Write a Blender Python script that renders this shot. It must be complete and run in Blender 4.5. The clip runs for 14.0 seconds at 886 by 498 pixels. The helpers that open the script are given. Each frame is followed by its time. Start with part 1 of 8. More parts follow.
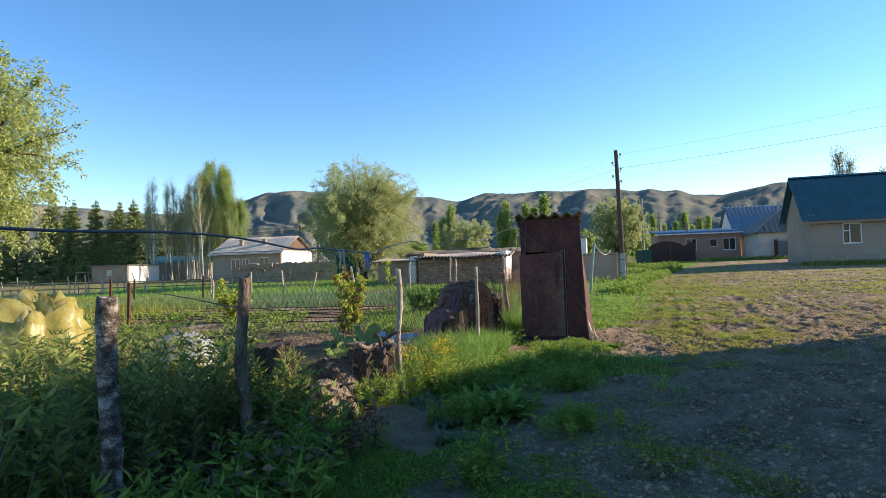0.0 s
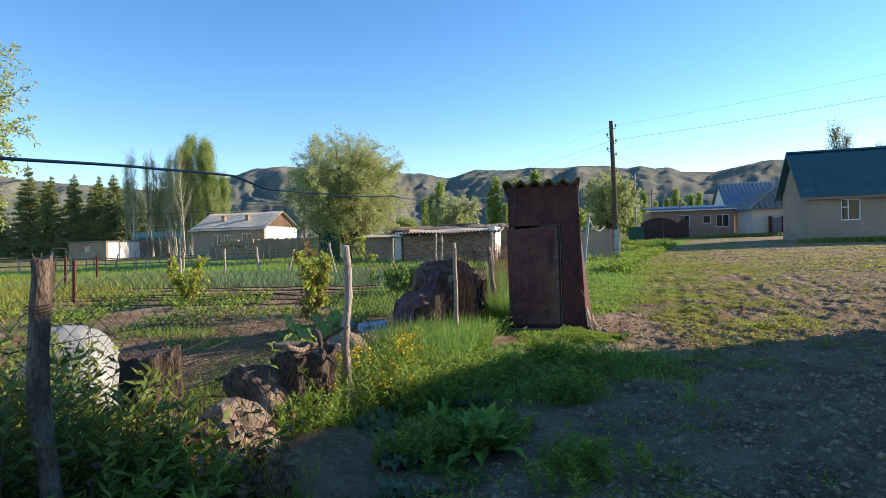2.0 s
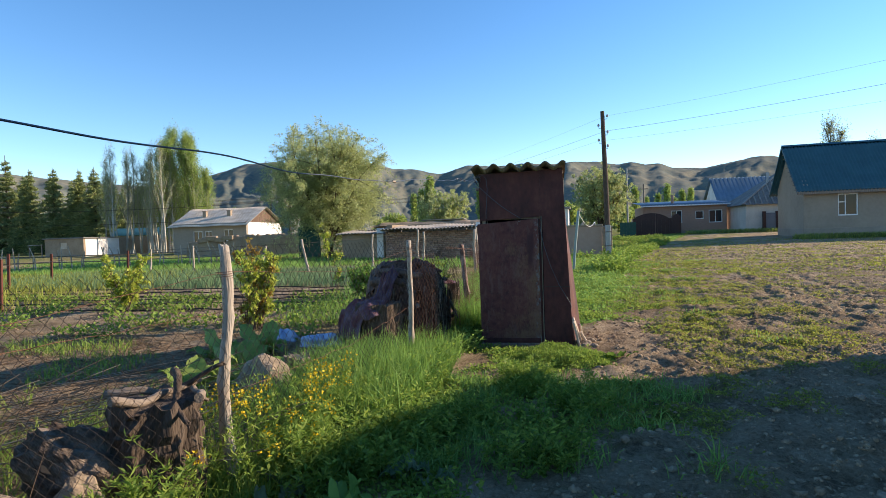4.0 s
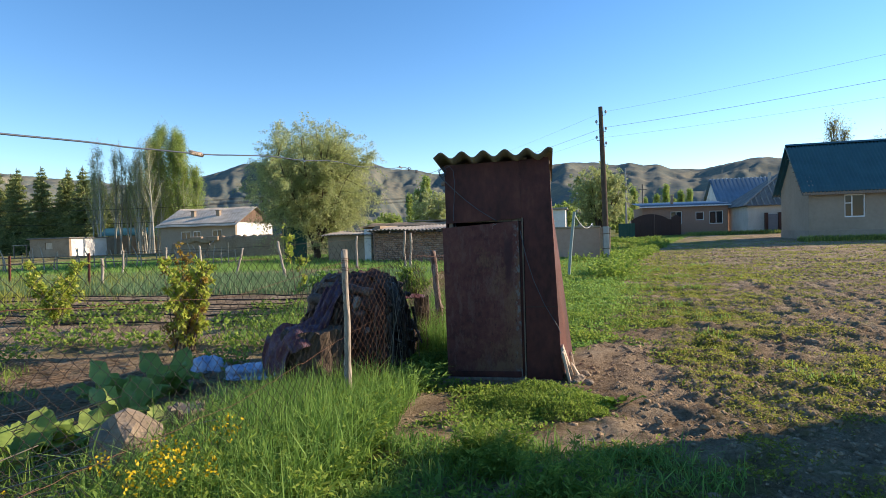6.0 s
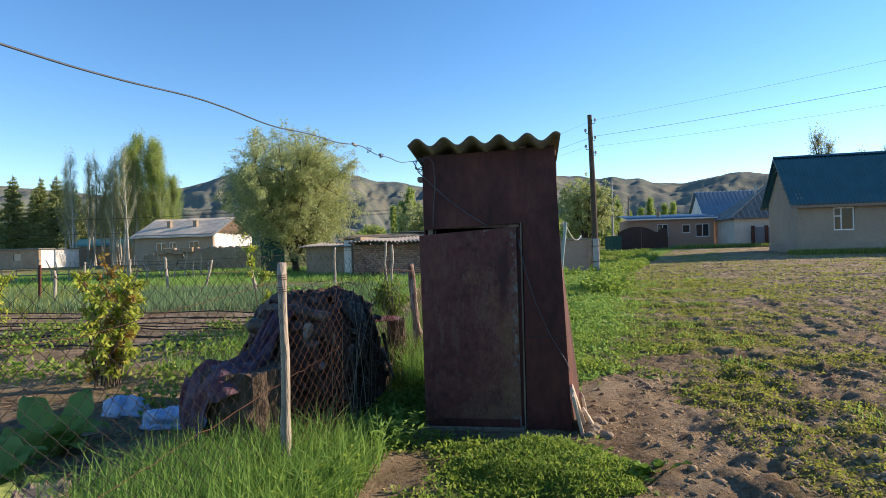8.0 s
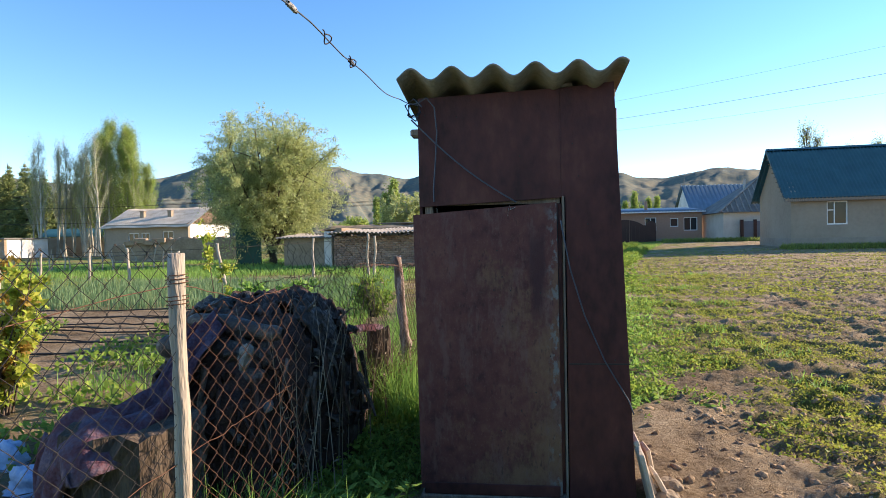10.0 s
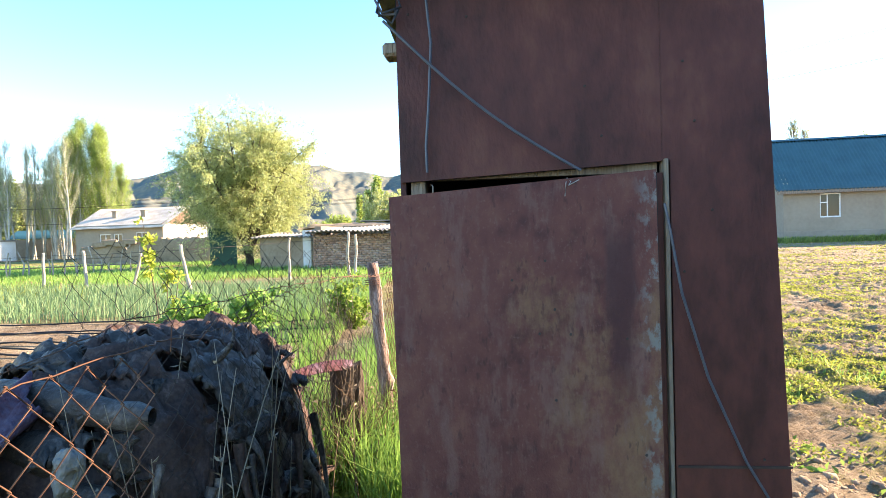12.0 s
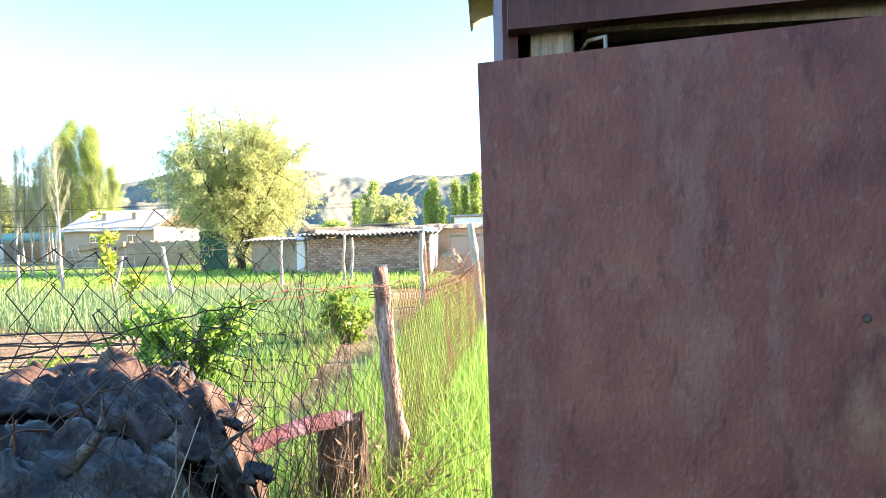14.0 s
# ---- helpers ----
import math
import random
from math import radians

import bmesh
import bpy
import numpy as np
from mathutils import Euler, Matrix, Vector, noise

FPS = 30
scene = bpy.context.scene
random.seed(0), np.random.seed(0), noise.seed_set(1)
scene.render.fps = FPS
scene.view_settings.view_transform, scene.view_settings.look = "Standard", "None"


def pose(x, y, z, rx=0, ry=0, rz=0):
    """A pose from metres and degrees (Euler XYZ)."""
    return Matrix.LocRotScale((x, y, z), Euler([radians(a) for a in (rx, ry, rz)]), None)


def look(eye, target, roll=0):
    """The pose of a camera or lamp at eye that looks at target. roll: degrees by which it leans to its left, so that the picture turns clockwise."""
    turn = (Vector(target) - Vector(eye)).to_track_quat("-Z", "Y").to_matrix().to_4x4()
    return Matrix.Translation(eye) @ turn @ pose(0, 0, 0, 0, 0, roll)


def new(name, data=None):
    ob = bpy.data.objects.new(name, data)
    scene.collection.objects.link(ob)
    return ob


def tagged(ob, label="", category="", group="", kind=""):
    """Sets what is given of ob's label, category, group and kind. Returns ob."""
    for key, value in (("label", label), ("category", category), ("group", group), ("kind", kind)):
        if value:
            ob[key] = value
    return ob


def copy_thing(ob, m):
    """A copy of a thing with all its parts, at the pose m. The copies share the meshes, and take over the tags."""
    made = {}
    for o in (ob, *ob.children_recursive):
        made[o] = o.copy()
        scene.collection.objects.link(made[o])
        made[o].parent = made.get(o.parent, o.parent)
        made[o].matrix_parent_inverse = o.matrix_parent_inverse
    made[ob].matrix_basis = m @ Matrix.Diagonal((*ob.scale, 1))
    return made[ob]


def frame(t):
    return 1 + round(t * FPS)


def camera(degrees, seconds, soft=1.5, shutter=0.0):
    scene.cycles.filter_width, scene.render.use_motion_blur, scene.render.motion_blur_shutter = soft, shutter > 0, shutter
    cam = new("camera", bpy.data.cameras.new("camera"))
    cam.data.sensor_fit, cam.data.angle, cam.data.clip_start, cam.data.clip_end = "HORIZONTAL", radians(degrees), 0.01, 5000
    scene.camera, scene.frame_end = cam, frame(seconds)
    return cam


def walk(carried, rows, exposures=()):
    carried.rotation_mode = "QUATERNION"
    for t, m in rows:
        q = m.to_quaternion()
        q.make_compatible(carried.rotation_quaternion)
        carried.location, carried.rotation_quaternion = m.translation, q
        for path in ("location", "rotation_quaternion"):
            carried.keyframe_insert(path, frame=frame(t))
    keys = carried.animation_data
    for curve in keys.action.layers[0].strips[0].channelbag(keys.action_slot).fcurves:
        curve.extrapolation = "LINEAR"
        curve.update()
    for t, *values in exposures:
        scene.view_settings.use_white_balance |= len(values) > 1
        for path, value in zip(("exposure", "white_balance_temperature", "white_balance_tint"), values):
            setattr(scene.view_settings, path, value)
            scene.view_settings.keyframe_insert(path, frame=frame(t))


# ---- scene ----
cam = camera(75.5, 14.0, soft=0.5)

PATH = [
    (0, (1.484, -0.689, 1.476), (1.065, 1.266, 1.516), -1.9),
    (0.5, (1.479, -0.405, 1.47), (1.057, 1.55, 1.441), -1.7),
    (1, (1.406, -0.007, 1.463), (0.993, 1.949, 1.421), -1.6),
    (1.5, (1.432, 0.422, 1.445), (1.039, 2.383, 1.402), -1.9),
    (2, (1.406, 0.845, 1.442), (1.017, 2.806, 1.4), -1.8),
    (2.5, (1.368, 1.26, 1.455), (0.993, 3.224, 1.412), -1.8),
    (3, (1.398, 1.643, 1.432), (1.035, 3.61, 1.385), -1.9),
    (5.5, (1.688, 3.513, 1.428), (1.327, 5.479, 1.363), -1.8),
    (6, (1.688, 3.891, 1.47), (1.333, 5.858, 1.414), -1.7),
    (6.5, (1.69, 4.192, 1.448), (1.362, 6.164, 1.411), -1.7),
    (7, (1.69, 4.539, 1.468), (1.371, 6.513, 1.447), -1.7),
    (7.5, (1.629, 4.836, 1.457), (1.309, 6.81, 1.441), -1.6),
    (8, (1.53, 5.109, 1.439), (1.229, 7.086, 1.425), -1.5),
    (10.5, (1.104, 6.859, 1.393), (0.87, 8.845, 1.348), -1.3),
    (11, (1.005, 7.186, 1.398), (0.784, 9.173, 1.351), -1.6),
    (11.5, (0.965, 7.529, 1.379), (0.767, 9.518, 1.327), -1.7),
    (12, (0.983, 7.878, 1.404), (0.793, 9.868, 1.353), -1.8),
    (12.5, (0.886, 8.177, 1.394), (0.694, 10.168, 1.35), -1.5),
    (13, (0.786, 8.45, 1.424), (0.604, 10.442, 1.378), -1.5),
    (13.5, (0.753, 8.722, 1.37), (0.586, 10.715, 1.34), -1.3),
    (14, (0.685, 8.965, 1.348), (0.51, 10.957, 1.317), -1.4),
]
EXPOSURES = [(0, 0.93, 6950, 16), (5.3, 0.84, 6950, 16), (8.2, 0.80, 6950, 16), (10.3, 1.34, 7300, 18), (11, 1.72, 7600, 19), (12, 2.45, 7900, 19), (12.5, 2.75, 7900, 19), (14, 2.9, 7900, 19)]
walk(cam, [(t, look(eye, target, roll)) for t, eye, target, roll in PATH], EXPOSURES)

# world and sun: a low sun from the side, a little beyond the outhouse
SUN_AZ, SUN_EL = radians(66), radians(20)
world = bpy.data.worlds.new("sky")
scene.world = world
world.use_nodes = True
wn = world.node_tree.nodes
sky = wn.new("ShaderNodeTexSky")
sky.sky_type = "NISHITA"
sky.sun_disc = False
sky.sun_elevation, sky.sun_rotation = SUN_EL, SUN_AZ
sky.altitude, sky.air_density, sky.dust_density, sky.ozone_density = 1500, 1.0, 0.0, 2.2
wn["Background"].inputs["Strength"].default_value = 0.15
rich = wn.new("ShaderNodeHueSaturation")
rich.inputs["Saturation"].default_value = 1.25
world.node_tree.links.new(sky.outputs[0], rich.inputs["Color"])
world.node_tree.links.new(rich.outputs[0], wn["Background"].inputs["Color"])
sun = new("sun", bpy.data.lights.new("sun", "SUN"))
sun.data.energy, sun.data.angle, sun.data.color = 4.5, radians(0.6), (1.0, 0.86, 0.68)
sun.matrix_world = look((math.sin(SUN_AZ) * math.cos(SUN_EL) * 50, math.cos(SUN_AZ) * math.cos(SUN_EL) * 50, math.sin(SUN_EL) * 50), (0, 0, 0))


# ---- materials ----
def mat(name, stops, scale=4.0, detail=6.0, rough=0.85, metal=0.0, bump=0.3, bump_scale=40.0, stretch=(1, 1, 1), fine=0.35, island=0.0, translucent=0.0, spec=0.3, coord="Object", objrand=0.0, span=(0.28, 0.72)):
    """A procedural surface: a colour ramp over large noise, finer noise mixed in, bump, and variation from piece to piece."""
    m = bpy.data.materials.new(name)
    m.use_nodes = True
    n, l = m.node_tree.nodes, m.node_tree.links
    b = n["Principled BSDF"]
    tc, mp = n.new("ShaderNodeTexCoord"), n.new("ShaderNodeMapping")
    mp.inputs["Scale"].default_value = stretch
    l.new(tc.outputs[coord], mp.inputs["Vector"])
    big, small, bn = n.new("ShaderNodeTexNoise"), n.new("ShaderNodeTexNoise"), n.new("ShaderNodeTexNoise")
    for node, s, d in ((big, scale, detail), (small, scale * 9, 4), (bn, bump_scale, 5)):
        node.inputs["Scale"].default_value, node.inputs["Detail"].default_value = s, d
        l.new(mp.outputs[0], node.inputs["Vector"])
    mix = n.new("ShaderNodeMix")
    mix.inputs["Factor"].default_value = fine
    l.new(big.outputs[0], mix.inputs["A"])
    l.new(small.outputs[0], mix.inputs["B"])
    value = mix.outputs["Result"]
    if island or objrand:
        if island:
            src = n.new("ShaderNodeNewGeometry").outputs["Random Per Island"]
        else:
            src = n.new("ShaderNodeObjectInfo").outputs["Random"]
        mi = n.new("ShaderNodeMix")
        mi.inputs["Factor"].default_value = island or objrand
        l.new(value, mi.inputs["A"])
        l.new(src, mi.inputs["B"])
        value = mi.outputs["Result"]
    ramp = n.new("ShaderNodeValToRGB")
    lo, hi = span if not (island or objrand) else (0.15, 0.85)
    el = ramp.color_ramp.elements
    while len(el) < len(stops):
        el.new(0.5)
    for i, c in enumerate(stops):
        el[i].position = lo + (hi - lo) * i / max(1, len(stops) - 1)
        el[i].color = (*c, 1)
    l.new(value, ramp.inputs[0])
    l.new(ramp.outputs[0], b.inputs["Base Color"])
    b.inputs["Roughness"].default_value, b.inputs["Metallic"].default_value = rough, metal
    b.inputs["Specular IOR Level"].default_value = spec
    if bump:
        bp = n.new("ShaderNodeBump")
        bp.inputs["Strength"].default_value, bp.inputs["Distance"].default_value = bump, 0.02
        l.new(bn.outputs[0], bp.inputs["Height"])
        l.new(bp.outputs[0], b.inputs["Normal"])
    if translucent:
        tr, ms = n.new("ShaderNodeBsdfTranslucent"), n.new("ShaderNodeMixShader")
        ms.inputs[0].default_value = translucent
        l.new(ramp.outputs[0], tr.inputs["Color"])
        l.new(b.outputs[0], ms.inputs[1])
        l.new(tr.outputs[0], ms.inputs[2])
        l.new(ms.outputs[0], n["Material Output"].inputs["Surface"])
    return m


def leafy(name, stops, translucent=0.5):
    return mat(name, stops, scale=1.2, rough=0.6, bump=0, island=0.55, translucent=translucent, spec=0.25)


M = {}
M["rust_paint"] = mat("rust_painted_steel", [(0.042, 0.013, 0.011), (0.075, 0.022, 0.018), (0.098, 0.029, 0.023), (0.13, 0.045, 0.032)], 2.6, 9, 0.6, 0.05, 0.2, 90, (1.0, 1.0, 0.5), spec=0.3, span=(0.36, 0.64))
M["slate"] = mat("asbestos_slate", [(0.16, 0.14, 0.10), (0.27, 0.24, 0.18), (0.36, 0.33, 0.27)], 5, 8, 0.9, 0, 0.5, 70)
M["slate_pale"] = mat("weathered_pale_slate", [(0.16, 0.138, 0.118), (0.27, 0.245, 0.215), (0.40, 0.37, 0.33)], 1.6, 8, 0.9, 0, 0.4, 12)
# slate made paler so that the sunlit look of the roof is in its colour
M["slate_light"] = mat("sunlit_slate", [(0.26, 0.225, 0.175), (0.44, 0.395, 0.32), (0.60, 0.55, 0.46)], 1.4, 8, 0.9, 0, 0.4, 12)
M["slate_grey"] = mat("weathered_grey_slate", [(0.10, 0.092, 0.085), (0.18, 0.17, 0.155), (0.27, 0.25, 0.225)], 1.4, 8, 0.9, 0, 0.4, 12)
M["wood_old"] = mat("weathered_grey_wood", [(0.10, 0.075, 0.055), (0.21, 0.165, 0.125), (0.33, 0.27, 0.21)], 6, 8, 0.85, 0, 0.6, 30, (3, 3, 0.35))
M["bark"] = mat("rough_bark", [(0.035, 0.024, 0.018), (0.085, 0.062, 0.045), (0.16, 0.122, 0.09)], 7, 8, 0.95, 0, 1.0, 22, (2.5, 2.5, 0.5))
M["bark_grey"] = mat("pale_blotched_bark", [(0.04, 0.03, 0.024), (0.14, 0.115, 0.09), (0.44, 0.39, 0.33)], 13, 8, 0.9, 0, 1.0, 30, (1.0, 1.0, 1.5), span=(0.40, 0.62))
M["post_pale"] = mat("pale_peeled_pole", [(0.22, 0.18, 0.14), (0.36, 0.31, 0.25), (0.46, 0.41, 0.34)], 7, 8, 0.8, 0, 0.6, 30, (3, 3, 0.4))
M["bark_brown"] = mat("brown_blotched_bark", [(0.055, 0.038, 0.027), (0.13, 0.095, 0.068), (0.23, 0.185, 0.145)], 8, 8, 0.92, 0, 0.9, 28, (2.0, 2.0, 0.6), span=(0.38, 0.62))
M["bark_pink"] = mat("peeling_pinkish_bark", [(0.10, 0.058, 0.045), (0.24, 0.165, 0.135), (0.38, 0.30, 0.255)], 9, 8, 0.9, 0, 0.9, 30, (2.0, 2.0, 0.5), span=(0.38, 0.62))
M["bark_brown"] = mat("brown_blotched_bark", [(0.055, 0.038, 0.027), (0.13, 0.095, 0.068), (0.23, 0.185, 0.145)], 8, 8, 0.92, 0, 0.9, 28, (2.0, 2.0, 0.6), span=(0.38, 0.62))
M["bark_pink"] = mat("peeling_pinkish_bark", [(0.10, 0.058, 0.045), (0.24, 0.165, 0.135), (0.38, 0.30, 0.255)], 9, 8, 0.9, 0, 0.9, 30, (2.0, 2.0, 0.5), span=(0.38, 0.62))
M["bark_white"] = mat("whitish_poplar_bark", [(0.18, 0.17, 0.13), (0.40, 0.38, 0.31), (0.55, 0.53, 0.46)], 2, 6, 0.9, 0, 0.4, 20, (1, 1, 0.4))
M["planks_pale"] = mat("fresh_split_wood", [(0.35, 0.25, 0.17), (0.52, 0.42, 0.31), (0.62, 0.53, 0.43)], 5, 6, 0.8, 0, 0.5, 30, (3, 3, 0.4))
M["wire_rust"] = mat("rusty_wire", [(0.07, 0.035, 0.024), (0.15, 0.07, 0.042), (0.23, 0.115, 0.07)], 9, 4, 0.7, 0.4, 0, spec=0.4)
M["wire_dark"] = mat("dark_wire", [(0.03, 0.026, 0.024), (0.07, 0.055, 0.048)], 9, 4, 0.7, 0.3, 0)
M["cable"] = mat("grey_blue_cable", [(0.040, 0.052, 0.072), (0.075, 0.088, 0.11)], 20, 4, 0.45, 0, 0, spec=0.5)
M["peg"] = mat("blue_plastic", [(0.01, 0.14, 0.48), (0.02, 0.20, 0.60)], 9, 3, 0.35, 0, 0, spec=0.5)
M["stone"] = mat("grey_brown_stone", [(0.15, 0.112, 0.078), (0.28, 0.218, 0.15), (0.38, 0.30, 0.215)], 6, 8, 0.95, 0, 0.7, 40)
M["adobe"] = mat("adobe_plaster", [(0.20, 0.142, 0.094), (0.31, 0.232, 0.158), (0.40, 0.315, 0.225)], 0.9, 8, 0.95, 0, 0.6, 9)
M["plaster"] = mat("grey_render", [(0.235, 0.19, 0.14), (0.295, 0.245, 0.185), (0.35, 0.295, 0.225)], 0.5, 8, 0.92, 0, 0.25, 25)
M["plaster_dark"] = mat("grey_plinth", [(0.21, 0.175, 0.135), (0.27, 0.23, 0.18), (0.32, 0.275, 0.22)], 0.7, 8, 0.92, 0, 0.25, 25)
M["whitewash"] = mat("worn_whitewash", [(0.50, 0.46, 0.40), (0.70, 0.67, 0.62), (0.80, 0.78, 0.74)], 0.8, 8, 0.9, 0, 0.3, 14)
M["white_paint"] = mat("white_paint", [(0.68, 0.68, 0.67), (0.80, 0.80, 0.79)], 3, 4, 0.5, 0, 0.1, 30)
M["roof_blue"] = mat("blue_green_roof_tile", [(0.010, 0.058, 0.075), (0.016, 0.082, 0.105), (0.024, 0.105, 0.135)], 1.0, 6, 0.45, 0.0, 0.1, 20, spec=0.5)
M["roof_pale_blue"] = mat("pale_blue_roof_sheet", [(0.07, 0.13, 0.18), (0.10, 0.17, 0.23), (0.14, 0.21, 0.275)], 0.8, 6, 0.5, 0.1, 0.15, 14, spec=0.5)
M["wood_brown"] = mat("brown_gable_boards", [(0.07, 0.042, 0.027), (0.13, 0.083, 0.055), (0.20, 0.135, 0.092)], 1.5, 6, 0.85, 0, 0.4, 14, (4, 4, 0.4))
M["gate_brown"] = mat("brown_gate_steel", [(0.028, 0.012, 0.011), (0.05, 0.02, 0.017)], 1.5, 6, 0.5, 0.1, 0.1, 10, spec=0.4)
M["gate_green"] = mat("green_gate_steel", [(0.010, 0.055, 0.042), (0.02, 0.09, 0.066)], 1.5, 6, 0.5, 0.1, 0.1, 10)
M["gate_grey"] = mat("blue_grey_gate_steel", [(0.10, 0.12, 0.145), (0.15, 0.175, 0.20)], 1.0, 6, 0.5, 0.1, 0.1, 10)
M["siding"] = mat("cream_siding", [(0.40, 0.38, 0.34), (0.52, 0.50, 0.45), (0.60, 0.58, 0.53)], 1.0, 6, 0.7, 0, 0.2, 14)
# near-black colour that paints the shade of unlit rooms
M["dark"] = mat("interior_shade", [(0.006, 0.006, 0.006), (0.014, 0.012, 0.011)], 3, 3, 0.9, 0, 0)
M["red_steel"] = mat("red_oxide_post", [(0.09, 0.025, 0.016), (0.17, 0.055, 0.035)], 4, 5, 0.7, 0.1, 0.2, 30)
M["pale_green_steel"] = mat("pale_green_pipe", [(0.20, 0.27, 0.25), (0.30, 0.37, 0.35)], 4, 5, 0.5, 0.1, 0.1, 30)
M["hide"] = mat("old_black_hides", [(0.018, 0.0095, 0.007), (0.046, 0.024, 0.018), (0.085, 0.049, 0.037), (0.17, 0.12, 0.096)], 9, 9, 0.7, 0, 1.0, 18)
# grey hides, their paler tone also standing for sky sheen on the heap
M["hide_grey"] = mat("weathered_hides_grey_sheen", [(0.030, 0.022, 0.018), (0.075, 0.058, 0.047), (0.22, 0.185, 0.155)], 10, 9, 0.5, 0, 1.0, 22)
M["cloth"] = mat("faded_purple_cloth", [(0.045, 0.017, 0.025), (0.105, 0.040, 0.050), (0.12, 0.085, 0.115), (0.28, 0.16, 0.16)], 7, 8, 0.95, 0, 0.7, 45)
M["blue_cloth"] = mat("pale_blue_plastic_sack", [(0.16, 0.25, 0.42), (0.34, 0.45, 0.62), (0.55, 0.63, 0.74)], 7, 6, 0.6, 0, 0.6, 25)
M["film_white"] = mat("cloudy_white_plastic_film", [(0.33, 0.35, 0.32), (0.46, 0.48, 0.45), (0.58, 0.59, 0.56)], 5, 6, 0.35, 0, 0.6, 14, translucent=0.4, spec=0.5)
M["film_yellow"] = mat("yellow_plastic_film", [(0.34, 0.27, 0.05), (0.58, 0.50, 0.14), (0.70, 0.68, 0.42)], 7, 6, 0.35, 0, 0.6, 10, translucent=0.5, spec=0.5)
M["bone"] = mat("weathered_bone", [(0.16, 0.145, 0.12), (0.30, 0.28, 0.245)], 9, 6, 0.8, 0, 0.4, 40)
M["clod"] = mat("dry_soil_clods", [(0.18, 0.122, 0.074), (0.335, 0.24, 0.15), (0.48, 0.365, 0.24)], 6, 6, 1.0, 0, 0.8, 70, island=0.3, spec=0.1)
M["hose"] = mat("black_drip_hose", [(0.012, 0.012, 0.012), (0.03, 0.03, 0.03)], 9, 3, 0.5, 0, 0)
M["concrete"] = mat("pale_concrete", [(0.30, 0.29, 0.27), (0.44, 0.43, 0.40)], 3, 7, 0.95, 0, 0.4, 30)
M["brick"] = mat("adobe_brick_units", [(0.25, 0.14, 0.10), (0.38, 0.232, 0.168), (0.48, 0.33, 0.25)], 5, 6, 0.95, 0, 0.4, 20, island=0.5)
M["mortar"] = mat("clay_mortar", [(0.20, 0.16, 0.12), (0.30, 0.245, 0.19)], 2, 6, 0.95, 0, 0.5, 20)
M["grass"] = leafy("fresh_grass", [(0.128, 0.244, 0.055), (0.22, 0.382, 0.083), (0.326, 0.498, 0.13)])
M["weed"] = leafy("low_weeds", [(0.125, 0.225, 0.041), (0.232, 0.357, 0.061), (0.376, 0.451, 0.091)])
M["weed_olive"] = leafy("field_weeds", [(0.189, 0.227, 0.043), (0.299, 0.329, 0.059), (0.409, 0.406, 0.094)])
M["bush_leaf"] = leafy("tall_weed_leaves", [(0.126, 0.173, 0.055), (0.23, 0.301, 0.076), (0.391, 0.43, 0.109)])
M["silver_leaf"] = leafy("grey_green_leaves", [(0.125, 0.185, 0.094), (0.209, 0.277, 0.153), (0.314, 0.37, 0.212)])
M["dock_leaf"] = leafy("dock_leaves", [(0.1, 0.211, 0.038), (0.204, 0.334, 0.059), (0.339, 0.469, 0.083)], 0.3)
M["burdock_leaf"] = leafy("big_soft_leaves", [(0.209, 0.316, 0.071), (0.319, 0.423, 0.106), (0.467, 0.542, 0.169)], 0.4)
M["onion_leaf"] = leafy("onion_leaves", [(0.096, 0.189, 0.085), (0.157, 0.259, 0.114), (0.241, 0.329, 0.162)], 0.25)
M["willow_leaf"] = leafy("willow_leaves", [(0.28, 0.33, 0.12), (0.43, 0.49, 0.19), (0.59, 0.61, 0.31)])
M["birch_leaf"] = leafy("bright_tree_leaves", [(0.283, 0.364, 0.099), (0.435, 0.507, 0.162), (0.589, 0.621, 0.282)])
M["poplar_leaf"] = leafy("poplar_leaves", [(0.194, 0.292, 0.076), (0.335, 0.443, 0.108), (0.497, 0.562, 0.184)])
M["poplar_pale"] = leafy("budding_poplar_leaves", [(0.24, 0.28, 0.12), (0.36, 0.4, 0.17), (0.46, 0.48, 0.25)])
M["pine_leaf"] = leafy("pine_needles", [(0.114, 0.162, 0.071), (0.222, 0.279, 0.102), (0.419, 0.434, 0.154)], 0.15)
M["shrub_leaf"] = leafy("young_shrub_leaves", [(0.273, 0.375, 0.056), (0.433, 0.514, 0.084), (0.616, 0.546, 0.127)])
M["red_leaf"] = leafy("reddish_young_leaves", [(0.247, 0.221, 0.039), (0.390, 0.221, 0.052), (0.390, 0.312, 0.065)])
M["flower"] = leafy("yellow_flowers", [(0.55, 0.36, 0.01), (0.72, 0.50, 0.02), (0.80, 0.60, 0.05)], 0.3)
M["dry_stem"] = mat("dry_stems", [(0.13, 0.095, 0.06), (0.25, 0.20, 0.14), (0.38, 0.32, 0.24)], 6, 4, 0.9, 0, 0, island=0.5)
M["dead_leaf"] = leafy("dead_leaves", [(0.10, 0.06, 0.035), (0.17, 0.11, 0.065), (0.24, 0.17, 0.11)], 0.2)


def glass_material():
    m = bpy.data.materials.new("window_glass")
    m.use_nodes = True
    b = m.node_tree.nodes["Principled BSDF"]
    b.inputs["Base Color"].default_value = (0.02, 0.025, 0.03, 1)
    b.inputs["Roughness"].default_value = 0.04
    b.inputs["Specular IOR Level"].default_value = 0.3
    return m


M["glass"] = glass_material()


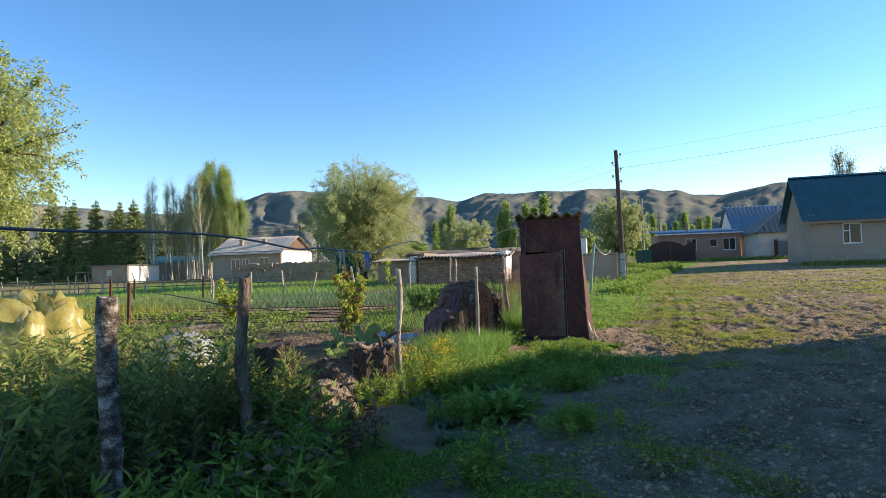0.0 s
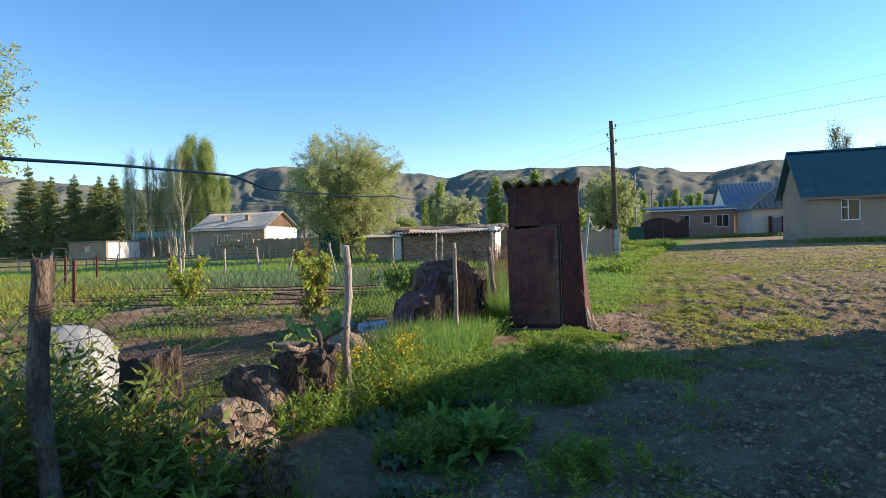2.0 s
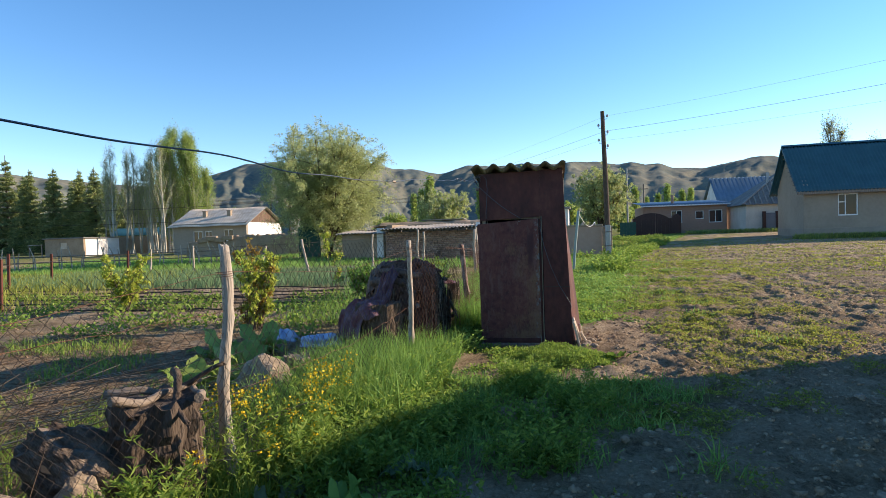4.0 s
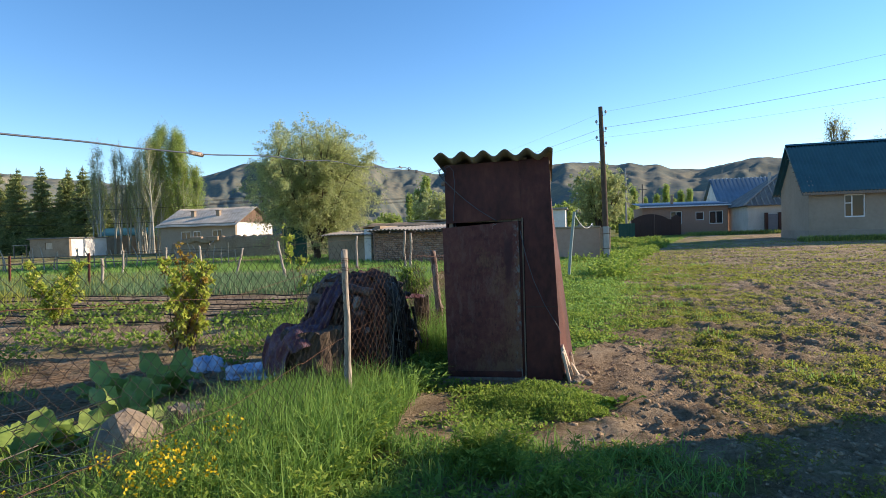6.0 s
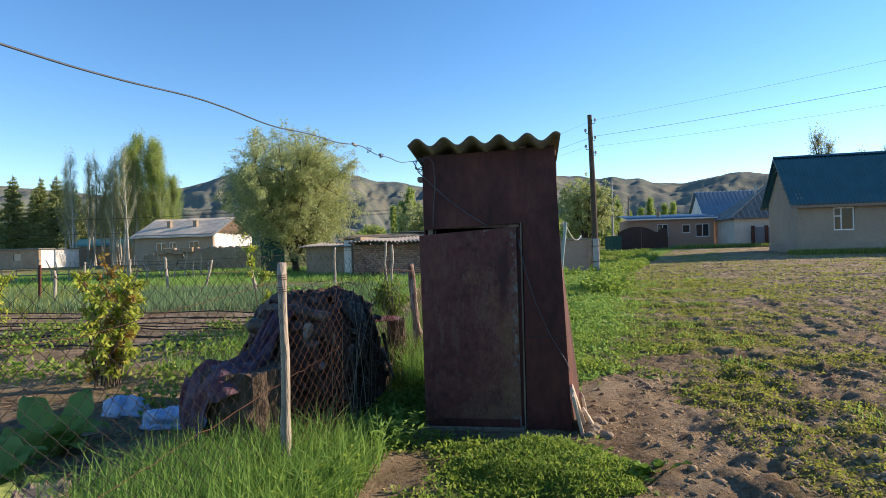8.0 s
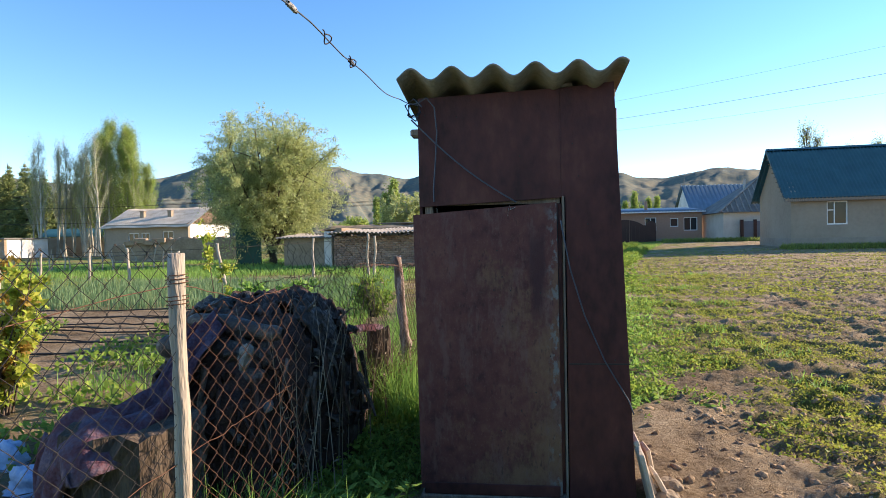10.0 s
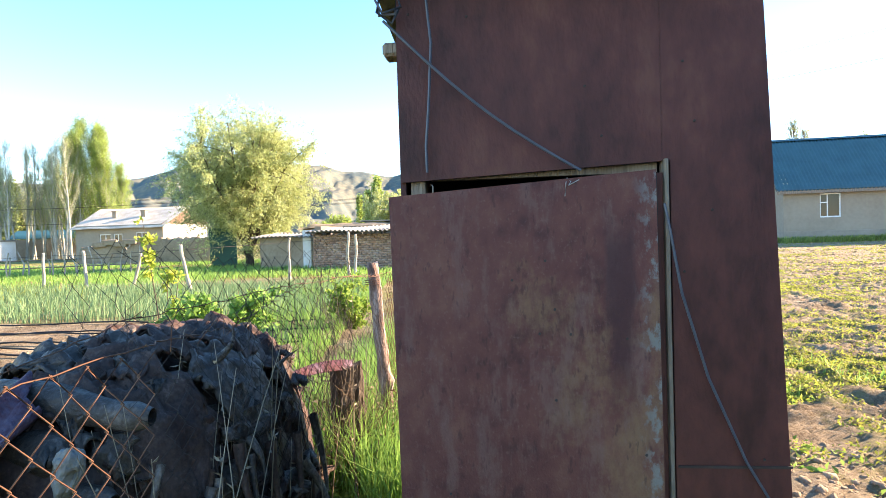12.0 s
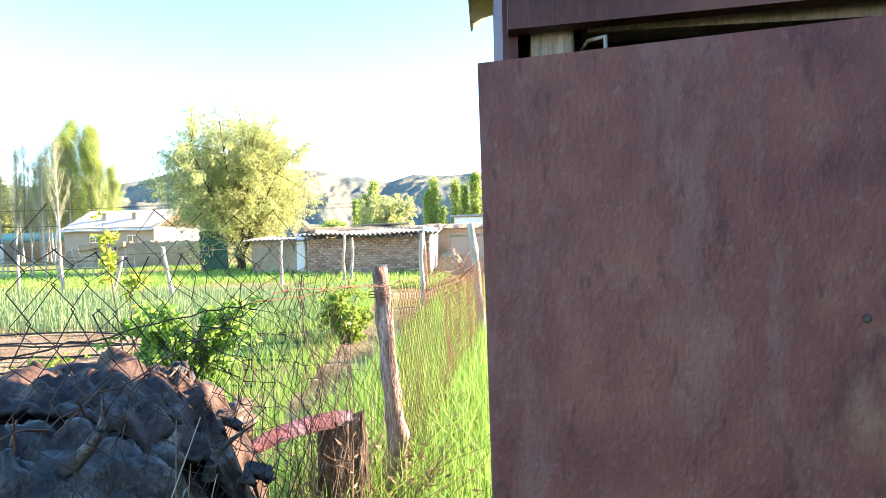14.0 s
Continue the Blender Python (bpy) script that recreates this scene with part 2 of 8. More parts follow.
# ---- mesh helpers ----
def fast_mesh(name, V, F, smooth=False):
    me = bpy.data.meshes.new(name)
    V, F = np.asarray(V, dtype=np.float32).reshape(-1, 3), np.asarray(F, dtype=np.int32)
    me.vertices.add(len(V))
    me.vertices.foreach_set("co", V.ravel())
    me.loops.add(F.size)
    me.loops.foreach_set("vertex_index", F.ravel())
    me.polygons.add(len(F))
    me.polygons.foreach_set("loop_start", np.arange(len(F), dtype=np.int32) * F.shape[1])
    if smooth:
        me.polygons.foreach_set("use_smooth", np.ones(len(F), dtype=bool))
    me.update(calc_edges=True)
    return me


def bm_mesh(name, bm, smooth=False):
    me = bpy.data.meshes.new(name)
    bmesh.ops.recalc_face_normals(bm, faces=bm.faces[:])
    for f in bm.faces:
        f.smooth = smooth
    bm.to_mesh(me)
    bm.free()
    return me


def thing(name, label, category, at=(0, 0, 0), rz=0.0, group="", kind=""):
    ob = new(name)
    ob.empty_display_size = 0.1
    ob.matrix_basis = pose(*at, 0, 0, rz)
    return tagged(ob, label, category, group, kind)


def part(name, data, material, parent=None, label="", at=None):
    """One mesh object (a bmesh or a mesh) under a thing or part."""
    if isinstance(data, bmesh.types.BMesh):
        data = bm_mesh(name, data)
    if not data.materials:
        data.materials.append(material)
    ob = new(name, data)
    ob.parent = parent
    if at is not None:
        ob.matrix_basis = at
    if label:
        ob["label"] = label
    return ob


def solo(name, data, material, label, category, group="", kind="", at=None):
    return tagged(part(name, data, material, None, "", at), label, category, group, kind)


def box(bm, x0, x1, y0, y1, z0, z1, bevel=0.0, m=None):
    """A box, bevelled a little, into bm."""
    g = bmesh.ops.create_cube(bm, size=1, matrix=Matrix.LocRotScale(((x0 + x1) / 2, (y0 + y1) / 2, (z0 + z1) / 2), None, (x1 - x0, y1 - y0, z1 - z0)))
    vs = g["verts"]
    if bevel:
        es = list({e for v in vs for e in v.link_edges})
        r = bmesh.ops.bevel(bm, geom=es, offset=bevel, segments=1, affect="EDGES", profile=0.6)
        vs = list({v for f in r["faces"] for v in f.verts} | {v for v in vs if v.is_valid})
    if m is not None:
        bmesh.ops.transform(bm, matrix=m, verts=vs)
    return bm


def boxed(*args, **kw):
    return box(bmesh.new(), *args, **kw)


def prism(bm, outline, depth, axis="y", at=0.0):
    """An outline of (a, z) pairs, extruded along an axis from at to at + depth."""
    def place(a, z, d):
        return (a, d, z) if axis == "y" else (d, a, z)
    A = [bm.verts.new(place(a, z, at)) for a, z in outline]
    B = [bm.verts.new(place(a, z, at + depth)) for a, z in outline]
    n = len(outline)
    bm.faces.new(A)
    bm.faces.new(B[::-1])
    for i in range(n):
        bm.faces.new((A[i], B[i], B[(i + 1) % n], A[(i + 1) % n]))
    return bm


def tubes(P, r, sides=5):
    """Tapered tubes along polylines P (m, k, 3) of radii r (broadcast to m, k)."""
    P = np.asarray(P, dtype=float)
    if P.ndim == 2:
        P = P[None]
    m, k, _ = P.shape
    r = np.broadcast_to(np.asarray(r, dtype=float), (m, k))
    T = np.gradient(P, axis=1)
    T /= np.linalg.norm(T, axis=2, keepdims=True) + 1e-9
    ref = np.where(np.abs(T[..., 2:3]) > 0.9, np.array([1.0, 0, 0]), np.array([0, 0, 1.0]))
    A = np.cross(T, ref)
    A /= np.linalg.norm(A, axis=2, keepdims=True) + 1e-9
    B = np.cross(T, A)
    ang = np.arange(sides) * 2 * np.pi / sides
    V = P[:, :, None] + r[:, :, None, None] * (A[:, :, None] * np.cos(ang)[:, None] + B[:, :, None] * np.sin(ang)[:, None])
    i = np.arange(m)[:, None, None] * k * sides + np.arange(k - 1)[None, :, None] * sides
    s = np.arange(sides)
    s2 = (s + 1) % sides
    F = np.stack([i + s, i + s2, i + sides + s2, i + sides + s], axis=-1).reshape(-1, 4)
    return V.reshape(-1, 3), F


def join(parts):
    V, F, n = [], [], 0
    for v, f in parts:
        V.append(v)
        F.append(np.asarray(f) + n)
        n += len(v)
    return np.concatenate(V), np.concatenate(F)


def unit(v):
    return v / (np.linalg.norm(v, axis=-1, keepdims=True) + 1e-9)


def leaves(rng, P, D, L, W, lift=0.25):
    """One folded, pointed leaf (a bent quad) at each point P along D."""
    n = len(P)
    D = unit(D)
    S = unit(np.cross(D, rng.normal(size=(n, 3))))
    N = np.cross(S, D)
    L, W = np.broadcast_to(L, n)[:, None], np.broadcast_to(W, n)[:, None]
    mid = P + D * L * 0.45
    V = np.stack([P, mid + S * W * 0.5 + N * W * lift, P + D * L - N * L * 0.12, mid - S * W * 0.5 + N * W * lift], axis=1).reshape(-1, 3)
    return V, np.arange(4 * n).reshape(n, 4)


def blades(rng, P, h, w, lean=0.35, up=1.0):
    """Bent grass blades: two quads each, the upper one narrow."""
    n = len(P)
    h, w = np.broadcast_to(h, n)[:, None], np.broadcast_to(w, n)[:, None]
    a = rng.uniform(0, 2 * np.pi, n)
    side = np.stack([np.cos(a), np.sin(a), 0 * a], 1)
    b = rng.uniform(0, 2 * np.pi, n)
    out = np.stack([np.cos(b), np.sin(b), 0 * b], 1) * (rng.random((n, 1)) * lean * 1.6)
    Z = np.array([0, 0, 1.0])
    p1 = P + (Z * 0.55 * up + out * 0.3) * h
    p2 = P + (Z * (1.0 - 0.25 * np.linalg.norm(out, axis=1, keepdims=True)) * up + out * 0.95) * h
    V = np.stack([P - side * w / 2, P + side * w / 2, p1 + side * w * 0.42, p1 - side * w * 0.42, p2 + side * w * 0.08, p2 - side * w * 0.08], 1).reshape(-1, 3)
    i = np.arange(n)[:, None] * 6
    F = np.concatenate([i + [0, 1, 2, 3], i + [3, 2, 4, 5]])
    return V, F


def lump(rng, rx, ry, rz, sub=2, rough=0.18, freq=2.2, flat=0.35):
    """An irregular stone or clod: a noised ball, flattened below."""
    bm = bmesh.new()
    bmesh.ops.create_icosphere(bm, subdivisions=sub, radius=1)
    o = Vector(rng.uniform(-50, 50, 3))
    for v in bm.verts:
        d = 1 + rough * (noise.noise(v.co * freq + o) + 0.5 * noise.noise(v.co * freq * 2.7 + o))
        v.co = Vector((v.co.x * rx * d, v.co.y * ry * d, max(v.co.z, -flat) * rz * d))
    return bm


def smooth(a, b, x):
    t = np.clip((x - a) / (b - a), 0, 1)
    return t * t * (3 - 2 * t)


def fbm(x, y, seed=0, octaves=4):
    """Cheap smooth noise from turned sine waves, about -1 to 1."""
    r = np.random.default_rng(seed)
    out, amp, f = 0 * x, 1.0, 1.0
    for _ in range(octaves):
        for _ in range(3):
            a, p, q = r.uniform(0, 2 * np.pi), r.uniform(0, 6.28), r.uniform(0.7, 1.3)
            u = (x * np.cos(a) + y * np.sin(a)) * f * q
            v = (-x * np.sin(a) + y * np.cos(a)) * f * q
            out = out + amp * np.sin(u + p + 1.3 * np.sin(v * 0.8 + p * 2)) / 3
        amp, f = amp * 0.5, f * 2.1
    return out / 1.6


# ---- the ground ----
def bed(x, y):
    return smooth(-0.2, -0.7, x - (y - 8.3) * 0.02)


def verge(x, y):
    """How far a place lies beyond the edge of the green verge that runs past the outhouse to the gate."""
    return x - 2.0 - (y - 10) * 0.165 - 0.016 * np.maximum(0, y - 24) ** 1.6


def ground_z(x, y):
    """The height of the ground: almost flat, rising gently towards the gate, clods in the field."""
    x, y = np.asarray(x, dtype=float), np.asarray(y, dtype=float)
    z = 0.45 * smooth(38, 64, y) * smooth(-6, 8, x) + 0.15 * smooth(30, 44, y) * smooth(8, 16, x)
    near = smooth(90, 30, np.hypot(x, y))
    field = smooth(-0.2, 1.2, verge(x, y)) + smooth(1.6, 3.2, x) * smooth(9, 6, y)
    field = np.clip(field, 0, 1)
    z = z + near * (0.012 * fbm(x * 2.0, y * 2.0, 1) + field * (0.042 * fbm(x * 5.5, y * 7.5, 2, 4) + 0.03 * np.sin(y * 2.1 + 0.6 * np.sin(x * 0.5)) * 0.6))
    close = smooth(30, 16, np.hypot(x, y))
    z = z + close * ((0.014 + 0.028 * field) * fbm(x * 12, y * 15, 3, 2) + (0.014 + 0.034 * field) * np.abs(fbm(x * 22, y * 24, 4, 2)))
    z = z + near * bed(x, y) * 0.035 * np.sin(y * 5.2 + 0.3 * np.sin(x)) * smooth(8.5, 9.5, y) * smooth(18, 17, y)
    z = z + 0.11 * np.exp(-((x + 0.25) ** 2 / 0.10 + (y - 4.45) ** 2 / 0.16))
    return z


def green(x, y):
    """How much of the ground is under green: 0 bare soil, 1 grass."""
    edge = verge(x, y) + 0.45 * fbm(x * 0.9, y * 0.7, 5) + 0.3 * fbm(x * 2.3, y * 1.8, 15)
    g = smooth(0.7, -0.5, edge) * (0.72 + 0.28 * fbm(x * 1.3, y * 1.3, 6) + 0.2 * fbm(x * 3.3, y * 3.3, 16))
    patch = 0.50 + 0.28 * fbm(x * 0.8, y * 1.5, 7) + 0.42 * fbm(x * 3.1, y * 5.0, 17)
    weeds = patch * (0.42 + 0.58 * smooth(3.2 + 0.10 * y, 0.8, edge))
    g = np.maximum(g, weeds * smooth(-0.6, 0.6, edge))
    # bare spots: beside and before the outhouse, the trodden path, the mound by the fence
    dirt = 1.1 * np.exp(-((x - 2.45) ** 2 / 0.32 + (y - 10.2) ** 2 / 1.6)) + 0.8 * np.exp(-((x - 2.5) ** 2 / 0.25 + (y - 8.5) ** 2 / 0.5))
    dirt = dirt + np.exp(-((x - 0.62) ** 2 / 0.07 + (y - 8.5) ** 2 / 0.45)) + 0.9 * np.exp(-((x - 1.35) ** 2 / 0.5 + (y - 7.98) ** 2 / 0.016))
    near = smooth(7.9, 6.9, y) * np.maximum(smooth(0.5, 1.1, x), smooth(-0.1, 0.4, x) * smooth(5.8, 5.0, y))
    dirt = dirt + near * (0.52 - 0.62 * fbm(x * 1.6, y * 1.6, 8)) + 0.25 * smooth(2.2, 3.2, x) * smooth(8.6, 7, y)
    dirt = dirt + 1.3 * np.exp(-((x + 0.20) ** 2 / 0.15 + (y - 4.4) ** 2 / 0.30)) + 0.9 * np.exp(-((x - 1.2) ** 2 / 0.6 + (y - 9.4) ** 2 / 0.03))
    g = g * (1 - np.clip(dirt, 0, 0.95))
    beds = bed(x, y)
    soil = smooth(8.0, 9.0, y) * smooth(18.2, 17.2, y)
    stripes = smooth(0.25, 0.75, np.sin(y * 1.3 + 0.7) * 0.5 + 0.5) * 0.3 * smooth(14.5, 12, y)
    garden = (1 - soil) * (0.80 - 0.66 * smooth(4.6, 5.4, y) * smooth(9, 8, y) + 0.2 * fbm(x, y, 9)) + soil * (stripes + 0.15 * fbm(x * 2, y * 2, 10))
    garden = np.where((y > 17.5) & (y < 25), 0.45 + 0.2 * fbm(x, y * 3, 11), garden)
    garden = np.where(y >= 25, 0.55 + 0.35 * fbm(x * 0.5, y * 0.8, 12), garden)
    return np.clip(g * (1 - beds) + garden * beds, 0, 1)


def spaced(lo, a, b, hi, step, grow=1.13):
    mid = np.arange(a, b + step / 2, step)
    left, right, s, p, q = [], [], step, a, b
    while p > lo or q < hi:
        s *= grow
        p, q = p - s, q + s
        if p > lo - s:
            left.append(p)
        if q < hi + s:
            right.append(q)
    return np.array(left[::-1] + list(mid) + right)


gx, gy = spaced(-3500, -2.0, 9, 3500, 0.040, 1.07), spaced(-600, 2.0, 17, 4200, 0.040, 1.05)
GX, GY = np.meshgrid(gx, gy)
GZ = ground_z(GX, GY)
nx, ny = len(gx), len(gy)
idx = (np.arange(ny - 1)[:, None] * nx + np.arange(nx - 1)[None]).ravel()
ground_mesh = fast_mesh("ground", np.stack([GX, GY, GZ], -1), np.stack([idx, idx + 1, idx + nx + 1, idx + nx], -1), True)
cover = ground_mesh.attributes.new("cover", "FLOAT", "POINT")
cover.data.foreach_set("value", green(GX, GY).astype(np.float32).ravel())


def ground_material():
    m = bpy.data.materials.new("soil_and_turf")
    m.use_nodes = True
    n, l = m.node_tree.nodes, m.node_tree.links
    b = n["Principled BSDF"]
    at = n.new("ShaderNodeAttribute")
    at.attribute_name = "cover"
    tc = n.new("ShaderNodeTexCoord")

    def noise_node(scale, detail, rough=0.6):
        t = n.new("ShaderNodeTexNoise")
        t.inputs["Scale"].default_value, t.inputs["Detail"].default_value, t.inputs["Roughness"].default_value = scale, detail, rough
        l.new(tc.outputs["Object"], t.inputs["Vector"])
        return t

    def ramp(stops):
        r = n.new("ShaderNodeValToRGB")
        while len(r.color_ramp.elements) < len(stops):
            r.color_ramp.elements.new(0.5)
        for e, (p, c) in zip(r.color_ramp.elements, stops):
            e.position, e.color = p, (*c, 1)
        return r
    soil_n, fine_n, grass_n = noise_node(1.6, 10, 0.65), noise_node(30, 9, 0.75), noise_node(7, 9, 0.75)
    soil = ramp([(0.40, (0.17, 0.115, 0.068)), (0.5, (0.355, 0.263, 0.166)), (0.60, (0.51, 0.40, 0.27))])
    turf = ramp([(0.32, (0.10, 0.115, 0.026)), (0.48, (0.165, 0.185, 0.040)), (0.58, (0.25, 0.235, 0.07)), (0.72, (0.32, 0.26, 0.12))])
    mix0 = n.new("ShaderNodeMix")
    mix0.inputs["Factor"].default_value = 0.5
    l.new(soil_n.outputs[0], mix0.inputs["A"])
    l.new(fine_n.outputs[0], mix0.inputs["B"])
    l.new(mix0.outputs["Result"], soil.inputs[0])
    l.new(grass_n.outputs[0], turf.inputs[0])
    add = n.new("ShaderNodeMath")
    add.operation = "MULTIPLY_ADD"
    l.new(grass_n.outputs[0], add.inputs[0])
    add.inputs[1].default_value = 1.1
    l.new(at.outputs["Fac"], add.inputs[2])
    edge = n.new("ShaderNodeMapRange")
    edge.inputs["From Min"].default_value, edge.inputs["From Max"].default_value = 0.82, 1.2
    l.new(add.outputs[0], edge.inputs["Value"])
    mix = n.new("ShaderNodeMix")
    mix.data_type = "RGBA"
    l.new(edge.outputs[0], mix.inputs["Factor"])
    l.new(soil.outputs[0], mix.inputs["A"])
    l.new(turf.outputs[0], mix.inputs["B"])
    l.new(mix.outputs["Result"], b.inputs["Base Color"])
    b.inputs["Roughness"].default_value = 1.0
    b.inputs["Specular IOR Level"].default_value = 0.1
    bp = n.new("ShaderNodeBump")
    bp.inputs["Strength"].default_value, bp.inputs["Distance"].default_value = 1.0, 0.09
    l.new(fine_n.outputs[0], bp.inputs["Height"])
    l.new(bp.outputs[0], b.inputs["Normal"])
    return m


M["ground"] = ground_material()
solo("ground", ground_mesh, M["ground"], "tilled brown soil with patchy green grass and weeds", "ground", kind="structure")


# ---- mountains ----
# hills on the skyline: bearing and elevation in degrees
HILLS = [(-70, 6.0), (-55, 6.6), (-45, 5.6), (-38, 5.0), (-32.8, 5.9), (-29, 7.05), (-26.5, 7.4), (-23, 7.0), (-19.5, 7.3), (-16.7, 7.1), (-15, 6.5), (-13, 6.5), (-10.4, 5.9), (-7.6, 6.75), (-5, 6.4), (-2, 6.6),
         (0.8, 6.4), (2.7, 6.6), (5.2, 6.4), (6.9, 6.0), (8.0, 6.2), (9.3, 5.85), (10.5, 5.95), (11.6, 5.4), (14.4, 5.2), (17.8, 5.75), (19.2, 5.85), (22, 5.4), (27, 5.6), (36, 5.9), (48, 5.0), (58, 5.0)]
nb, nr = 700, 150
bear, dist = np.radians(np.linspace(-70, 58, nb)), np.linspace(900, 3000, nr)
BE, DI = np.meshgrid(bear, dist)
MX, MY = np.sin(BE) * DI, np.cos(BE) * DI
u = (DI - 900) / 2100
sky_line = np.interp(np.degrees(BE), [h[0] for h in HILLS], [h[1] for h in HILLS])
kernel = np.exp(-np.linspace(-2, 2, 9) ** 2)
kernel /= kernel.sum()
sky_line = np.array([np.convolve(np.pad(row, 4, "edge"), kernel, "valid") for row in sky_line[:1]]).repeat(nr, 0)
crest = np.tan(np.radians(sky_line)) * 1900 + 1.5
# spurs run down from the crest and bend a little; ravines cut between them
along = BE * 1500 + 60 * np.sin(u * 7) + 45 * fbm(MX / 300, MY / 300, 24)
ridged = np.array([noise.ridged_multi_fractal(Vector((a / 150, b / 330, 3.7)), 1.0, 2.1, 7, 1.0, 2.0) for a, b in zip(along.ravel(), DI.ravel())]).reshape(MX.shape)
spur = smooth(*np.percentile(ridged, (1, 99)), ridged)
spur2 = 1 - np.abs(fbm(along / 23, u * 6, 22, 3))
slope = smooth(0.0, 0.50, u) ** 0.8
away = np.clip((0.475 - u) / 0.475, 0, 1)
MZ = crest * (slope - 0.30 * (1 - spur) * away ** 0.5 * slope ** 0.5 - 0.08 * (1 - spur2) * away ** 0.4 * slope ** 0.5) * (1 - 0.8 * smooth(0.50, 0.95, u)) - 3
MZ = MZ + 30 * np.maximum(0, fbm(MX / 120, MY / 90, 25)) * smooth(0.0, 0.08, u) * smooth(0.4, 0.15, u) * (0.6 + 0.4 * spur) + 4.0 * fbm(MX / 26, MY / 26, 26, 3) * slope * (0.35 + 0.65 * (u < 0.44)) + 2.0 * fbm(MX / 9, MY / 11, 27, 2) * slope
idx = (np.arange(nr - 1)[:, None] * nb + np.arange(nb - 1)[None]).ravel()
# the bluish darker stops put distance haze into the slope colour
M["mountain"] = mat("dry_hazy_mountain_slopes", [(0.075, 0.105, 0.112), (0.12, 0.142, 0.125), (0.185, 0.18, 0.135), (0.28, 0.24, 0.17)], 0.012, 10, 1.0, 0, 0, fine=0.45, spec=0.05)
solo("mountain_range", fast_mesh("mountain_range", np.stack([MX, MY, MZ], -1), np.stack([idx, idx + 1, idx + nb + 1, idx + nb], -1), True), M["mountain"], "dry brown and green mountain ridges with shaded ravines", "mountain", kind="structure")


# ---- buildings ----
def corrugated(x0, x1, y0, z0, y1, z1, pitch, amp, thick=0.012, per=8, rows=1, sag=0.0, seed=1, phase=0.0):
    """A wavy roof sheet over x0..x1, falling from (y1, z1) to (y0, z0), with thickness."""
    n = max(2, int((x1 - x0) / pitch * per))
    xs = np.linspace(x0, x1, n + 1)
    w = amp * np.cos(((xs - x0) / pitch - phase) * 2 * np.pi)
    t = np.linspace(0, 1, rows + 1)
    r = np.random.default_rng(seed)
    Y = y0 + (y1 - y0) * t[:, None] + 0 * xs[None]
    Z = z0 + (z1 - z0) * t[:, None] + w[None] + sag * np.sin(xs * 1.7 + t[:, None] * 3)[...] * 0.5 + sag * r.normal(size=(rows + 1, 1)) * 0.3
    X = xs[None] + 0 * t[:, None]
    top = np.stack([X, Y, Z], -1)
    low = top - np.array([0, 0, thick])
    m, k = rows + 1, n + 1
    V = np.concatenate([top.reshape(-1, 3), low.reshape(-1, 3)])
    i = (np.arange(m - 1)[:, None] * k + np.arange(k - 1)[None]).ravel()
    F = [np.stack([i, i + 1, i + k + 1, i + k], -1), np.stack([i, i + k, i + k + 1, i + 1], -1) + m * k]
    a = np.arange(k - 1)
    F.append(np.stack([a, a + m * k, a + 1 + m * k, a + 1], -1))
    a = a + (m - 1) * k
    F.append(np.stack([a, a + 1, a + 1 + m * k, a + m * k], -1))
    b = np.arange(m - 1) * k
    F.append(np.stack([b, b + k, b + k + m * k, b + m * k], -1))
    b = b + k - 1
    F.append(np.stack([b, b + m * k, b + k + m * k, b + k], -1))
    return fast_mesh("roof", V, np.concatenate(F), True)


def wall_with_holes(x0, x1, z0, z1, y0, y1, holes):
    """A wall along x from y0 to y1 thick, with rectangular holes (a, b, c, d) through it."""
    xs = sorted({x0, x1, *[h[0] for h in holes], *[h[1] for h in holes]})
    zs = sorted({z0, z1, *[h[2] for h in holes], *[h[3] for h in holes]})
    bm = bmesh.new()
    for a, b in zip(xs, xs[1:]):
        for c, d in zip(zs, zs[1:]):
            if any(h[0] <= a and b <= h[1] and h[2] <= c and d <= h[3] for h in holes):
                continue
            box(bm, a, b, y0, y1, c, d)
    bmesh.ops.remove_doubles(bm, verts=bm.verts[:], dist=0.0005)
    return bm


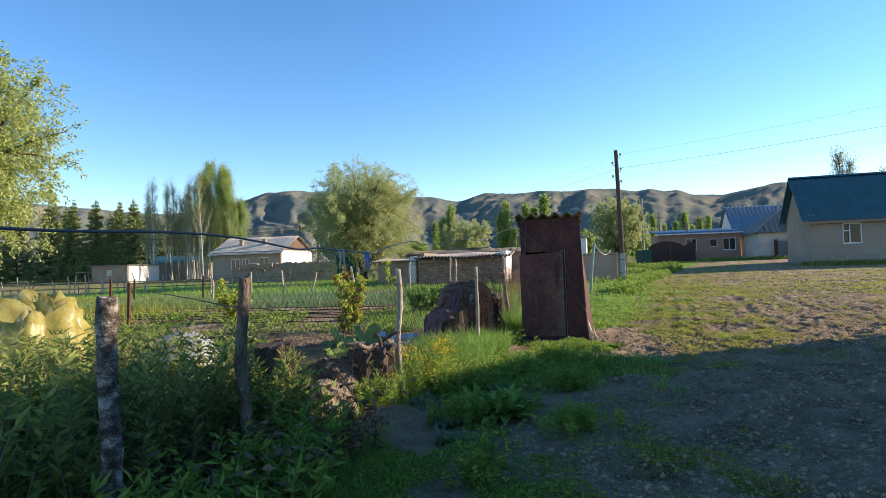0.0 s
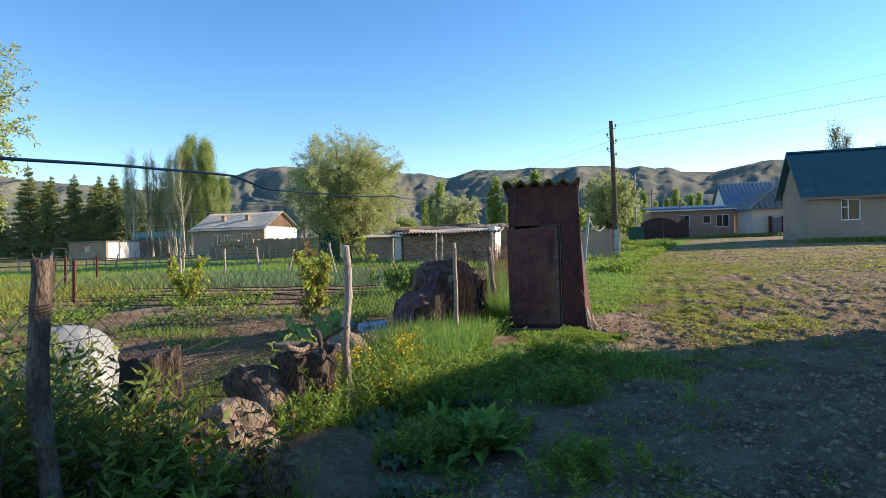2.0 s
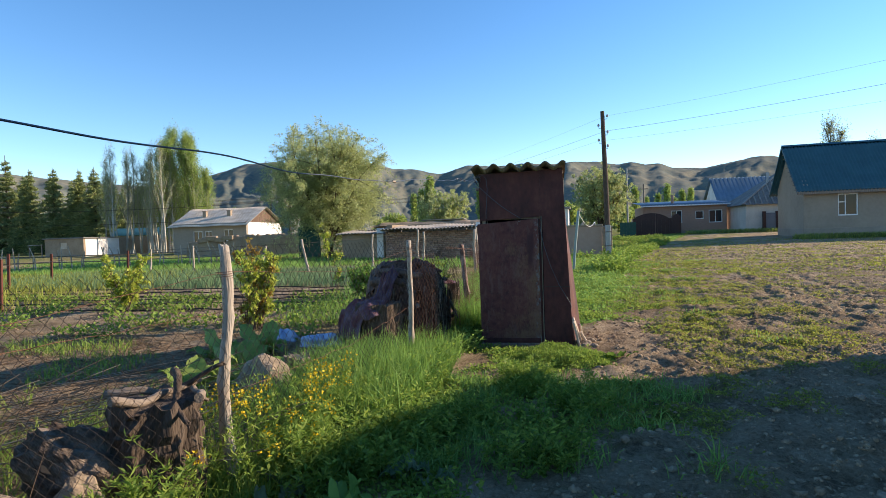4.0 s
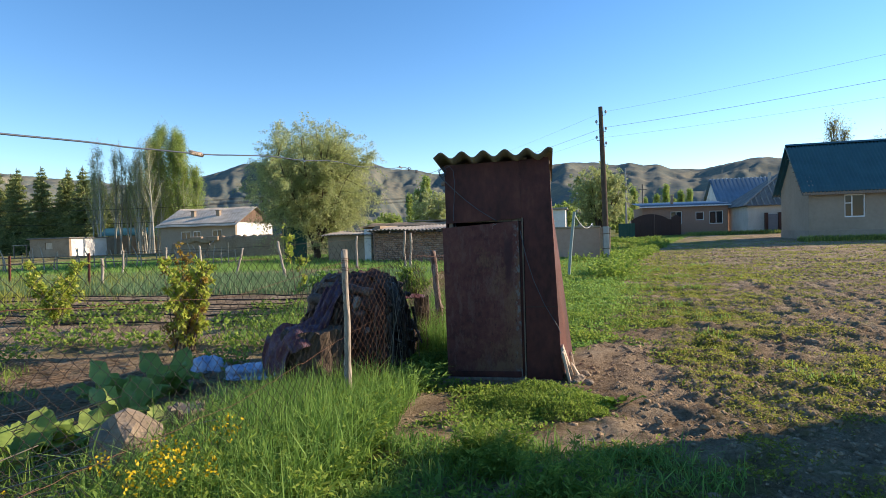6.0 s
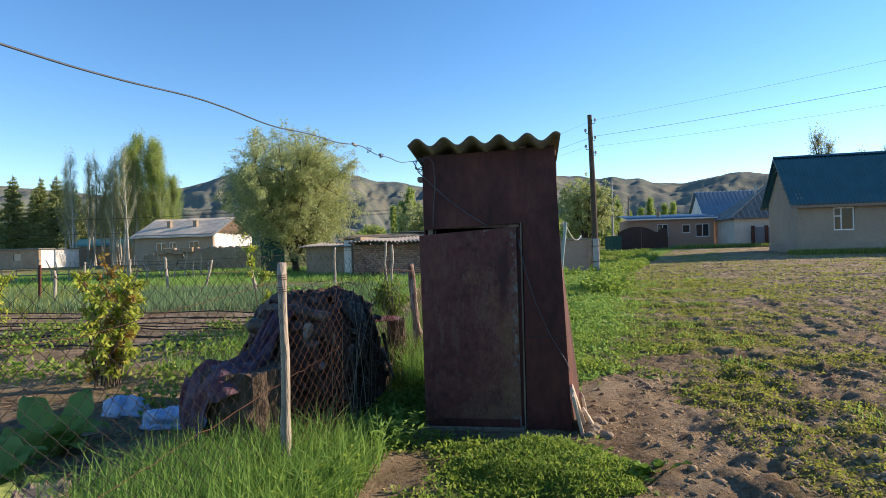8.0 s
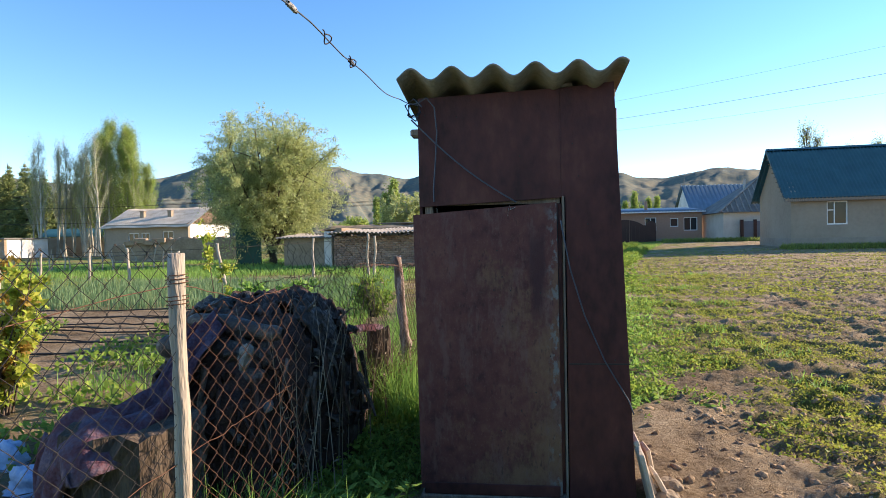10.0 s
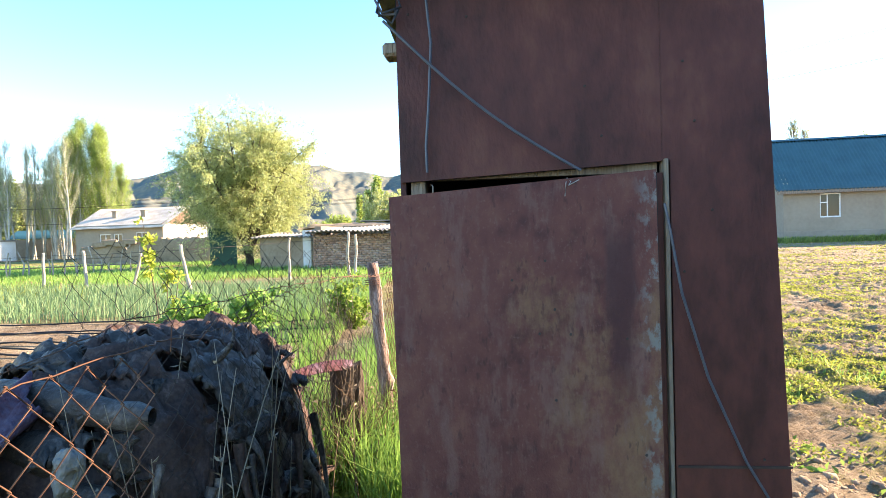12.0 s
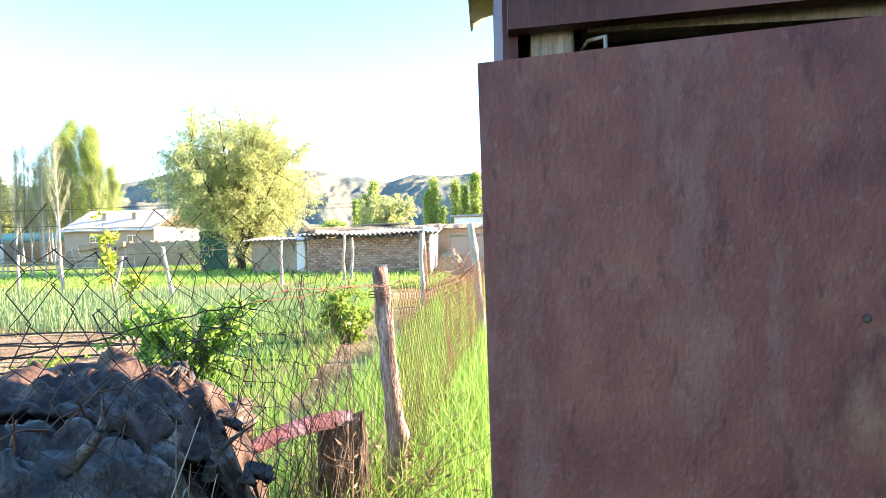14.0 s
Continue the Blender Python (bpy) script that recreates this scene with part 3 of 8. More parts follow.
def window(parent, x0, x1, z0, z1, y, frame_w=0.07, mullions=(0.5,), bars=(), trim=0.0, material="white_paint", room=True):
    """A window in the wall plane y facing -y: frame, mullions, panes; a near-black sheet behind stands for the unlit
    room.
    """
    w = part("window", boxed(x0, x1, y + 0.02, y + 0.08, z1 - frame_w, z1), M[material], parent, "white-framed window")
    bm = bmesh.new()
    box(bm, x0, x1, y + 0.02, y + 0.08, z0, z0 + frame_w)
    box(bm, x0, x0 + frame_w, y + 0.022, y + 0.078, z0 + frame_w, z1 - frame_w)
    box(bm, x1 - frame_w, x1, y + 0.022, y + 0.078, z0 + frame_w, z1 - frame_w)
    cuts = [x0 + frame_w] + [x0 + (x1 - x0) * k for k in mullions] + [x1 - frame_w]
    for k in cuts[1:-1]:
        box(bm, k - frame_w * 0.4, k + frame_w * 0.4, y + 0.024, y + 0.076, z0 + frame_w, z1 - frame_w)
    for a, b, k in bars:
        box(bm, x0 + (x1 - x0) * a, x0 + (x1 - x0) * b, y + 0.026, y + 0.074, z0 + (z1 - z0) * k - frame_w * 0.4, z0 + (z1 - z0) * k + frame_w * 0.4)
    if trim:
        box(bm, x0 - trim, x1 + trim, y - 0.03, y - 0.003, z0 - trim, z0)
        box(bm, x0 - trim, x1 + trim, y - 0.03, y - 0.003, z1, z1 + trim)
        box(bm, x0 - trim, x0, y - 0.029, y - 0.003, z0, z1)
        box(bm, x1, x1 + trim, y - 0.029, y - 0.003, z0, z1)
    part("frame", bm, M[material], w)
    for a, b in zip(cuts, cuts[1:]):
        part("pane", boxed(a, b, y + 0.045, y + 0.055, z0 + frame_w, z1 - frame_w), M["glass"], w)
    return w


def right_house():
    h = thing("house", "grey rendered house with a blue-green tiled gable roof", "house", (18.96, 45.8, 0), rz=-5)
    L, D, E, R = 15.0, 5.9, 3.85, 6.95
    part("wall", wall_with_holes(0, L, 0.9, E, 0, 0.35, [(2.08, 3.28, 1.72, 3.22), (7.5, 8.7, 1.72, 3.22)]), M["plaster"], h)
    part("plinth", boxed(-0.03, L + 0.03, -0.04, D + 0.04, -0.4, 0.9, bevel=0.015), M["plaster_dark"], h, "darker grey plinth")
    bm = prism(bmesh.new(), [(0.35, 0.9), (D, 0.9), (D, E), (D / 2, R - 0.15), (0, E), (0.35, E)], 0.35, "x", 0)
    part("gable_wall", bm, M["plaster"], h)
    part("gable_wall", prism(bmesh.new(), [(0.35, 0.9), (D, 0.9), (D, E), (D / 2, R - 0.15), (0, E), (0.35, E)], 0.35, "x", L - 0.35), M["plaster"], h)
    part("back_wall", boxed(0.35, L - 0.35, D - 0.35, D, 0.9, E), M["plaster"], h)
    part("room_shade", boxed(0.36, L - 0.36, 2.5, 2.6, 0.9, E), M["dark"], h, "near-black sheet for the unlit room")
    window(h, 2.08, 3.28, 1.72, 3.22, 0.06, 0.08, (0.38,), [(0.06, 0.38, 0.62)])
    window(h, 7.5, 8.7, 1.72, 3.22, 0.06, 0.08, (0.38,), [(0.06, 0.38, 0.62)])
    # curtains behind the panes
    for x in (2.08, 7.5):
        xs = np.linspace(x + 0.55, x + 1.1, 24)
        V = np.concatenate([np.stack([xs, 0.26 + 0.025 * np.sin(xs * 70), 0 * xs + z], -1) for z in (1.74, 3.2)])
        i = np.arange(23)
        part("curtain", fast_mesh("curtain", V, np.stack([i, i + 1, i + 25, i + 24], -1)), M["wood_brown"], h, "dark brown curtain")
    # tiled slopes: rows of steps with ribs
    for side in (0, 1):
        rows, pitch, over = 12, 0.22, 0.45
        ya, za = (-over, E - over * 1.05) if side == 0 else (D + over, E - over * 1.05)
        yb, zb = D / 2, R
        xs = np.arange(-0.5, L + 0.5, pitch / 4)
        prof = 0.05 * np.cos((xs + 0.5) / pitch * 2 * np.pi)
        pts = []
        for r in range(rows):
            for e, f in ((0.0, 0.08), (0.97, 0.0)):
                t = (r + e) / rows
                pts.append(np.stack([xs, 0 * xs + ya + (yb - ya) * t, za + (zb - za) * t + prof + f], -1))
        V = np.array(pts)
        k, mrows = len(xs), len(pts)
        i = (np.arange(mrows - 1)[:, None] * k + np.arange(k - 1)[None]).ravel()
        me = fast_mesh("roof_slope", V, np.stack([i, i + 1, i + k + 1, i + k], -1))
        slope = part("roof_slope", me, M["roof_blue"], h, "blue-green metal tile roof")
        sol = slope.modifiers.new("thick", "SOLIDIFY")
        sol.thickness = 0.03
    part("ridge_cap", prism(bmesh.new(), [(D / 2 - 0.18, R - 0.02), (D / 2, R + 0.12), (D / 2 + 0.18, R - 0.02)], L + 1.0, "x", -0.5), M["roof_blue"], h)
    for x in (-0.52, L + 0.49):
        bm = prism(bmesh.new(), [(-0.47, E - 0.55), (D / 2, R + 0.06), (D + 0.47, E - 0.55), (D + 0.47, E - 0.37), (D / 2, R + 0.02), (-0.47, E - 0.37)][:3] + [(D / 2, R - 0.16)], 0.03, "x", x)
        part("bargeboard", bm, M["roof_blue"], h)
    part("eaves_board", boxed(-0.5, L + 0.5, -0.44, -0.40, E - 0.62, E - 0.44), M["wood_old"], h)
    for k in range(9):
        part("soffit_slat", boxed(-0.48, -0.02, 0.1 + k * 0.33, 0.36 + k * 0.33, E + k * 0.34 - 0.28, E + k * 0.34 - 0.24), M["wood_old"], h)
    part("lamp_bracket", boxed(-0.12, -0.02, 2.0, 2.15, 4.9, 5.1, bevel=0.01), M["white_paint"], h)
    return h


right_house()


def left_house():
    h = thing("house", "old grey house with slate roof and whitewashed gable", "house", (-29.45, 57.6, 0), rz=1)
    L, D, E, R = 8.4, 8.3, 3.2, 4.95
    holes = [(-6.1, -5.0, 0.9, 2.4), (-4.75, -3.9, 0.2, 2.4), (-2.6, -1.5, 1.3, 2.5)]
    part("front_wall", wall_with_holes(-L, 0, -0.2, E, 0, 0.35, holes), M["plaster"], h, "grey clay plaster wall")
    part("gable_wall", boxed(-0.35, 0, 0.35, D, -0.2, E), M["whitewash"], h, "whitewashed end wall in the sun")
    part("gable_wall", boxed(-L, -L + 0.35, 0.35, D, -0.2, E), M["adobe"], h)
    part("back_wall", boxed(-L + 0.35, -0.35, D - 0.35, D, -0.2, E), M["adobe"], h)
    part("room_shade", boxed(-L + 0.36, -0.36, 2.4, 2.5, -0.2, E), M["dark"], h, "near-black sheet for the unlit room")
    for a, b, c, d in holes:
        window(h, a, b, c, d, 0.05, 0.07, (0.5,))
    boards = 16
    for k in range(boards):
        y0, y1 = D * k / boards, D * (k + 1) / boards
        zt = lambda y: E + (R - E) * (1 - abs(y - D / 2) / (D / 2)) - 0.05
        bm = prism(bmesh.new(), [(y0 + 0.01, E), (y1 - 0.01, E), (y1 - 0.01, max(E + 0.02, zt(y1))), (y0 + 0.01, max(E + 0.02, zt(y0)))], 0.04, "x", -0.12)
        part("gable_board", bm, M["wood_brown"], h)
    for side in (0, 1):
        ya = -0.5 if side == 0 else D + 0.5
        me = corrugated(-L - 0.4, 0.35, ya, E - 0.30, D / 2, R, 0.2, 0.016, 0.02, 6, 7, 0.05, side)
        part("roof_slope", me, M["slate_light"], h, "patched grey slate roof")
    for x in (-3.0, -5.9):
        c = part("chimney", boxed(x - 0.2, x + 0.2, 1.9, 2.3, 3.4, 4.55, bevel=0.02), M["adobe"], h, "short clay chimney")
        part("cap", boxed(x - 0.25, x + 0.25, 1.85, 2.35, 4.55, 4.63, bevel=0.02), M["adobe"], c)
    return h


left_house()


def ruin_wall():
    """A broken adobe yard wall with an uneven top."""
    h = thing("ruined_wall", "crumbling adobe yard wall with broken top edge", "wall", (0, 0, 0))
    r = np.random.default_rng(4)
    a, b = np.array([-26.6, 43.4]), np.array([-17.2, 45.2])
    n, k = 150, 22
    t = np.linspace(0, 1, n)
    topz = 1.30 + 0.38 * smooth(0.3, 0.34, t) + 0.12 * fbm(t * 26, t * 3, 31) + 0.10 * smooth(-0.1, 0.1, fbm(t * 60, t * 5, 32)) - 0.3 * smooth(0.02, 0.0, t)
    topz = topz + 0.35 * smooth(0.15, 0.17, t) * smooth(0.28, 0.25, t) - 0.5 * smooth(0.29, 0.31, t) * smooth(0.36, 0.34, t)
    d = np.array([-(b - a)[1], (b - a)[0]])
    d = d / np.linalg.norm(d)
    # up one face, over the top, down the other
    v = np.concatenate([np.linspace(0, 1, k // 2), np.linspace(1, 0, k // 2)])
    side = np.where(np.arange(k) < k // 2, -1, 1)
    Z = -0.2 + (topz[:, None] + 0.2) * v + 0 * t[:, None]
    T = t[:, None] + 0 * v
    off = side * (0.24 - 0.08 * v ** 3) + 0.05 * fbm(T * 30, Z * 3.3 + side, 33) + 0.03 * fbm(T * 75, Z * 8, 34, 2)
    V = np.stack([a[0] + (b - a)[0] * T + d[0] * off, a[1] + (b - a)[1] * T + d[1] * off, Z], -1)
    i = (np.arange(n - 1)[:, None] * k + np.arange(k - 1)).ravel()
    F = np.stack([i, i + 1, i + k + 1, i + k], -1)
    m = k // 2
    e = np.arange(m - 1)
    ends = [np.stack([o + e, o + k - 1 - e, o + k - 2 - e, o + e + 1], -1) for o in (0, (n - 1) * k)]
    part("wall_run", fast_mesh("wall_run", V.reshape(-1, 3), np.concatenate([F] + ends)), M["adobe"], h)
    for k in range(14):
        p = a + (b - a) * r.uniform(0.05, 0.45)
        q = r.uniform(0.12, 0.3)
        bm = lump(r, q * 1.4, q, q * 0.8, 2, 0.3)
        part("clay_lump", bm, M["adobe"], h, at=pose(p[0] + r.normal() * 0.2, p[1] - 0.5 + r.normal() * 0.2, q * 0.3, 0, 0, r.uniform(0, 360)))
    for k in range(4):
        part("clay_block", boxed(-0.45, 0.45, -0.2, 0.2, 0, 0.35, bevel=0.04), M["adobe"], h, "broken clay block", at=pose(-25.2 + k * 0.62, 43.5 + 0.1 * k, 1.25 + 0.14 * (k % 2), r.normal() * 4, r.normal() * 4, 11))
    part("sheet_door", boxed(-0.7, 0.7, -0.05, 0.05, 0, 2.1, bevel=0.01), M["gate_green"], h, "dark green sheet metal door", at=pose(-13.6, 37.2, 0, 0, 0, 8))
    return h


ruin_wall()


def small_hut():
    h = thing("hut", "small flat-roofed hut, whitewashed on its sunny side", "hut", (-51.3, 60.0, 0), rz=0)
    part("front_wall", wall_with_holes(-5.2, 0, -0.3, 2.1, 0, 0.3, [(-3.2, -2.2, 0.9, 1.7)]), M["adobe"], h, "grey clay wall")
    part("end_wall", boxed(-0.3, 0, 0.3, 5.6, -0.3, 2.1), M["whitewash"], h, "white sunlit wall")
    part("back_wall", boxed(-5.2, -0.3, 5.3, 5.6, -0.3, 2.1), M["adobe"], h)
    part("end_wall", boxed(-5.2, -4.9, 0.3, 5.3, -0.3, 2.1), M["adobe"], h)
    part("shutter", boxed(-3.18, -2.22, 0.1, 0.16, 0.92, 1.68), M["planks_pale"], h, "pale board shutter")
    part("roof", boxed(-5.4, 0.2, -0.2, 5.8, 2.1, 2.24, bevel=0.02), M["slate_grey"], h)
    part("awning", boxed(-7.4, -5.4, -0.2, 1.2, 1.45, 1.52, m=pose(0, 0, 0)), M["slate_pale"], h)
    for x in (-7.3, -5.6):
        part("awning_post", boxed(x - 0.05, x + 0.05, -0.1, 0, 0, 1.46), M["wood_old"], h)
    b = thing("shed", "low shed with a dark blue sheet roof", "shed", (-50.5, 70.5, 0), rz=14)
    part("wall", boxed(-5, 2.5, 0, 4, -0.2, 2.3), M["adobe"], b)
    part("roof", corrugated(-5.2, 2.7, -0.3, 2.4, 2.0, 3.4, 0.3, 0.03, 0.02, 6), M["roof_blue"], b, "dark blue sheet roof")
    part("roof", corrugated(-5.2, 2.7, 4.3, 2.4, 2.0, 3.4, 0.3, 0.03, 0.02, 6), M["roof_blue"], b)


small_hut()


def sheds():
    """Two adobe brick sheds under slate sheets, with flat clay roofs behind."""
    out = []
    s = thing("shed", "low adobe shed with broken slate roof edge", "shed", (-10.2, 34.0, 0), rz=2)
    part("front_wall", wall_with_holes(0, 2.1, -0.2, 1.55, 0, 0.35, []), M["adobe"], s)
    part("pier", boxed(2.1, 2.5, -0.15, 3.0, -0.2, 1.8, bevel=0.03), M["whitewash"], s, "whitewashed end pier")
    part("back_wall", boxed(0, 2.1, 2.9, 3.2, -0.2, 1.75), M["adobe"], s)
    part("room_shade", boxed(0.1, 2.0, 1.2, 1.3, -0.2, 1.5), M["dark"], s)
    part("roof", corrugated(-0.3, 2.6, -0.35, 1.52, 3.4, 1.74, 0.2, 0.035, 0.02, 8, 4, 0.06, 2), M["slate_pale"], s, "pale slate sheets")
    s = thing("shed", "long brick shed with a wavy slate roof", "shed", (-7.3, 33.0, 0), rz=1.0)
    L = 5.3
    part("core_wall", boxed(0.02, L - 0.02, 0.05, 0.33, -0.2, 1.55), M["mortar"], s)
    # the sun-facing end takes the whitewash colour, so its sunlight is painted in
    part("end_wall", boxed(L - 0.3, L, 0.33, 4.6, -0.2, 1.95), M["whitewash"], s, "end wall coloured pale for its sunlit side")
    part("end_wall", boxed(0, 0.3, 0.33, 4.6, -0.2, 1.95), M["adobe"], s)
    part("back_wall", boxed(0.3, L - 0.3, 4.3, 4.6, -0.2, 2.0), M["adobe"], s)
    # courses of brick, joined
    V, F = [], []
    r = np.random.default_rng(8)
    rows, bl, bh = 16, 0.26, 0.104
    boxes = []
    for k in range(rows):
        x = -(k % 2) * bl / 2
        while x < L:
            a, b = max(0, x + 0.006), min(L, x + bl - 0.006)
            if b - a > 0.03:
                boxes.append((a, b, r.uniform(-0.012, 0.012), -0.12 + k * bh + 0.006, -0.12 + (k + 1) * bh - 0.006))
            x += bl
    B = np.array(boxes)
    n = len(B)
    cx = np.array([[0, 0, 0], [1, 0, 0], [1, 1, 0], [0, 1, 0], [0, 0, 1], [1, 0, 1], [1, 1, 1], [0, 1, 1]])
    lo = np.stack([B[:, 0], B[:, 2], B[:, 3]], -1)
    hi = np.stack([B[:, 1], 0 * B[:, 2] + 0.06, B[:, 4]], -1)
    V = (lo[:, None] + (hi - lo)[:, None] * cx[None]).reshape(-1, 3)
    F = (np.arange(n)[:, None, None] * 8 + np.array([[0, 1, 5, 4], [1, 2, 6, 5], [3, 0, 4, 7], [4, 5, 6, 7], [0, 3, 2, 1]])[None]).reshape(-1, 4)
    tagged(part("brickwork", fast_mesh("brickwork", V, F), M["brick"], s, "red-brown clay brick courses"), kind="stuff")
    part("roof", corrugated(-0.2, L + 0.35, -0.6, 1.66, 3.0, 1.92, 0.2, 0.04, 0.02, 8, 5, 0.07, 3), M["slate_pale"], s, "pale slate sheets with gaps")
    r = np.random.default_rng(9)
    for k in range(12):
        x = 0.2 + k * 0.44
        P = np.array([[x, -0.75 + 0.1 * r.normal(), 1.56], [x, 1.6, 1.72], [x, 4.4, 1.92]])
        part("rafter", fast_mesh("rafter", *tubes(P, 0.05, 6)), M["wood_old"], s)
    s2 = thing("shed", "flat-roofed adobe shed with straw and clay on top", "shed", (-9.5, 38.5, 0), rz=2)
    part("wall", boxed(0, 11.5, 0, 5, -0.2, 1.95, bevel=0.03), M["adobe"], s2)
    bm = bmesh.new()
    bmesh.ops.create_grid(bm, x_segments=50, y_segments=16, size=0.5)
    for v in bm.verts:
        e = 1 - max(abs(v.co.x), abs(v.co.y)) * 2
        x, y = v.co.x * 12.2 + 5.7, v.co.y * 5.8 + 2.5
        v.co = Vector((x, y, 1.95 + 0.24 * min(1, e * 6) + 0.09 * noise.noise(Vector((x, y, 3))) + 0.06 * noise.noise(Vector((x * 4, y * 4, 1)))))
    part("clay_roof", bm, M["adobe"], s2, "lumpy clay and straw roof")
    part("loose_sheet", boxed(3, 5.8, 0.2, 1.6, 2.26, 2.31, m=None), M["slate_pale"], s2)
    # brick lean-to and stack at the sunny end
    s3 = thing("brick_wall", "red-brown brick yard wall beside the shed", "wall", (-1.1, 33.2, 0), rz=-6)
    part("core", boxed(0, 5.4, 0.03, 0.3, -0.2, 1.5), M["brick"], s3)
    part("cap", boxed(-0.05, 5.45, -0.03, 0.35, 1.5, 1.6, bevel=0.02), M["adobe"], s3)
    s4 = thing("house", "small whitewashed house far behind the yard wall", "house", (-2.6, 58.0, 0), rz=-4)
    part("wall", boxed(0, 6.1, 0, 5, -0.2, 3.3, bevel=0.03), M["whitewash"], s4)
    part("roof", boxed(-0.3, 6.3, -0.3, 5.3, 3.3, 3.48, bevel=0.03), M["slate_pale"], s4)
    # heap of bricks by the wall
    r = np.random.default_rng(12)
    hp = thing("brick_heap", "heap of old bricks against the wall", "bricks", (-1.0, 31.8, 0))
    bk = boxed(-0.125, 0.125, -0.06, 0.06, -0.035, 0.035, bevel=0.006)
    me = bm_mesh("brick", bk)
    for k in range(60):
        z = r.random() ** 1.3 * 0.95
        rad = (1.0 - z) * 0.75
        part("brick", me, M["brick"], hp, at=pose(r.uniform(-rad, rad), r.uniform(-rad, rad) * 0.6, 0.04 + z, r.normal() * 8, r.normal() * 8, r.uniform(0, 180)))
    heap = lump(r, 0.6, 0.4, 0.9, 3, 0.2)
    part("rubble", heap, M["clod"], hp)
    return out


sheds()


def far_right():
    """The yard gate, the brick house, the house with siding and the tall blue roof behind them."""
    g0 = 0.4
    g = thing("yard_gate", "dark brown sheet steel double gate with curved top", "gate", (10.0, 62.0, g0))
    for x0, x1 in ((0, 2.05), (2.08, 3.6)):
        n = 12
        top = [(x0 + (x1 - x0) * i / n, 1.75 + 0.55 * math.sin(math.pi * min(1, (x0 + (x1 - x0) * i / n) / 3.3)) ** 0.7) for i in range(n, -1, -1)]
        leaf = part("gate_leaf", prism(bmesh.new(), [(x0, -0.1), (x1, -0.1)] + top, 0.06), M["gate_brown"], g)
        for k in range(4):
            x = x0 + (x1 - x0) * (k + 0.5) / 4
            part("rib", boxed(x - 0.03, x + 0.03, -0.035, -0.002, 0, 1.7), M["gate_brown"], leaf)
    wk = part("wicket", prism(bmesh.new(), [(3.66, -0.1), (4.4, -0.1)] + [(4.03 + 0.37 * math.cos(a * math.pi / 8), 1.75 + 0.4 * math.sin(a * math.pi / 8)) for a in range(9)], 0.06), M["gate_brown"], g)
    for x in (-0.1, 3.58, 4.38):
        part("gate_post", boxed(x, x + 0.09, -0.02, 0.09, -0.2, 1.95, bevel=0.01), M["gate_brown"], g)
    gg = thing("green_gate", "green sheet metal fence panel", "fence", (8.5, 60.5, g0))
    for k in range(5):
        part("sheet", boxed(k * 0.3, k * 0.3 + 0.295, 0, 0.03, -0.1, 1.45), M["gate_green"], gg)
    b = thing("house", "low brick house with flat blue sheet roof", "house", (11.5, 65.5, g0))
    L = 8.2
    W = [(2.75, 3.85, 1.25, 2.55), (5.15, 5.95, 1.6, 2.45), (6.45, 7.75, 1.2, 2.5)]
    part("wall", wall_with_holes(0, L, -0.3, 3.05, 0, 0.35, W), M["brick"], b, "brown brick wall")
    part("end_wall", boxed(0, 0.35, 0.35, 6, -0.3, 3.05), M["brick"], b)
    part("end_wall", boxed(L - 0.35, L, 0.35, 6, -0.3, 3.05), M["brick"], b)
    part("room_shade", boxed(0.36, L - 0.36, 1.6, 1.7, -0.2, 3.0), M["dark"], b)
    part("plinth", boxed(-0.04, L + 0.04, -0.05, -0.003, -0.4, 0.45), M["plaster_dark"], b)
    for k, (x0, x1, z0, z1) in enumerate(W):
        window(b, x0, x1, z0, z1, 0.05, 0.07, (0.5,) if k != 1 else (), trim=0.12)
    part("roof", corrugated(-0.3, L + 0.2, -0.5, 3.15, 6.4, 3.75, 0.3, 0.03, 0.02, 6, 2), M["roof_pale_blue"], b, "pale blue sheet roof")
    part("fascia", boxed(-0.3, L + 0.2, -0.48, -0.42, 3.0, 3.14), M["white_paint"], b)
    c = part("chimney", boxed(3.2, 3.45, 2, 2.25, 3.3, 4.3, bevel=0.02), M["brick"], b)
    s = thing("house", "cream-sided house with hipped slate roof", "house", (20.1, 61.0, g0))
    part("wall", boxed(0, 6.5, 0, 6, -0.3, 2.75), M["siding"], s)
    for k in range(18):
        part("siding_board", boxed(-0.02, 2.3, -0.03, -0.003, -0.2 + k * 0.163, -0.06 + k * 0.163), M["siding"], s)
    bm = bmesh.new()
    a = [bm.verts.new(p) for p in ((-0.5, -0.5, 2.72), (7.0, -0.5, 2.72), (7.0, 6.6, 2.72), (-0.5, 6.6, 2.72), (4.6, 3.0, 6.4))]
    for f in ((0, 1, 4), (1, 2, 4), (2, 3, 4), (3, 0, 4), (3, 2, 1, 0)):
        bm.faces.new([a[i] for i in f])
    part("roof", bm, M["slate_grey"], s, "hipped slate roof with pale ribs")
    for k in range(15):
        t = (k + 0.5) / 15
        xb = -0.5 + 7.5 * t
        end = np.array([4.6, 3.0, 6.4])
        side = (xb + 0.5) / 5.1 if xb < 4.6 else (7.0 - xb) / 2.4
        p0 = np.array([xb, -0.52, 2.76])
        p1 = np.array([xb, -0.5 + 3.5 * side * 0.97, 2.76 + 3.68 * side * 0.97])
        part("roof_rib", fast_mesh("roof_rib", *tubes(np.array([p0, p1]), 0.07, 4)), M["slate_pale"], s)
    part("hip_cap", fast_mesh("hip_cap", *tubes(np.array([[-0.5, -0.5, 2.78], [4.6, 3.0, 6.46]]), 0.09, 5)), M["slate_pale"], s)
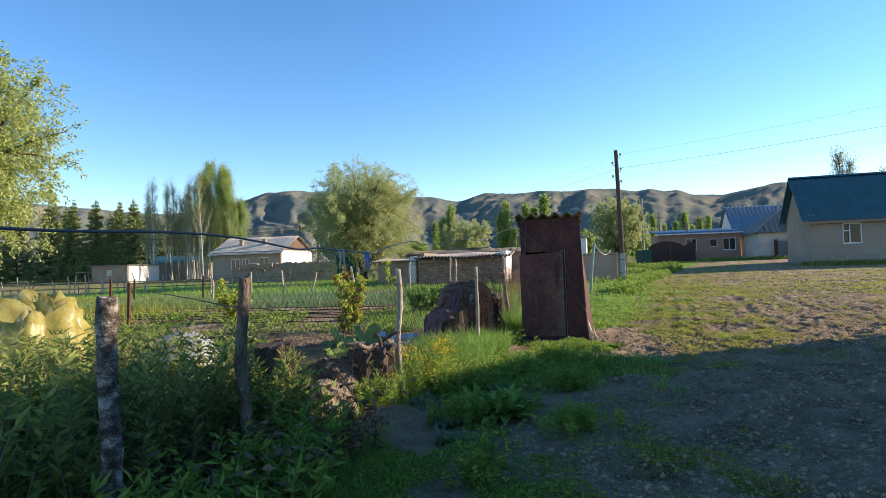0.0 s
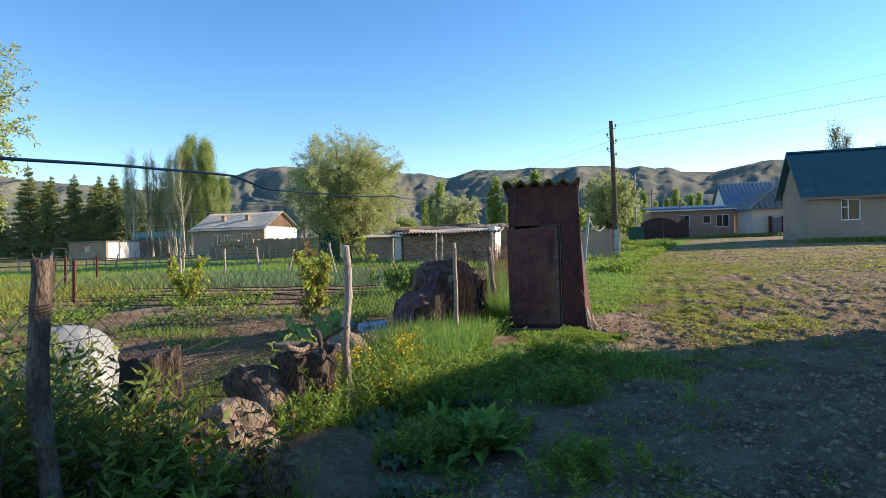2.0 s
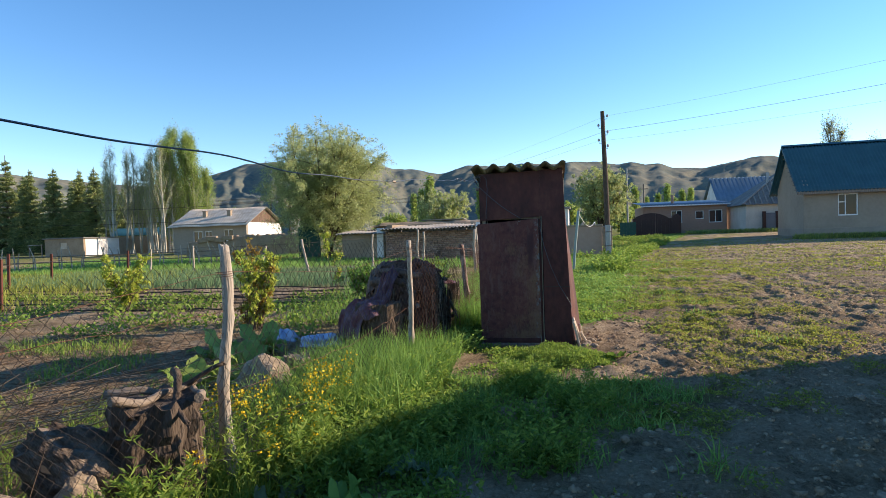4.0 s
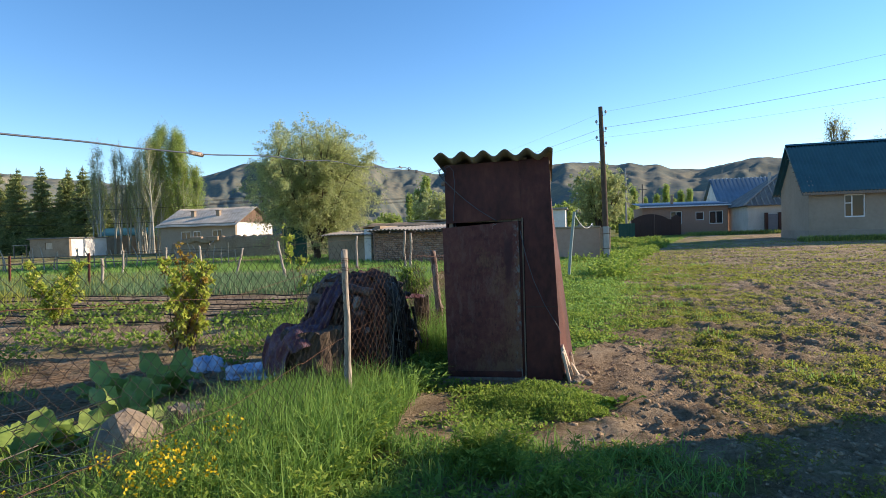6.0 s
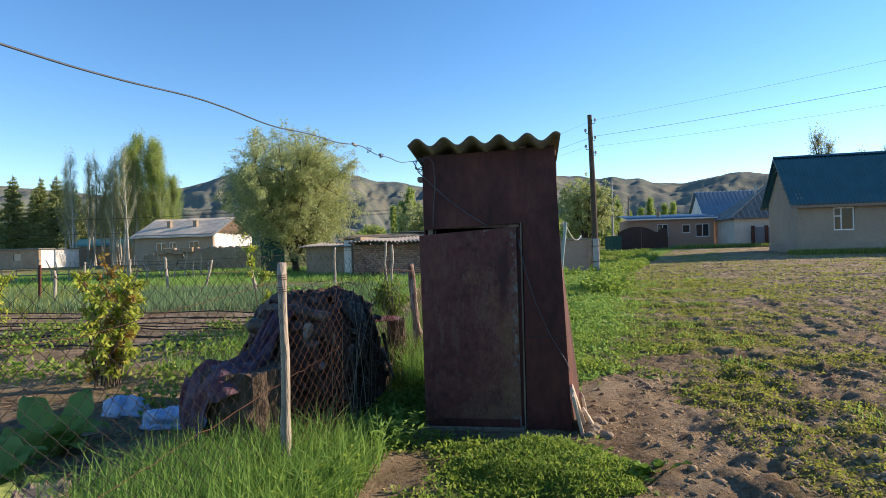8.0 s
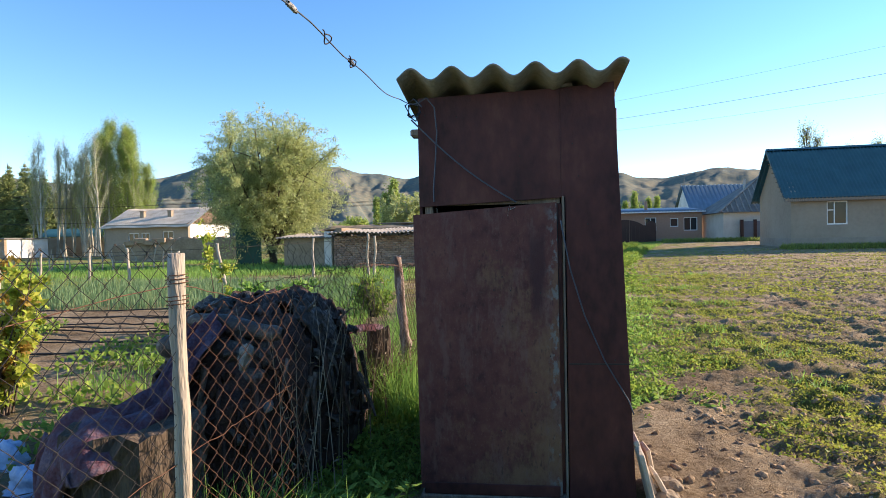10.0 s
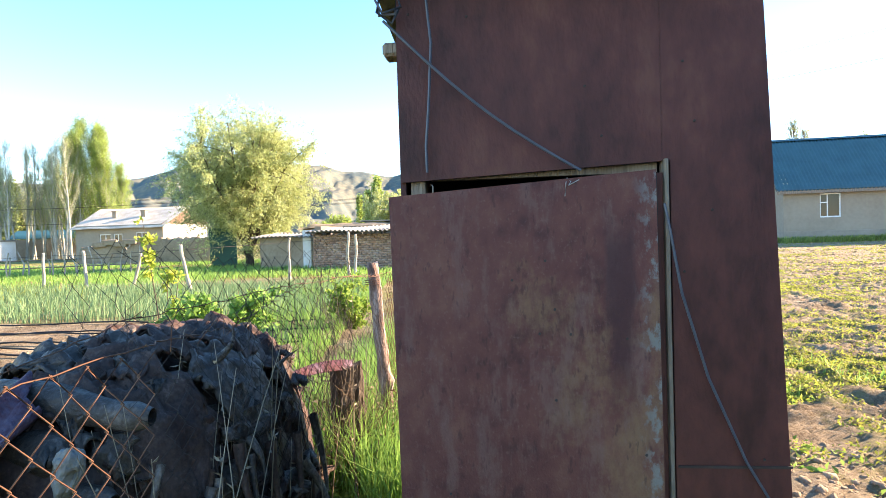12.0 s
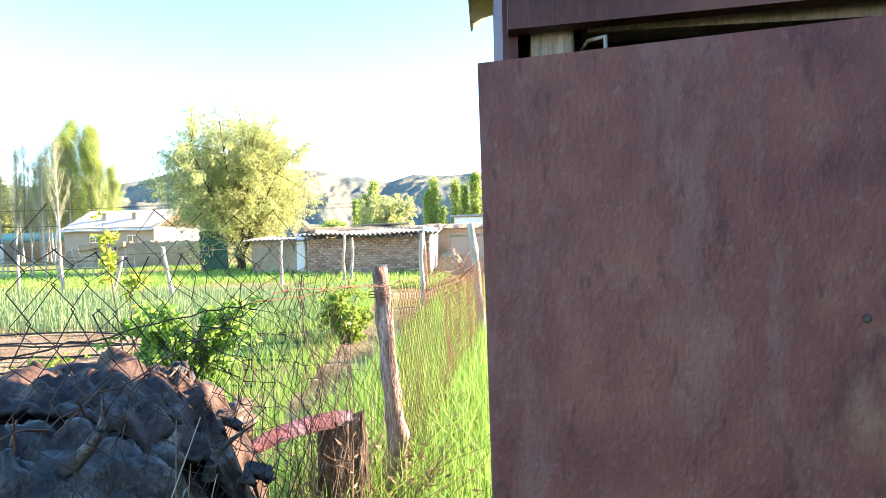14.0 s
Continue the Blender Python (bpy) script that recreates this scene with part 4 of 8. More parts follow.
    part("vent_pipe", fast_mesh("vent_pipe", *tubes(np.array([[2.6, 2.0, 4.2], [2.6, 2.0, 5.9]]), 0.13, 8)), M["concrete"], s)
    d = thing("garage_gate", "blue-grey sheet steel gate with brown posts", "gate", (21.5, 60.4, g0))
    for x in (0.0, 1.25):
        leaf = part("gate_leaf", boxed(x, x + 0.95, 0, 0.06, -0.2, 1.9, bevel=0.01), M["gate_grey"], d)
        part("rail", boxed(x + 0.04, x + 0.91, -0.03, -0.002, 0.9, 0.98), M["gate_grey"], leaf)
    for x in (-0.15, 0.97, 2.22):
        part("post", boxed(x, x + 0.25, -0.06, 0.2, -0.3, 2.05, bevel=0.01), M["gate_brown"], d)
    t = thing("house", "tall house with steep pale blue sheet roof", "house", (22.2, 78, g0))
    part("wall", boxed(0.6, 11, 0, 7, -0.5, 3.4), M["plaster"], t)
    part("roof", corrugated(0, 11.5, -0.5, 3.2, 3.5, 6.9, 0.5, 0.04, 0.03, 6, 1), M["roof_pale_blue"], t, "steep pale blue sheet roof")
    part("roof", corrugated(0, 11.5, 7.5, 3.2, 3.5, 6.9, 0.5, 0.04, 0.03, 6, 1), M["roof_pale_blue"], t)
    part("gable", prism(bmesh.new(), [(-0.1, 3.3), (3.5, 6.75), (7.1, 3.3)], 0.1, "x", 0.3), M["whitewash"], t, "pale gable end")
    for i, (x, y, hgt, r0) in enumerate(((9.5, 62.5, 7.3, 0.09), (12.6, 72.0, 6.3, 0.10))):
        p = thing("utility_pole", "slender pale concrete power pole", "power pole", (x, y, g0), group="power poles")
        part("shaft", fast_mesh("shaft", *tubes(np.array([[0, 0, -0.3], [0, 0, hgt - g0]]), [[r0 * 1.2, r0 * 0.8]], 8)), M["concrete"] if i == 0 else M["wood_old"], p)
        part("crossarm", boxed(-0.5, 0.5, -0.04, 0.04, hgt - 1.0, hgt - 0.92), M["wood_old"], p)


far_right()


def yard_wall():
    w = thing("yard_wall", "low brown clay-plastered yard wall, coloured paler at its sunlit end", "wall", (2.6, 36.6, 0))
    part("wall_run", boxed(-3.2, 2.6, 0, 0.25, -0.2, 1.45, bevel=0.02), M["adobe"], w)
    # sunlight on the clay wall's end is put into a pale whitewash colour
    part("end_run", boxed(2.35, 2.6, 0.25, 9, -0.2, 1.42, bevel=0.02), M["whitewash"], w, "wall end coloured pale for its sunlit side")
    part("coping", boxed(-3.25, 2.65, -0.05, 0.3, 1.45, 1.52, bevel=0.015), M["slate_pale"], w)
    for k in range(3):
        part("leaning_board", boxed(-0.12, 0.12, -0.02, 0.02, 0, 1.6, bevel=0.005), (M["gate_grey"], M["planks_pale"], M["gate_grey"])[k], w, at=pose(1.0 + k * 0.38, -0.35, 0.02, -9, 0, 4))
    pp = thing("clothes_pole", "leaning pale green steel clothes pole", "pole", (2.35, 22.0, 0))
    part("pipe", fast_mesh("pipe", *tubes(np.array([[0, 0, -0.1], [0.1, 0, 1.0], [0.22, 0.05, 2.0]]), 0.045, 8)), M["pale_green_steel"], pp)
    c = thing("clothes_pole", "pale grey steel clothes pole with sagging wire", "pole", (4.0, 33.8, 0))
    part("pipe", fast_mesh("pipe", *tubes(np.array([[0, 0, -0.1], [0, 0, 1.75]]), 0.05, 8)), M["pale_green_steel"], c)
    x = np.linspace(0, 1, 9)
    P = np.stack([2.55 + 1.45 * x, 22.05 + 11.7 * x, 1.98 - 0.25 * x - 0.35 * 4 * x * (1 - x)], -1) - np.array([4.0, 33.8, 0])
    part("wire", fast_mesh("wire", *tubes(P, 0.012, 4)), M["white_paint"], c)


yard_wall()


def power_pole():
    p = thing("utility_pole", "tall dark wooden power pole on a concrete stub", "power pole", (4.5, 32.5, 0), group="power poles")
    part("shaft", fast_mesh("shaft", *tubes(np.array([[0.05, 0, 0.1], [0.0, 0, 3.6], [-0.09, 0, 7.3]]), [[0.15, 0.13, 0.10]], 10)), M["bark"], p, "dark tarred wooden shaft")
    part("stub", boxed(-0.10, 0.16, -0.34, -0.13, -0.3, 1.55, bevel=0.02), M["concrete"], p, "pale concrete stub")
    for z in (0.5, 1.2):
        part("binding", fast_mesh("binding", *tubes(np.array([[-0.13, -0.36, z], [0.19, -0.36, z + 0.02], [0.22, 0.16, z], [-0.14, 0.16, z], [-0.13, -0.36, z]]), 0.015, 5)), M["wire_dark"], p)
    for s, z in ((1, 6.95), (-1, 6.5), (1, 6.15), (-1, 5.75), (1, 5.45)):
        hook = part("hook", fast_mesh("hook", *tubes(np.array([[-0.07, 0, z - 0.05], [-0.07 + s * 0.2, 0, z - 0.05], [-0.07 + s * 0.22, 0, z + 0.08]]), 0.014, 5)), M["wire_dark"], p)
        part("insulator", fast_mesh("insulator", *tubes(np.array([[-0.07 + s * 0.22, 0, z + 0.05], [-0.07 + s * 0.22, 0, z + 0.12], [-0.07 + s * 0.22, 0, z + 0.18]]), [[0.05, 0.06, 0.03]], 8)), M["concrete"], hook)
    t = np.linspace(0, 1, 17)
    for i, (dx, z) in enumerate(((0.15, 7.05), (0.15, 6.3), (-0.29, 5.8))):
        # spans to the next pole, off to the side, and back towards the hills
        for e, lab in (((30, 7.0 + 2.6 * i, 7.6 - 0.5 * i), "a"), ((-26, 92, 7.5 - 0.5 * i), "b")):
            s0 = np.array([4.43 + dx, 32.5, z])
            P = s0 + (np.array(e) - s0) * t[:, None]
            P[:, 2] -= 0.55 * 4 * t * (1 - t)
            solo("power_line", fast_mesh("power_line", *tubes(P, 0.0065 if i == 1 else 0.0035, 4)), M["slate"], "thin overhead power line", "cable", "power lines")
    for x, y, z in ((30, 9.6, 8.0),):
        q = thing("utility_pole", "dark wooden power pole", "power pole", (x, y, 0), group="power poles")
        part("shaft", fast_mesh("shaft", *tubes(np.array([[0, 0, -0.2], [0, 0, z]]), [[0.15, 0.10]], 10)), M["bark"], q)
        part("crossarm", boxed(-0.06, 0.06, -3.2, 3.0, 6.9, 7.1), M["wood_old"], q)
    for x, y, z in ((-38.0, 80, 7.6), (-35.6, 81, 7.2)):
        q = thing("utility_pole", "distant dark wooden power pole", "power pole", (x, y, 0), group="power poles")
        part("shaft", fast_mesh("shaft", *tubes(np.array([[0, 0, -0.2], [0, 0, z]]), [[0.16, 0.12]], 8)), M["bark"], q)
        part("crossarm", boxed(-1.0, 1.0, -0.05, 0.05, z - 0.5, z - 0.4), M["wood_old"], q)
    for i in range(4):
        P = np.array([-38.0, 80, 7.2 - 0.5 * (i // 2) + 0.12 * (i % 2)]) + np.array([30, 10, -0.5]) * (t[:, None] * 1.6 - 0.8)
        P[:, 2] -= 0.6 * np.sin(t * np.pi * 2) ** 2
        solo("power_line", fast_mesh("power_line", *tubes(P, 0.02, 4)), M["wire_dark"], "thin distant overhead power line", "cable", "power lines")
    # low lines passing in front of the pines
    for z in (6.3, 4.6):
        P = np.array([-80, 62, z]) + np.array([48, 4, -0.6]) * t[:, None]
        P[:, 2] -= 0.5 * 4 * t * (1 - t)
        solo("power_line", fast_mesh("power_line", *tubes(P, 0.02, 4)), M["wire_dark"], "thin overhead line before the pines", "cable", "power lines")


power_pole()


def shade_block():
    """An unseen block added beside the walk, its outline shaped to fit the shade over the path."""
    h = thing("house", "unseen plain block added to shade the near yard", "house", (9.6, -12, 0))
    part("wall", prism(bmesh.new(), [(23.1, -0.3), (23.1, 3.5), (22.0, 3.9), (21.0, 4.06), (20.17, 4.2), (19.64, 5.13), (10.04, 5.13), (8.0, -0.3)], 7.0, "x", 0), M["plaster"], h)
    part("roof", prism(bmesh.new(), [(20.1, 5.14), (20.1, 5.24), (9.5, 5.24), (9.5, 5.14)], 7.2, "x", -0.1), M["slate_grey"], h)
    part("wing", boxed(0, 7.0, 0, 7.99, -0.3, 3.6), M["plaster"], h)


shade_block()


# ---- trees ----
def limbs(rng, base, tip_dir, length, r0, k=6, bend=0.2, sag=0.0):
    """Wandering, tapering limbs from base points along directions; returns points (m, k, 3) and radii."""
    m = len(base)
    t = np.linspace(0, 1, k)
    side = unit(rng.normal(size=(m, 3)))
    P = base[:, None] + tip_dir[:, None] * (length[:, None] * t)[..., None]
    P = P + side[:, None] * (bend * length[:, None] * np.sin(t * 2.2) * t)[..., None]
    P[..., 2] -= sag * length[:, None] * t ** 2
    return P, r0[:, None] * (1 - 0.82 * t)[None]


def on(P, rng, n, lo=0.3, hi=1.0):
    """n random places along limbs P, with the local direction."""
    m, k, _ = P.shape
    i = rng.integers(0, m, n)
    f = rng.uniform(lo, hi, n) * (k - 1.001)
    j = f.astype(int)
    f = (f - j)[:, None]
    return P[i, j] * (1 - f) + P[i, j + 1] * f, unit(P[i, j + 1] - P[i, j]), i


def broad_tree(seed, H, R, stems, leaf_n, leaf_l, leaf_w, droop=0.25, low=0.16, lean=0.75, twigs=900, r_trunk=0.2):
    """A round-crowned tree: stems from a short bole, limbs, twigs and separate leaves."""
    rng = np.random.default_rng(seed)
    a = rng.uniform(0, 2 * np.pi) + np.arange(stems) * 2 * np.pi / stems + rng.normal(size=stems) * 0.3
    bole = H * low
    tr = tubes(np.array([[0, 0, -0.2], [0.03 * H * 0.3, 0, bole * 0.5], [0, 0.02 * H * 0.3, bole * 1.1]]), [[r_trunk * 1.5, r_trunk * 1.05, r_trunk * 0.9]], 10)
    out = rng.uniform(0.25, lean, stems)
    D = unit(np.stack([np.cos(a) * out, np.sin(a) * out, 0 * a + 1.0], -1))
    P1, r1 = limbs(rng, np.tile([0, 0, bole], (stems, 1)) + rng.normal(size=(stems, 3)) * r_trunk * 0.4, D, rng.uniform(0.6, 0.78, stems) * H, np.full(stems, r_trunk * 0.55), 8, 0.10)
    b, d, i = on(P1, rng, stems * 14, 0.15, 0.98)
    D2 = unit(d * 0.7 + rng.normal(size=b.shape) * 0.55 + np.array([0, 0, 0.15]))
    P2, r2 = limbs(rng, b, D2, rng.uniform(0.18, 0.42, len(b)) * R * 1.7, np.full(len(b), r_trunk * 0.18), 6, 0.15, droop * 0.5)
    b, d, i = on(P2, rng, twigs, 0.15, 1.0)
    inside = rng.random(len(b)) < 0.6
    q = unit(rng.normal(size=b.shape))
    rad = rng.random((len(b), 1)) ** 0.4 * (0.9 + 0.28 * np.sin(q[:, :1] * 7 + seed) * np.sin(q[:, 1:2] * 6 + 1) * np.sin(q[:, 2:] * 5 + 2))
    ball = np.array([0, 0, H * (0.5 + low * 0.6)]) + q * rad * np.array([R, R, H * (0.5 - low * 0.6)])
    b = np.where(inside[:, None], ball, b)
    d = np.where(inside[:, None], q * 0.8, d)
    D3 = unit(d * 0.5 + rng.normal(size=b.shape) * 0.6 + np.array([0, 0, 0.05]))
    P3, r3 = limbs(rng, b, D3, rng.uniform(0.10, 0.26, len(b)) * R, np.full(len(b), r_trunk * 0.03), 5, 0.2, droop)
    wood = join([tr, tubes(P1, r1, 7), tubes(P2, r2, 5), tubes(P3, r3, 3)])
    p, d, i = on(P3, rng, int(leaf_n * 0.85), 0.05, 1.0)
    p2, d2, i2 = on(P2, rng, leaf_n - len(p), 0.4, 1.0)
    p, d = np.concatenate([p, p2]) + rng.normal(size=(leaf_n, 3)) * 0.02 * R, np.concatenate([d, d2])
    lv = leaves(rng, p, d * 0.4 + rng.normal(size=p.shape) * 0.7 - np.array([0, 0, droop]), rng.uniform(0.6, 1.3, leaf_n) * leaf_l, rng.uniform(0.7, 1.3, leaf_n) * leaf_w)
    return wood, lv


def column_tree(seed, H, R, leaf_n, leaf_l, leaf_w, start=0.12, r_trunk=0.14, n=70, spread=0.2):
    """A poplar: a straight trunk and steep branches hugging it."""
    rng = np.random.default_rng(seed)
    k = 9
    t = np.linspace(0, 1, k)
    tp = np.stack([0.02 * H * np.sin(t * 3 + seed), 0.02 * H * np.sin(t * 2.3 + seed * 2), t * H], -1)
    trunk = tubes(tp, r_trunk * (1.1 - t)[None], 8)
    b, d, i = on(tp[None], rng, n, start, 0.96)
    f = b[:, 2] / H
    a = rng.uniform(0, 2 * np.pi, n)
    width = R * np.clip(1.1 - (f - start) / (1 - start), 0.12, 1) ** 0.7
    D = unit(np.stack([np.cos(a) * spread, np.sin(a) * spread, 0 * a + 1], -1))
    P1, r1 = limbs(rng, b, D, np.minimum(width * 3.9 * rng.uniform(0.6, 1.15, n), (H * 1.02 - b[:, 2])), np.full(n, r_trunk * 0.22), 6, 0.12)
    b2, d2, i2 = on(P1, rng, n * 7, 0.15, 1.0)
    D2 = unit(d2 * 0.8 + rng.normal(size=b2.shape) * 0.35)
    P2, r2 = limbs(rng, b2, D2, rng.uniform(0.3, 0.8, len(b2)) * R, np.full(len(b2), r_trunk * 0.07), 4, 0.15)
    wood = join([trunk, tubes(P1, r1, 4), tubes(P2, r2, 3)])
    p, d, i = on(P2, rng, leaf_n, 0.0, 1.0)
    p = p + rng.normal(size=p.shape) * np.array([0.12, 0.12, 0.3]) * R
    return wood, leaves(rng, p, rng.normal(size=p.shape), rng.uniform(0.6, 1.3, leaf_n) * leaf_l, rng.uniform(0.7, 1.3, leaf_n) * leaf_w)


def conifer(seed, H, R, leaf_n):
    rng = np.random.default_rng(seed)
    trunk = tubes(np.array([[0, 0, -0.2], [0.05, 0, H * 0.5], [0, 0, H]]), [[0.22, 0.14, 0.03]], 8)
    n = 380
    f = np.clip((np.floor(19 * (1 - np.sqrt(rng.random(n)))) + rng.normal(size=n) * 0.16) / 18.6 * 0.95 + 0.04, 0.04, 0.99)
    a = rng.uniform(0, 2 * np.pi, n)
    ln = R * (1 - f) ** 1.1 * rng.uniform(0.6, 1.12, n) + 0.06
    D = unit(np.stack([np.cos(a), np.sin(a), 0.15 + 0.35 * f], -1))
    P, r = limbs(rng, np.stack([0 * f, 0 * f, f * H], -1), D, ln, 0.05 * (1.2 - f), 5, 0.08, 0.22)
    p, d, i = on(P, rng, leaf_n, 0.12, 1.0)
    p = p + rng.normal(size=p.shape) * np.array([0.13, 0.13, 0.07])
    lv = leaves(rng, p, d * 0.7 + rng.normal(size=p.shape) * 0.5, rng.uniform(0.2, 0.5, leaf_n), rng.uniform(0.05, 0.13, leaf_n))
    return join([trunk, tubes(P, r, 4)]), lv


def tree(name, label, built, bark, leaf, at, rz=0.0, group="", scale=1.0):
    t = thing(name, label, "tree", at, rz, group)
    t.scale = (scale,) * 3
    wood, lv = built
    part("trunk", fast_mesh("trunk", *wood, True), M[bark], t)
    part("crown", fast_mesh("crown", *lv), M[leaf], t)
    return t


def copies(ob, places):
    for x, y, z, rz, s in places:
        c = copy_thing(ob, pose(x, y, z, 0, 0, rz))
        c.scale = (s * ob.scale[0],) * 3


tree("willow_tree", "big round willow with fine yellow-green leaves", broad_tree(3, 9.0, 4.4, 14, 135000, 0.13, 0.044, 0.35, 0.07, 0.60, 3600, 0.20), "bark", "willow_leaf", (-12.8, 38.5, 0))
tree("tree", "tall bright green spring tree beside the garden", broad_tree(11, 11.5, 4.5, 13, 105000, 0.17, 0.07, 0.3, 0.10, 0.55, 3400, 0.3), "bark", "birch_leaf", (-22.3, 16.6, 0))
tree("tree", "round yellow-green tree behind the yard wall", broad_tree(17, 7.8, 3.0, 10, 26000, 0.24, 0.075, 0.25, 0.12, 0.5, 700, 0.2), "bark", "willow_leaf", (7.0, 64.0, 0.3))
tree("tree", "pale spreading tree behind the sheds", broad_tree(19, 7.0, 3.4, 10, 24000, 0.25, 0.08, 0.25, 0.1, 0.6, 600, 0.2), "bark_white", "willow_leaf", (-11.5, 75.0, 0))
pa = tree("poplar_tree", "tall leafy green poplar", column_tree(5, 14.8, 1.55, 15000, 0.15, 0.085, 0.06, 0.14, 80, 0.34), "bark_white", "poplar_leaf", (-45.6, 68.0, 0), 0, "poplar row")
pb = tree("poplar_tree", "thin white-trunked poplar with young buds", column_tree(6, 13.2, 1.0, 1700, 0.13, 0.07, 0.22, 0.12, 30, 0.26), "bark_white", "poplar_pale", (-51.2, 68.0, 0), 0, "poplar row")
copies(pa, [(-43.6, 68.5, 0, 70, 0.94), (-42.2, 68.0, 0, 200, 0.82), (-47.0, 69.5, 0, 140, 0.92), (-44.4, 70.0, 0, 300, 0.98), (-41.2, 69.5, 0, 250, 0.68)])
rng = np.random.default_rng(2)
copies(pb, [(-54.0 + k * 0.39 + rng.normal() * 0.25, 67.5 + rng.normal() * 1.6, 0, rng.uniform(0, 360), rng.uniform(0.74, 1.04)) for k in range(26)])
pn = tree("pine_tree", "dark green spruce in a dense row", conifer(1, 13.6, 4.6, 30000), "bark", "pine_leaf", (-74.6, 80.0, 0), 0, "spruce row")
pm = tree("pine_tree", "tall dark spruce with ragged crown", conifer(2, 16.0, 4.8, 32000), "bark", "pine_leaf", (-83.3, 80.0, 0), 0, "spruce row")
copies(pn, [(-79.0, 80, 0, 40, 1.0), (-70.9, 81, 0, 90, 0.98), (-67.2, 80, 0, 150, 0.98), (-63.5, 79, 0, 190, 0.85), (-60.0, 82, 0, 20, 0.8), (-76.8, 86, 0, 250, 0.9), (-57.0, 84, 0, 70, 0.72), (-72.7, 88, 0, 10, 0.85), (-69.0, 88, 0, 100, 0.8), (-86.5, 86, 0, 60, 1.0), (-65, 87, 0, 130, 0.85), (-93, 76, 0, 300, 1.05), (-98, 72, 0, 33, 1.0)])
copies(pm, [(-89.5, 79, 0, 120, 0.92), (-102, 66, 0, 50, 1.0)])
pc = tree("poplar_tree", "distant slim green poplar", column_tree(9, 11.0, 1.3, 2600, 0.4, 0.28, 0.08), "bark", "poplar_leaf", (-19.8, 108, 0), 0, "distant poplars")
copies(pc, [(-21.5, 108, 0, 40, 0.8), (-23.5, 110, 0, 80, 0.75)] + [(-10.5 + k * 1.45 + 0.4 * math.sin(k * 5), 110 + 3 * math.sin(k * 3), 0, k * 50, 0.85 + 0.25 * math.sin(k * 2.3)) for k in range(9)] + [(19 + k * 2.2, 150 + 4 * math.sin(k), 0, k * 70, 0.8 + 0.15 * math.sin(k * 4)) for k in range(9)])
pd_ = tree("poplar_tree", "bare budding poplar behind the blue roof", column_tree(13, 11.0, 1.4, 900, 0.2, 0.1, 0.2, 0.10), "bark", "poplar_pale", (29.6, 66, 0), 0, "trees behind the blue roof")
copies(pd_, [(30.8, 66.5, 0, 100, 0.92), (34.0, 67, 0, 200, 0.82), (36.0, 66, 0, 20, 0.86)])
ps = tree("poplar_tree", "low distant yard tree", broad_tree(23, 6.0, 3.0, 7, 6000, 0.4, 0.16, 0.2, 0.1, 0.6, 300, 0.15), "bark", "poplar_leaf", (9.5, 96, 0), 0, "distant trees")
copies(ps, [(13.5, 104, 0, 50, 0.9), (-30, 118, 0, 90, 1.0), (-35, 96, 0, 190, 0.9), (-27, 100, 0, 20, 0.7), (4.5, 100, 0, 160, 1.0), (25, 110, 0, 60, 0.8), (-48, 90, 0, 70, 1.1), (-55, 92, 0, 10, 1.0)])


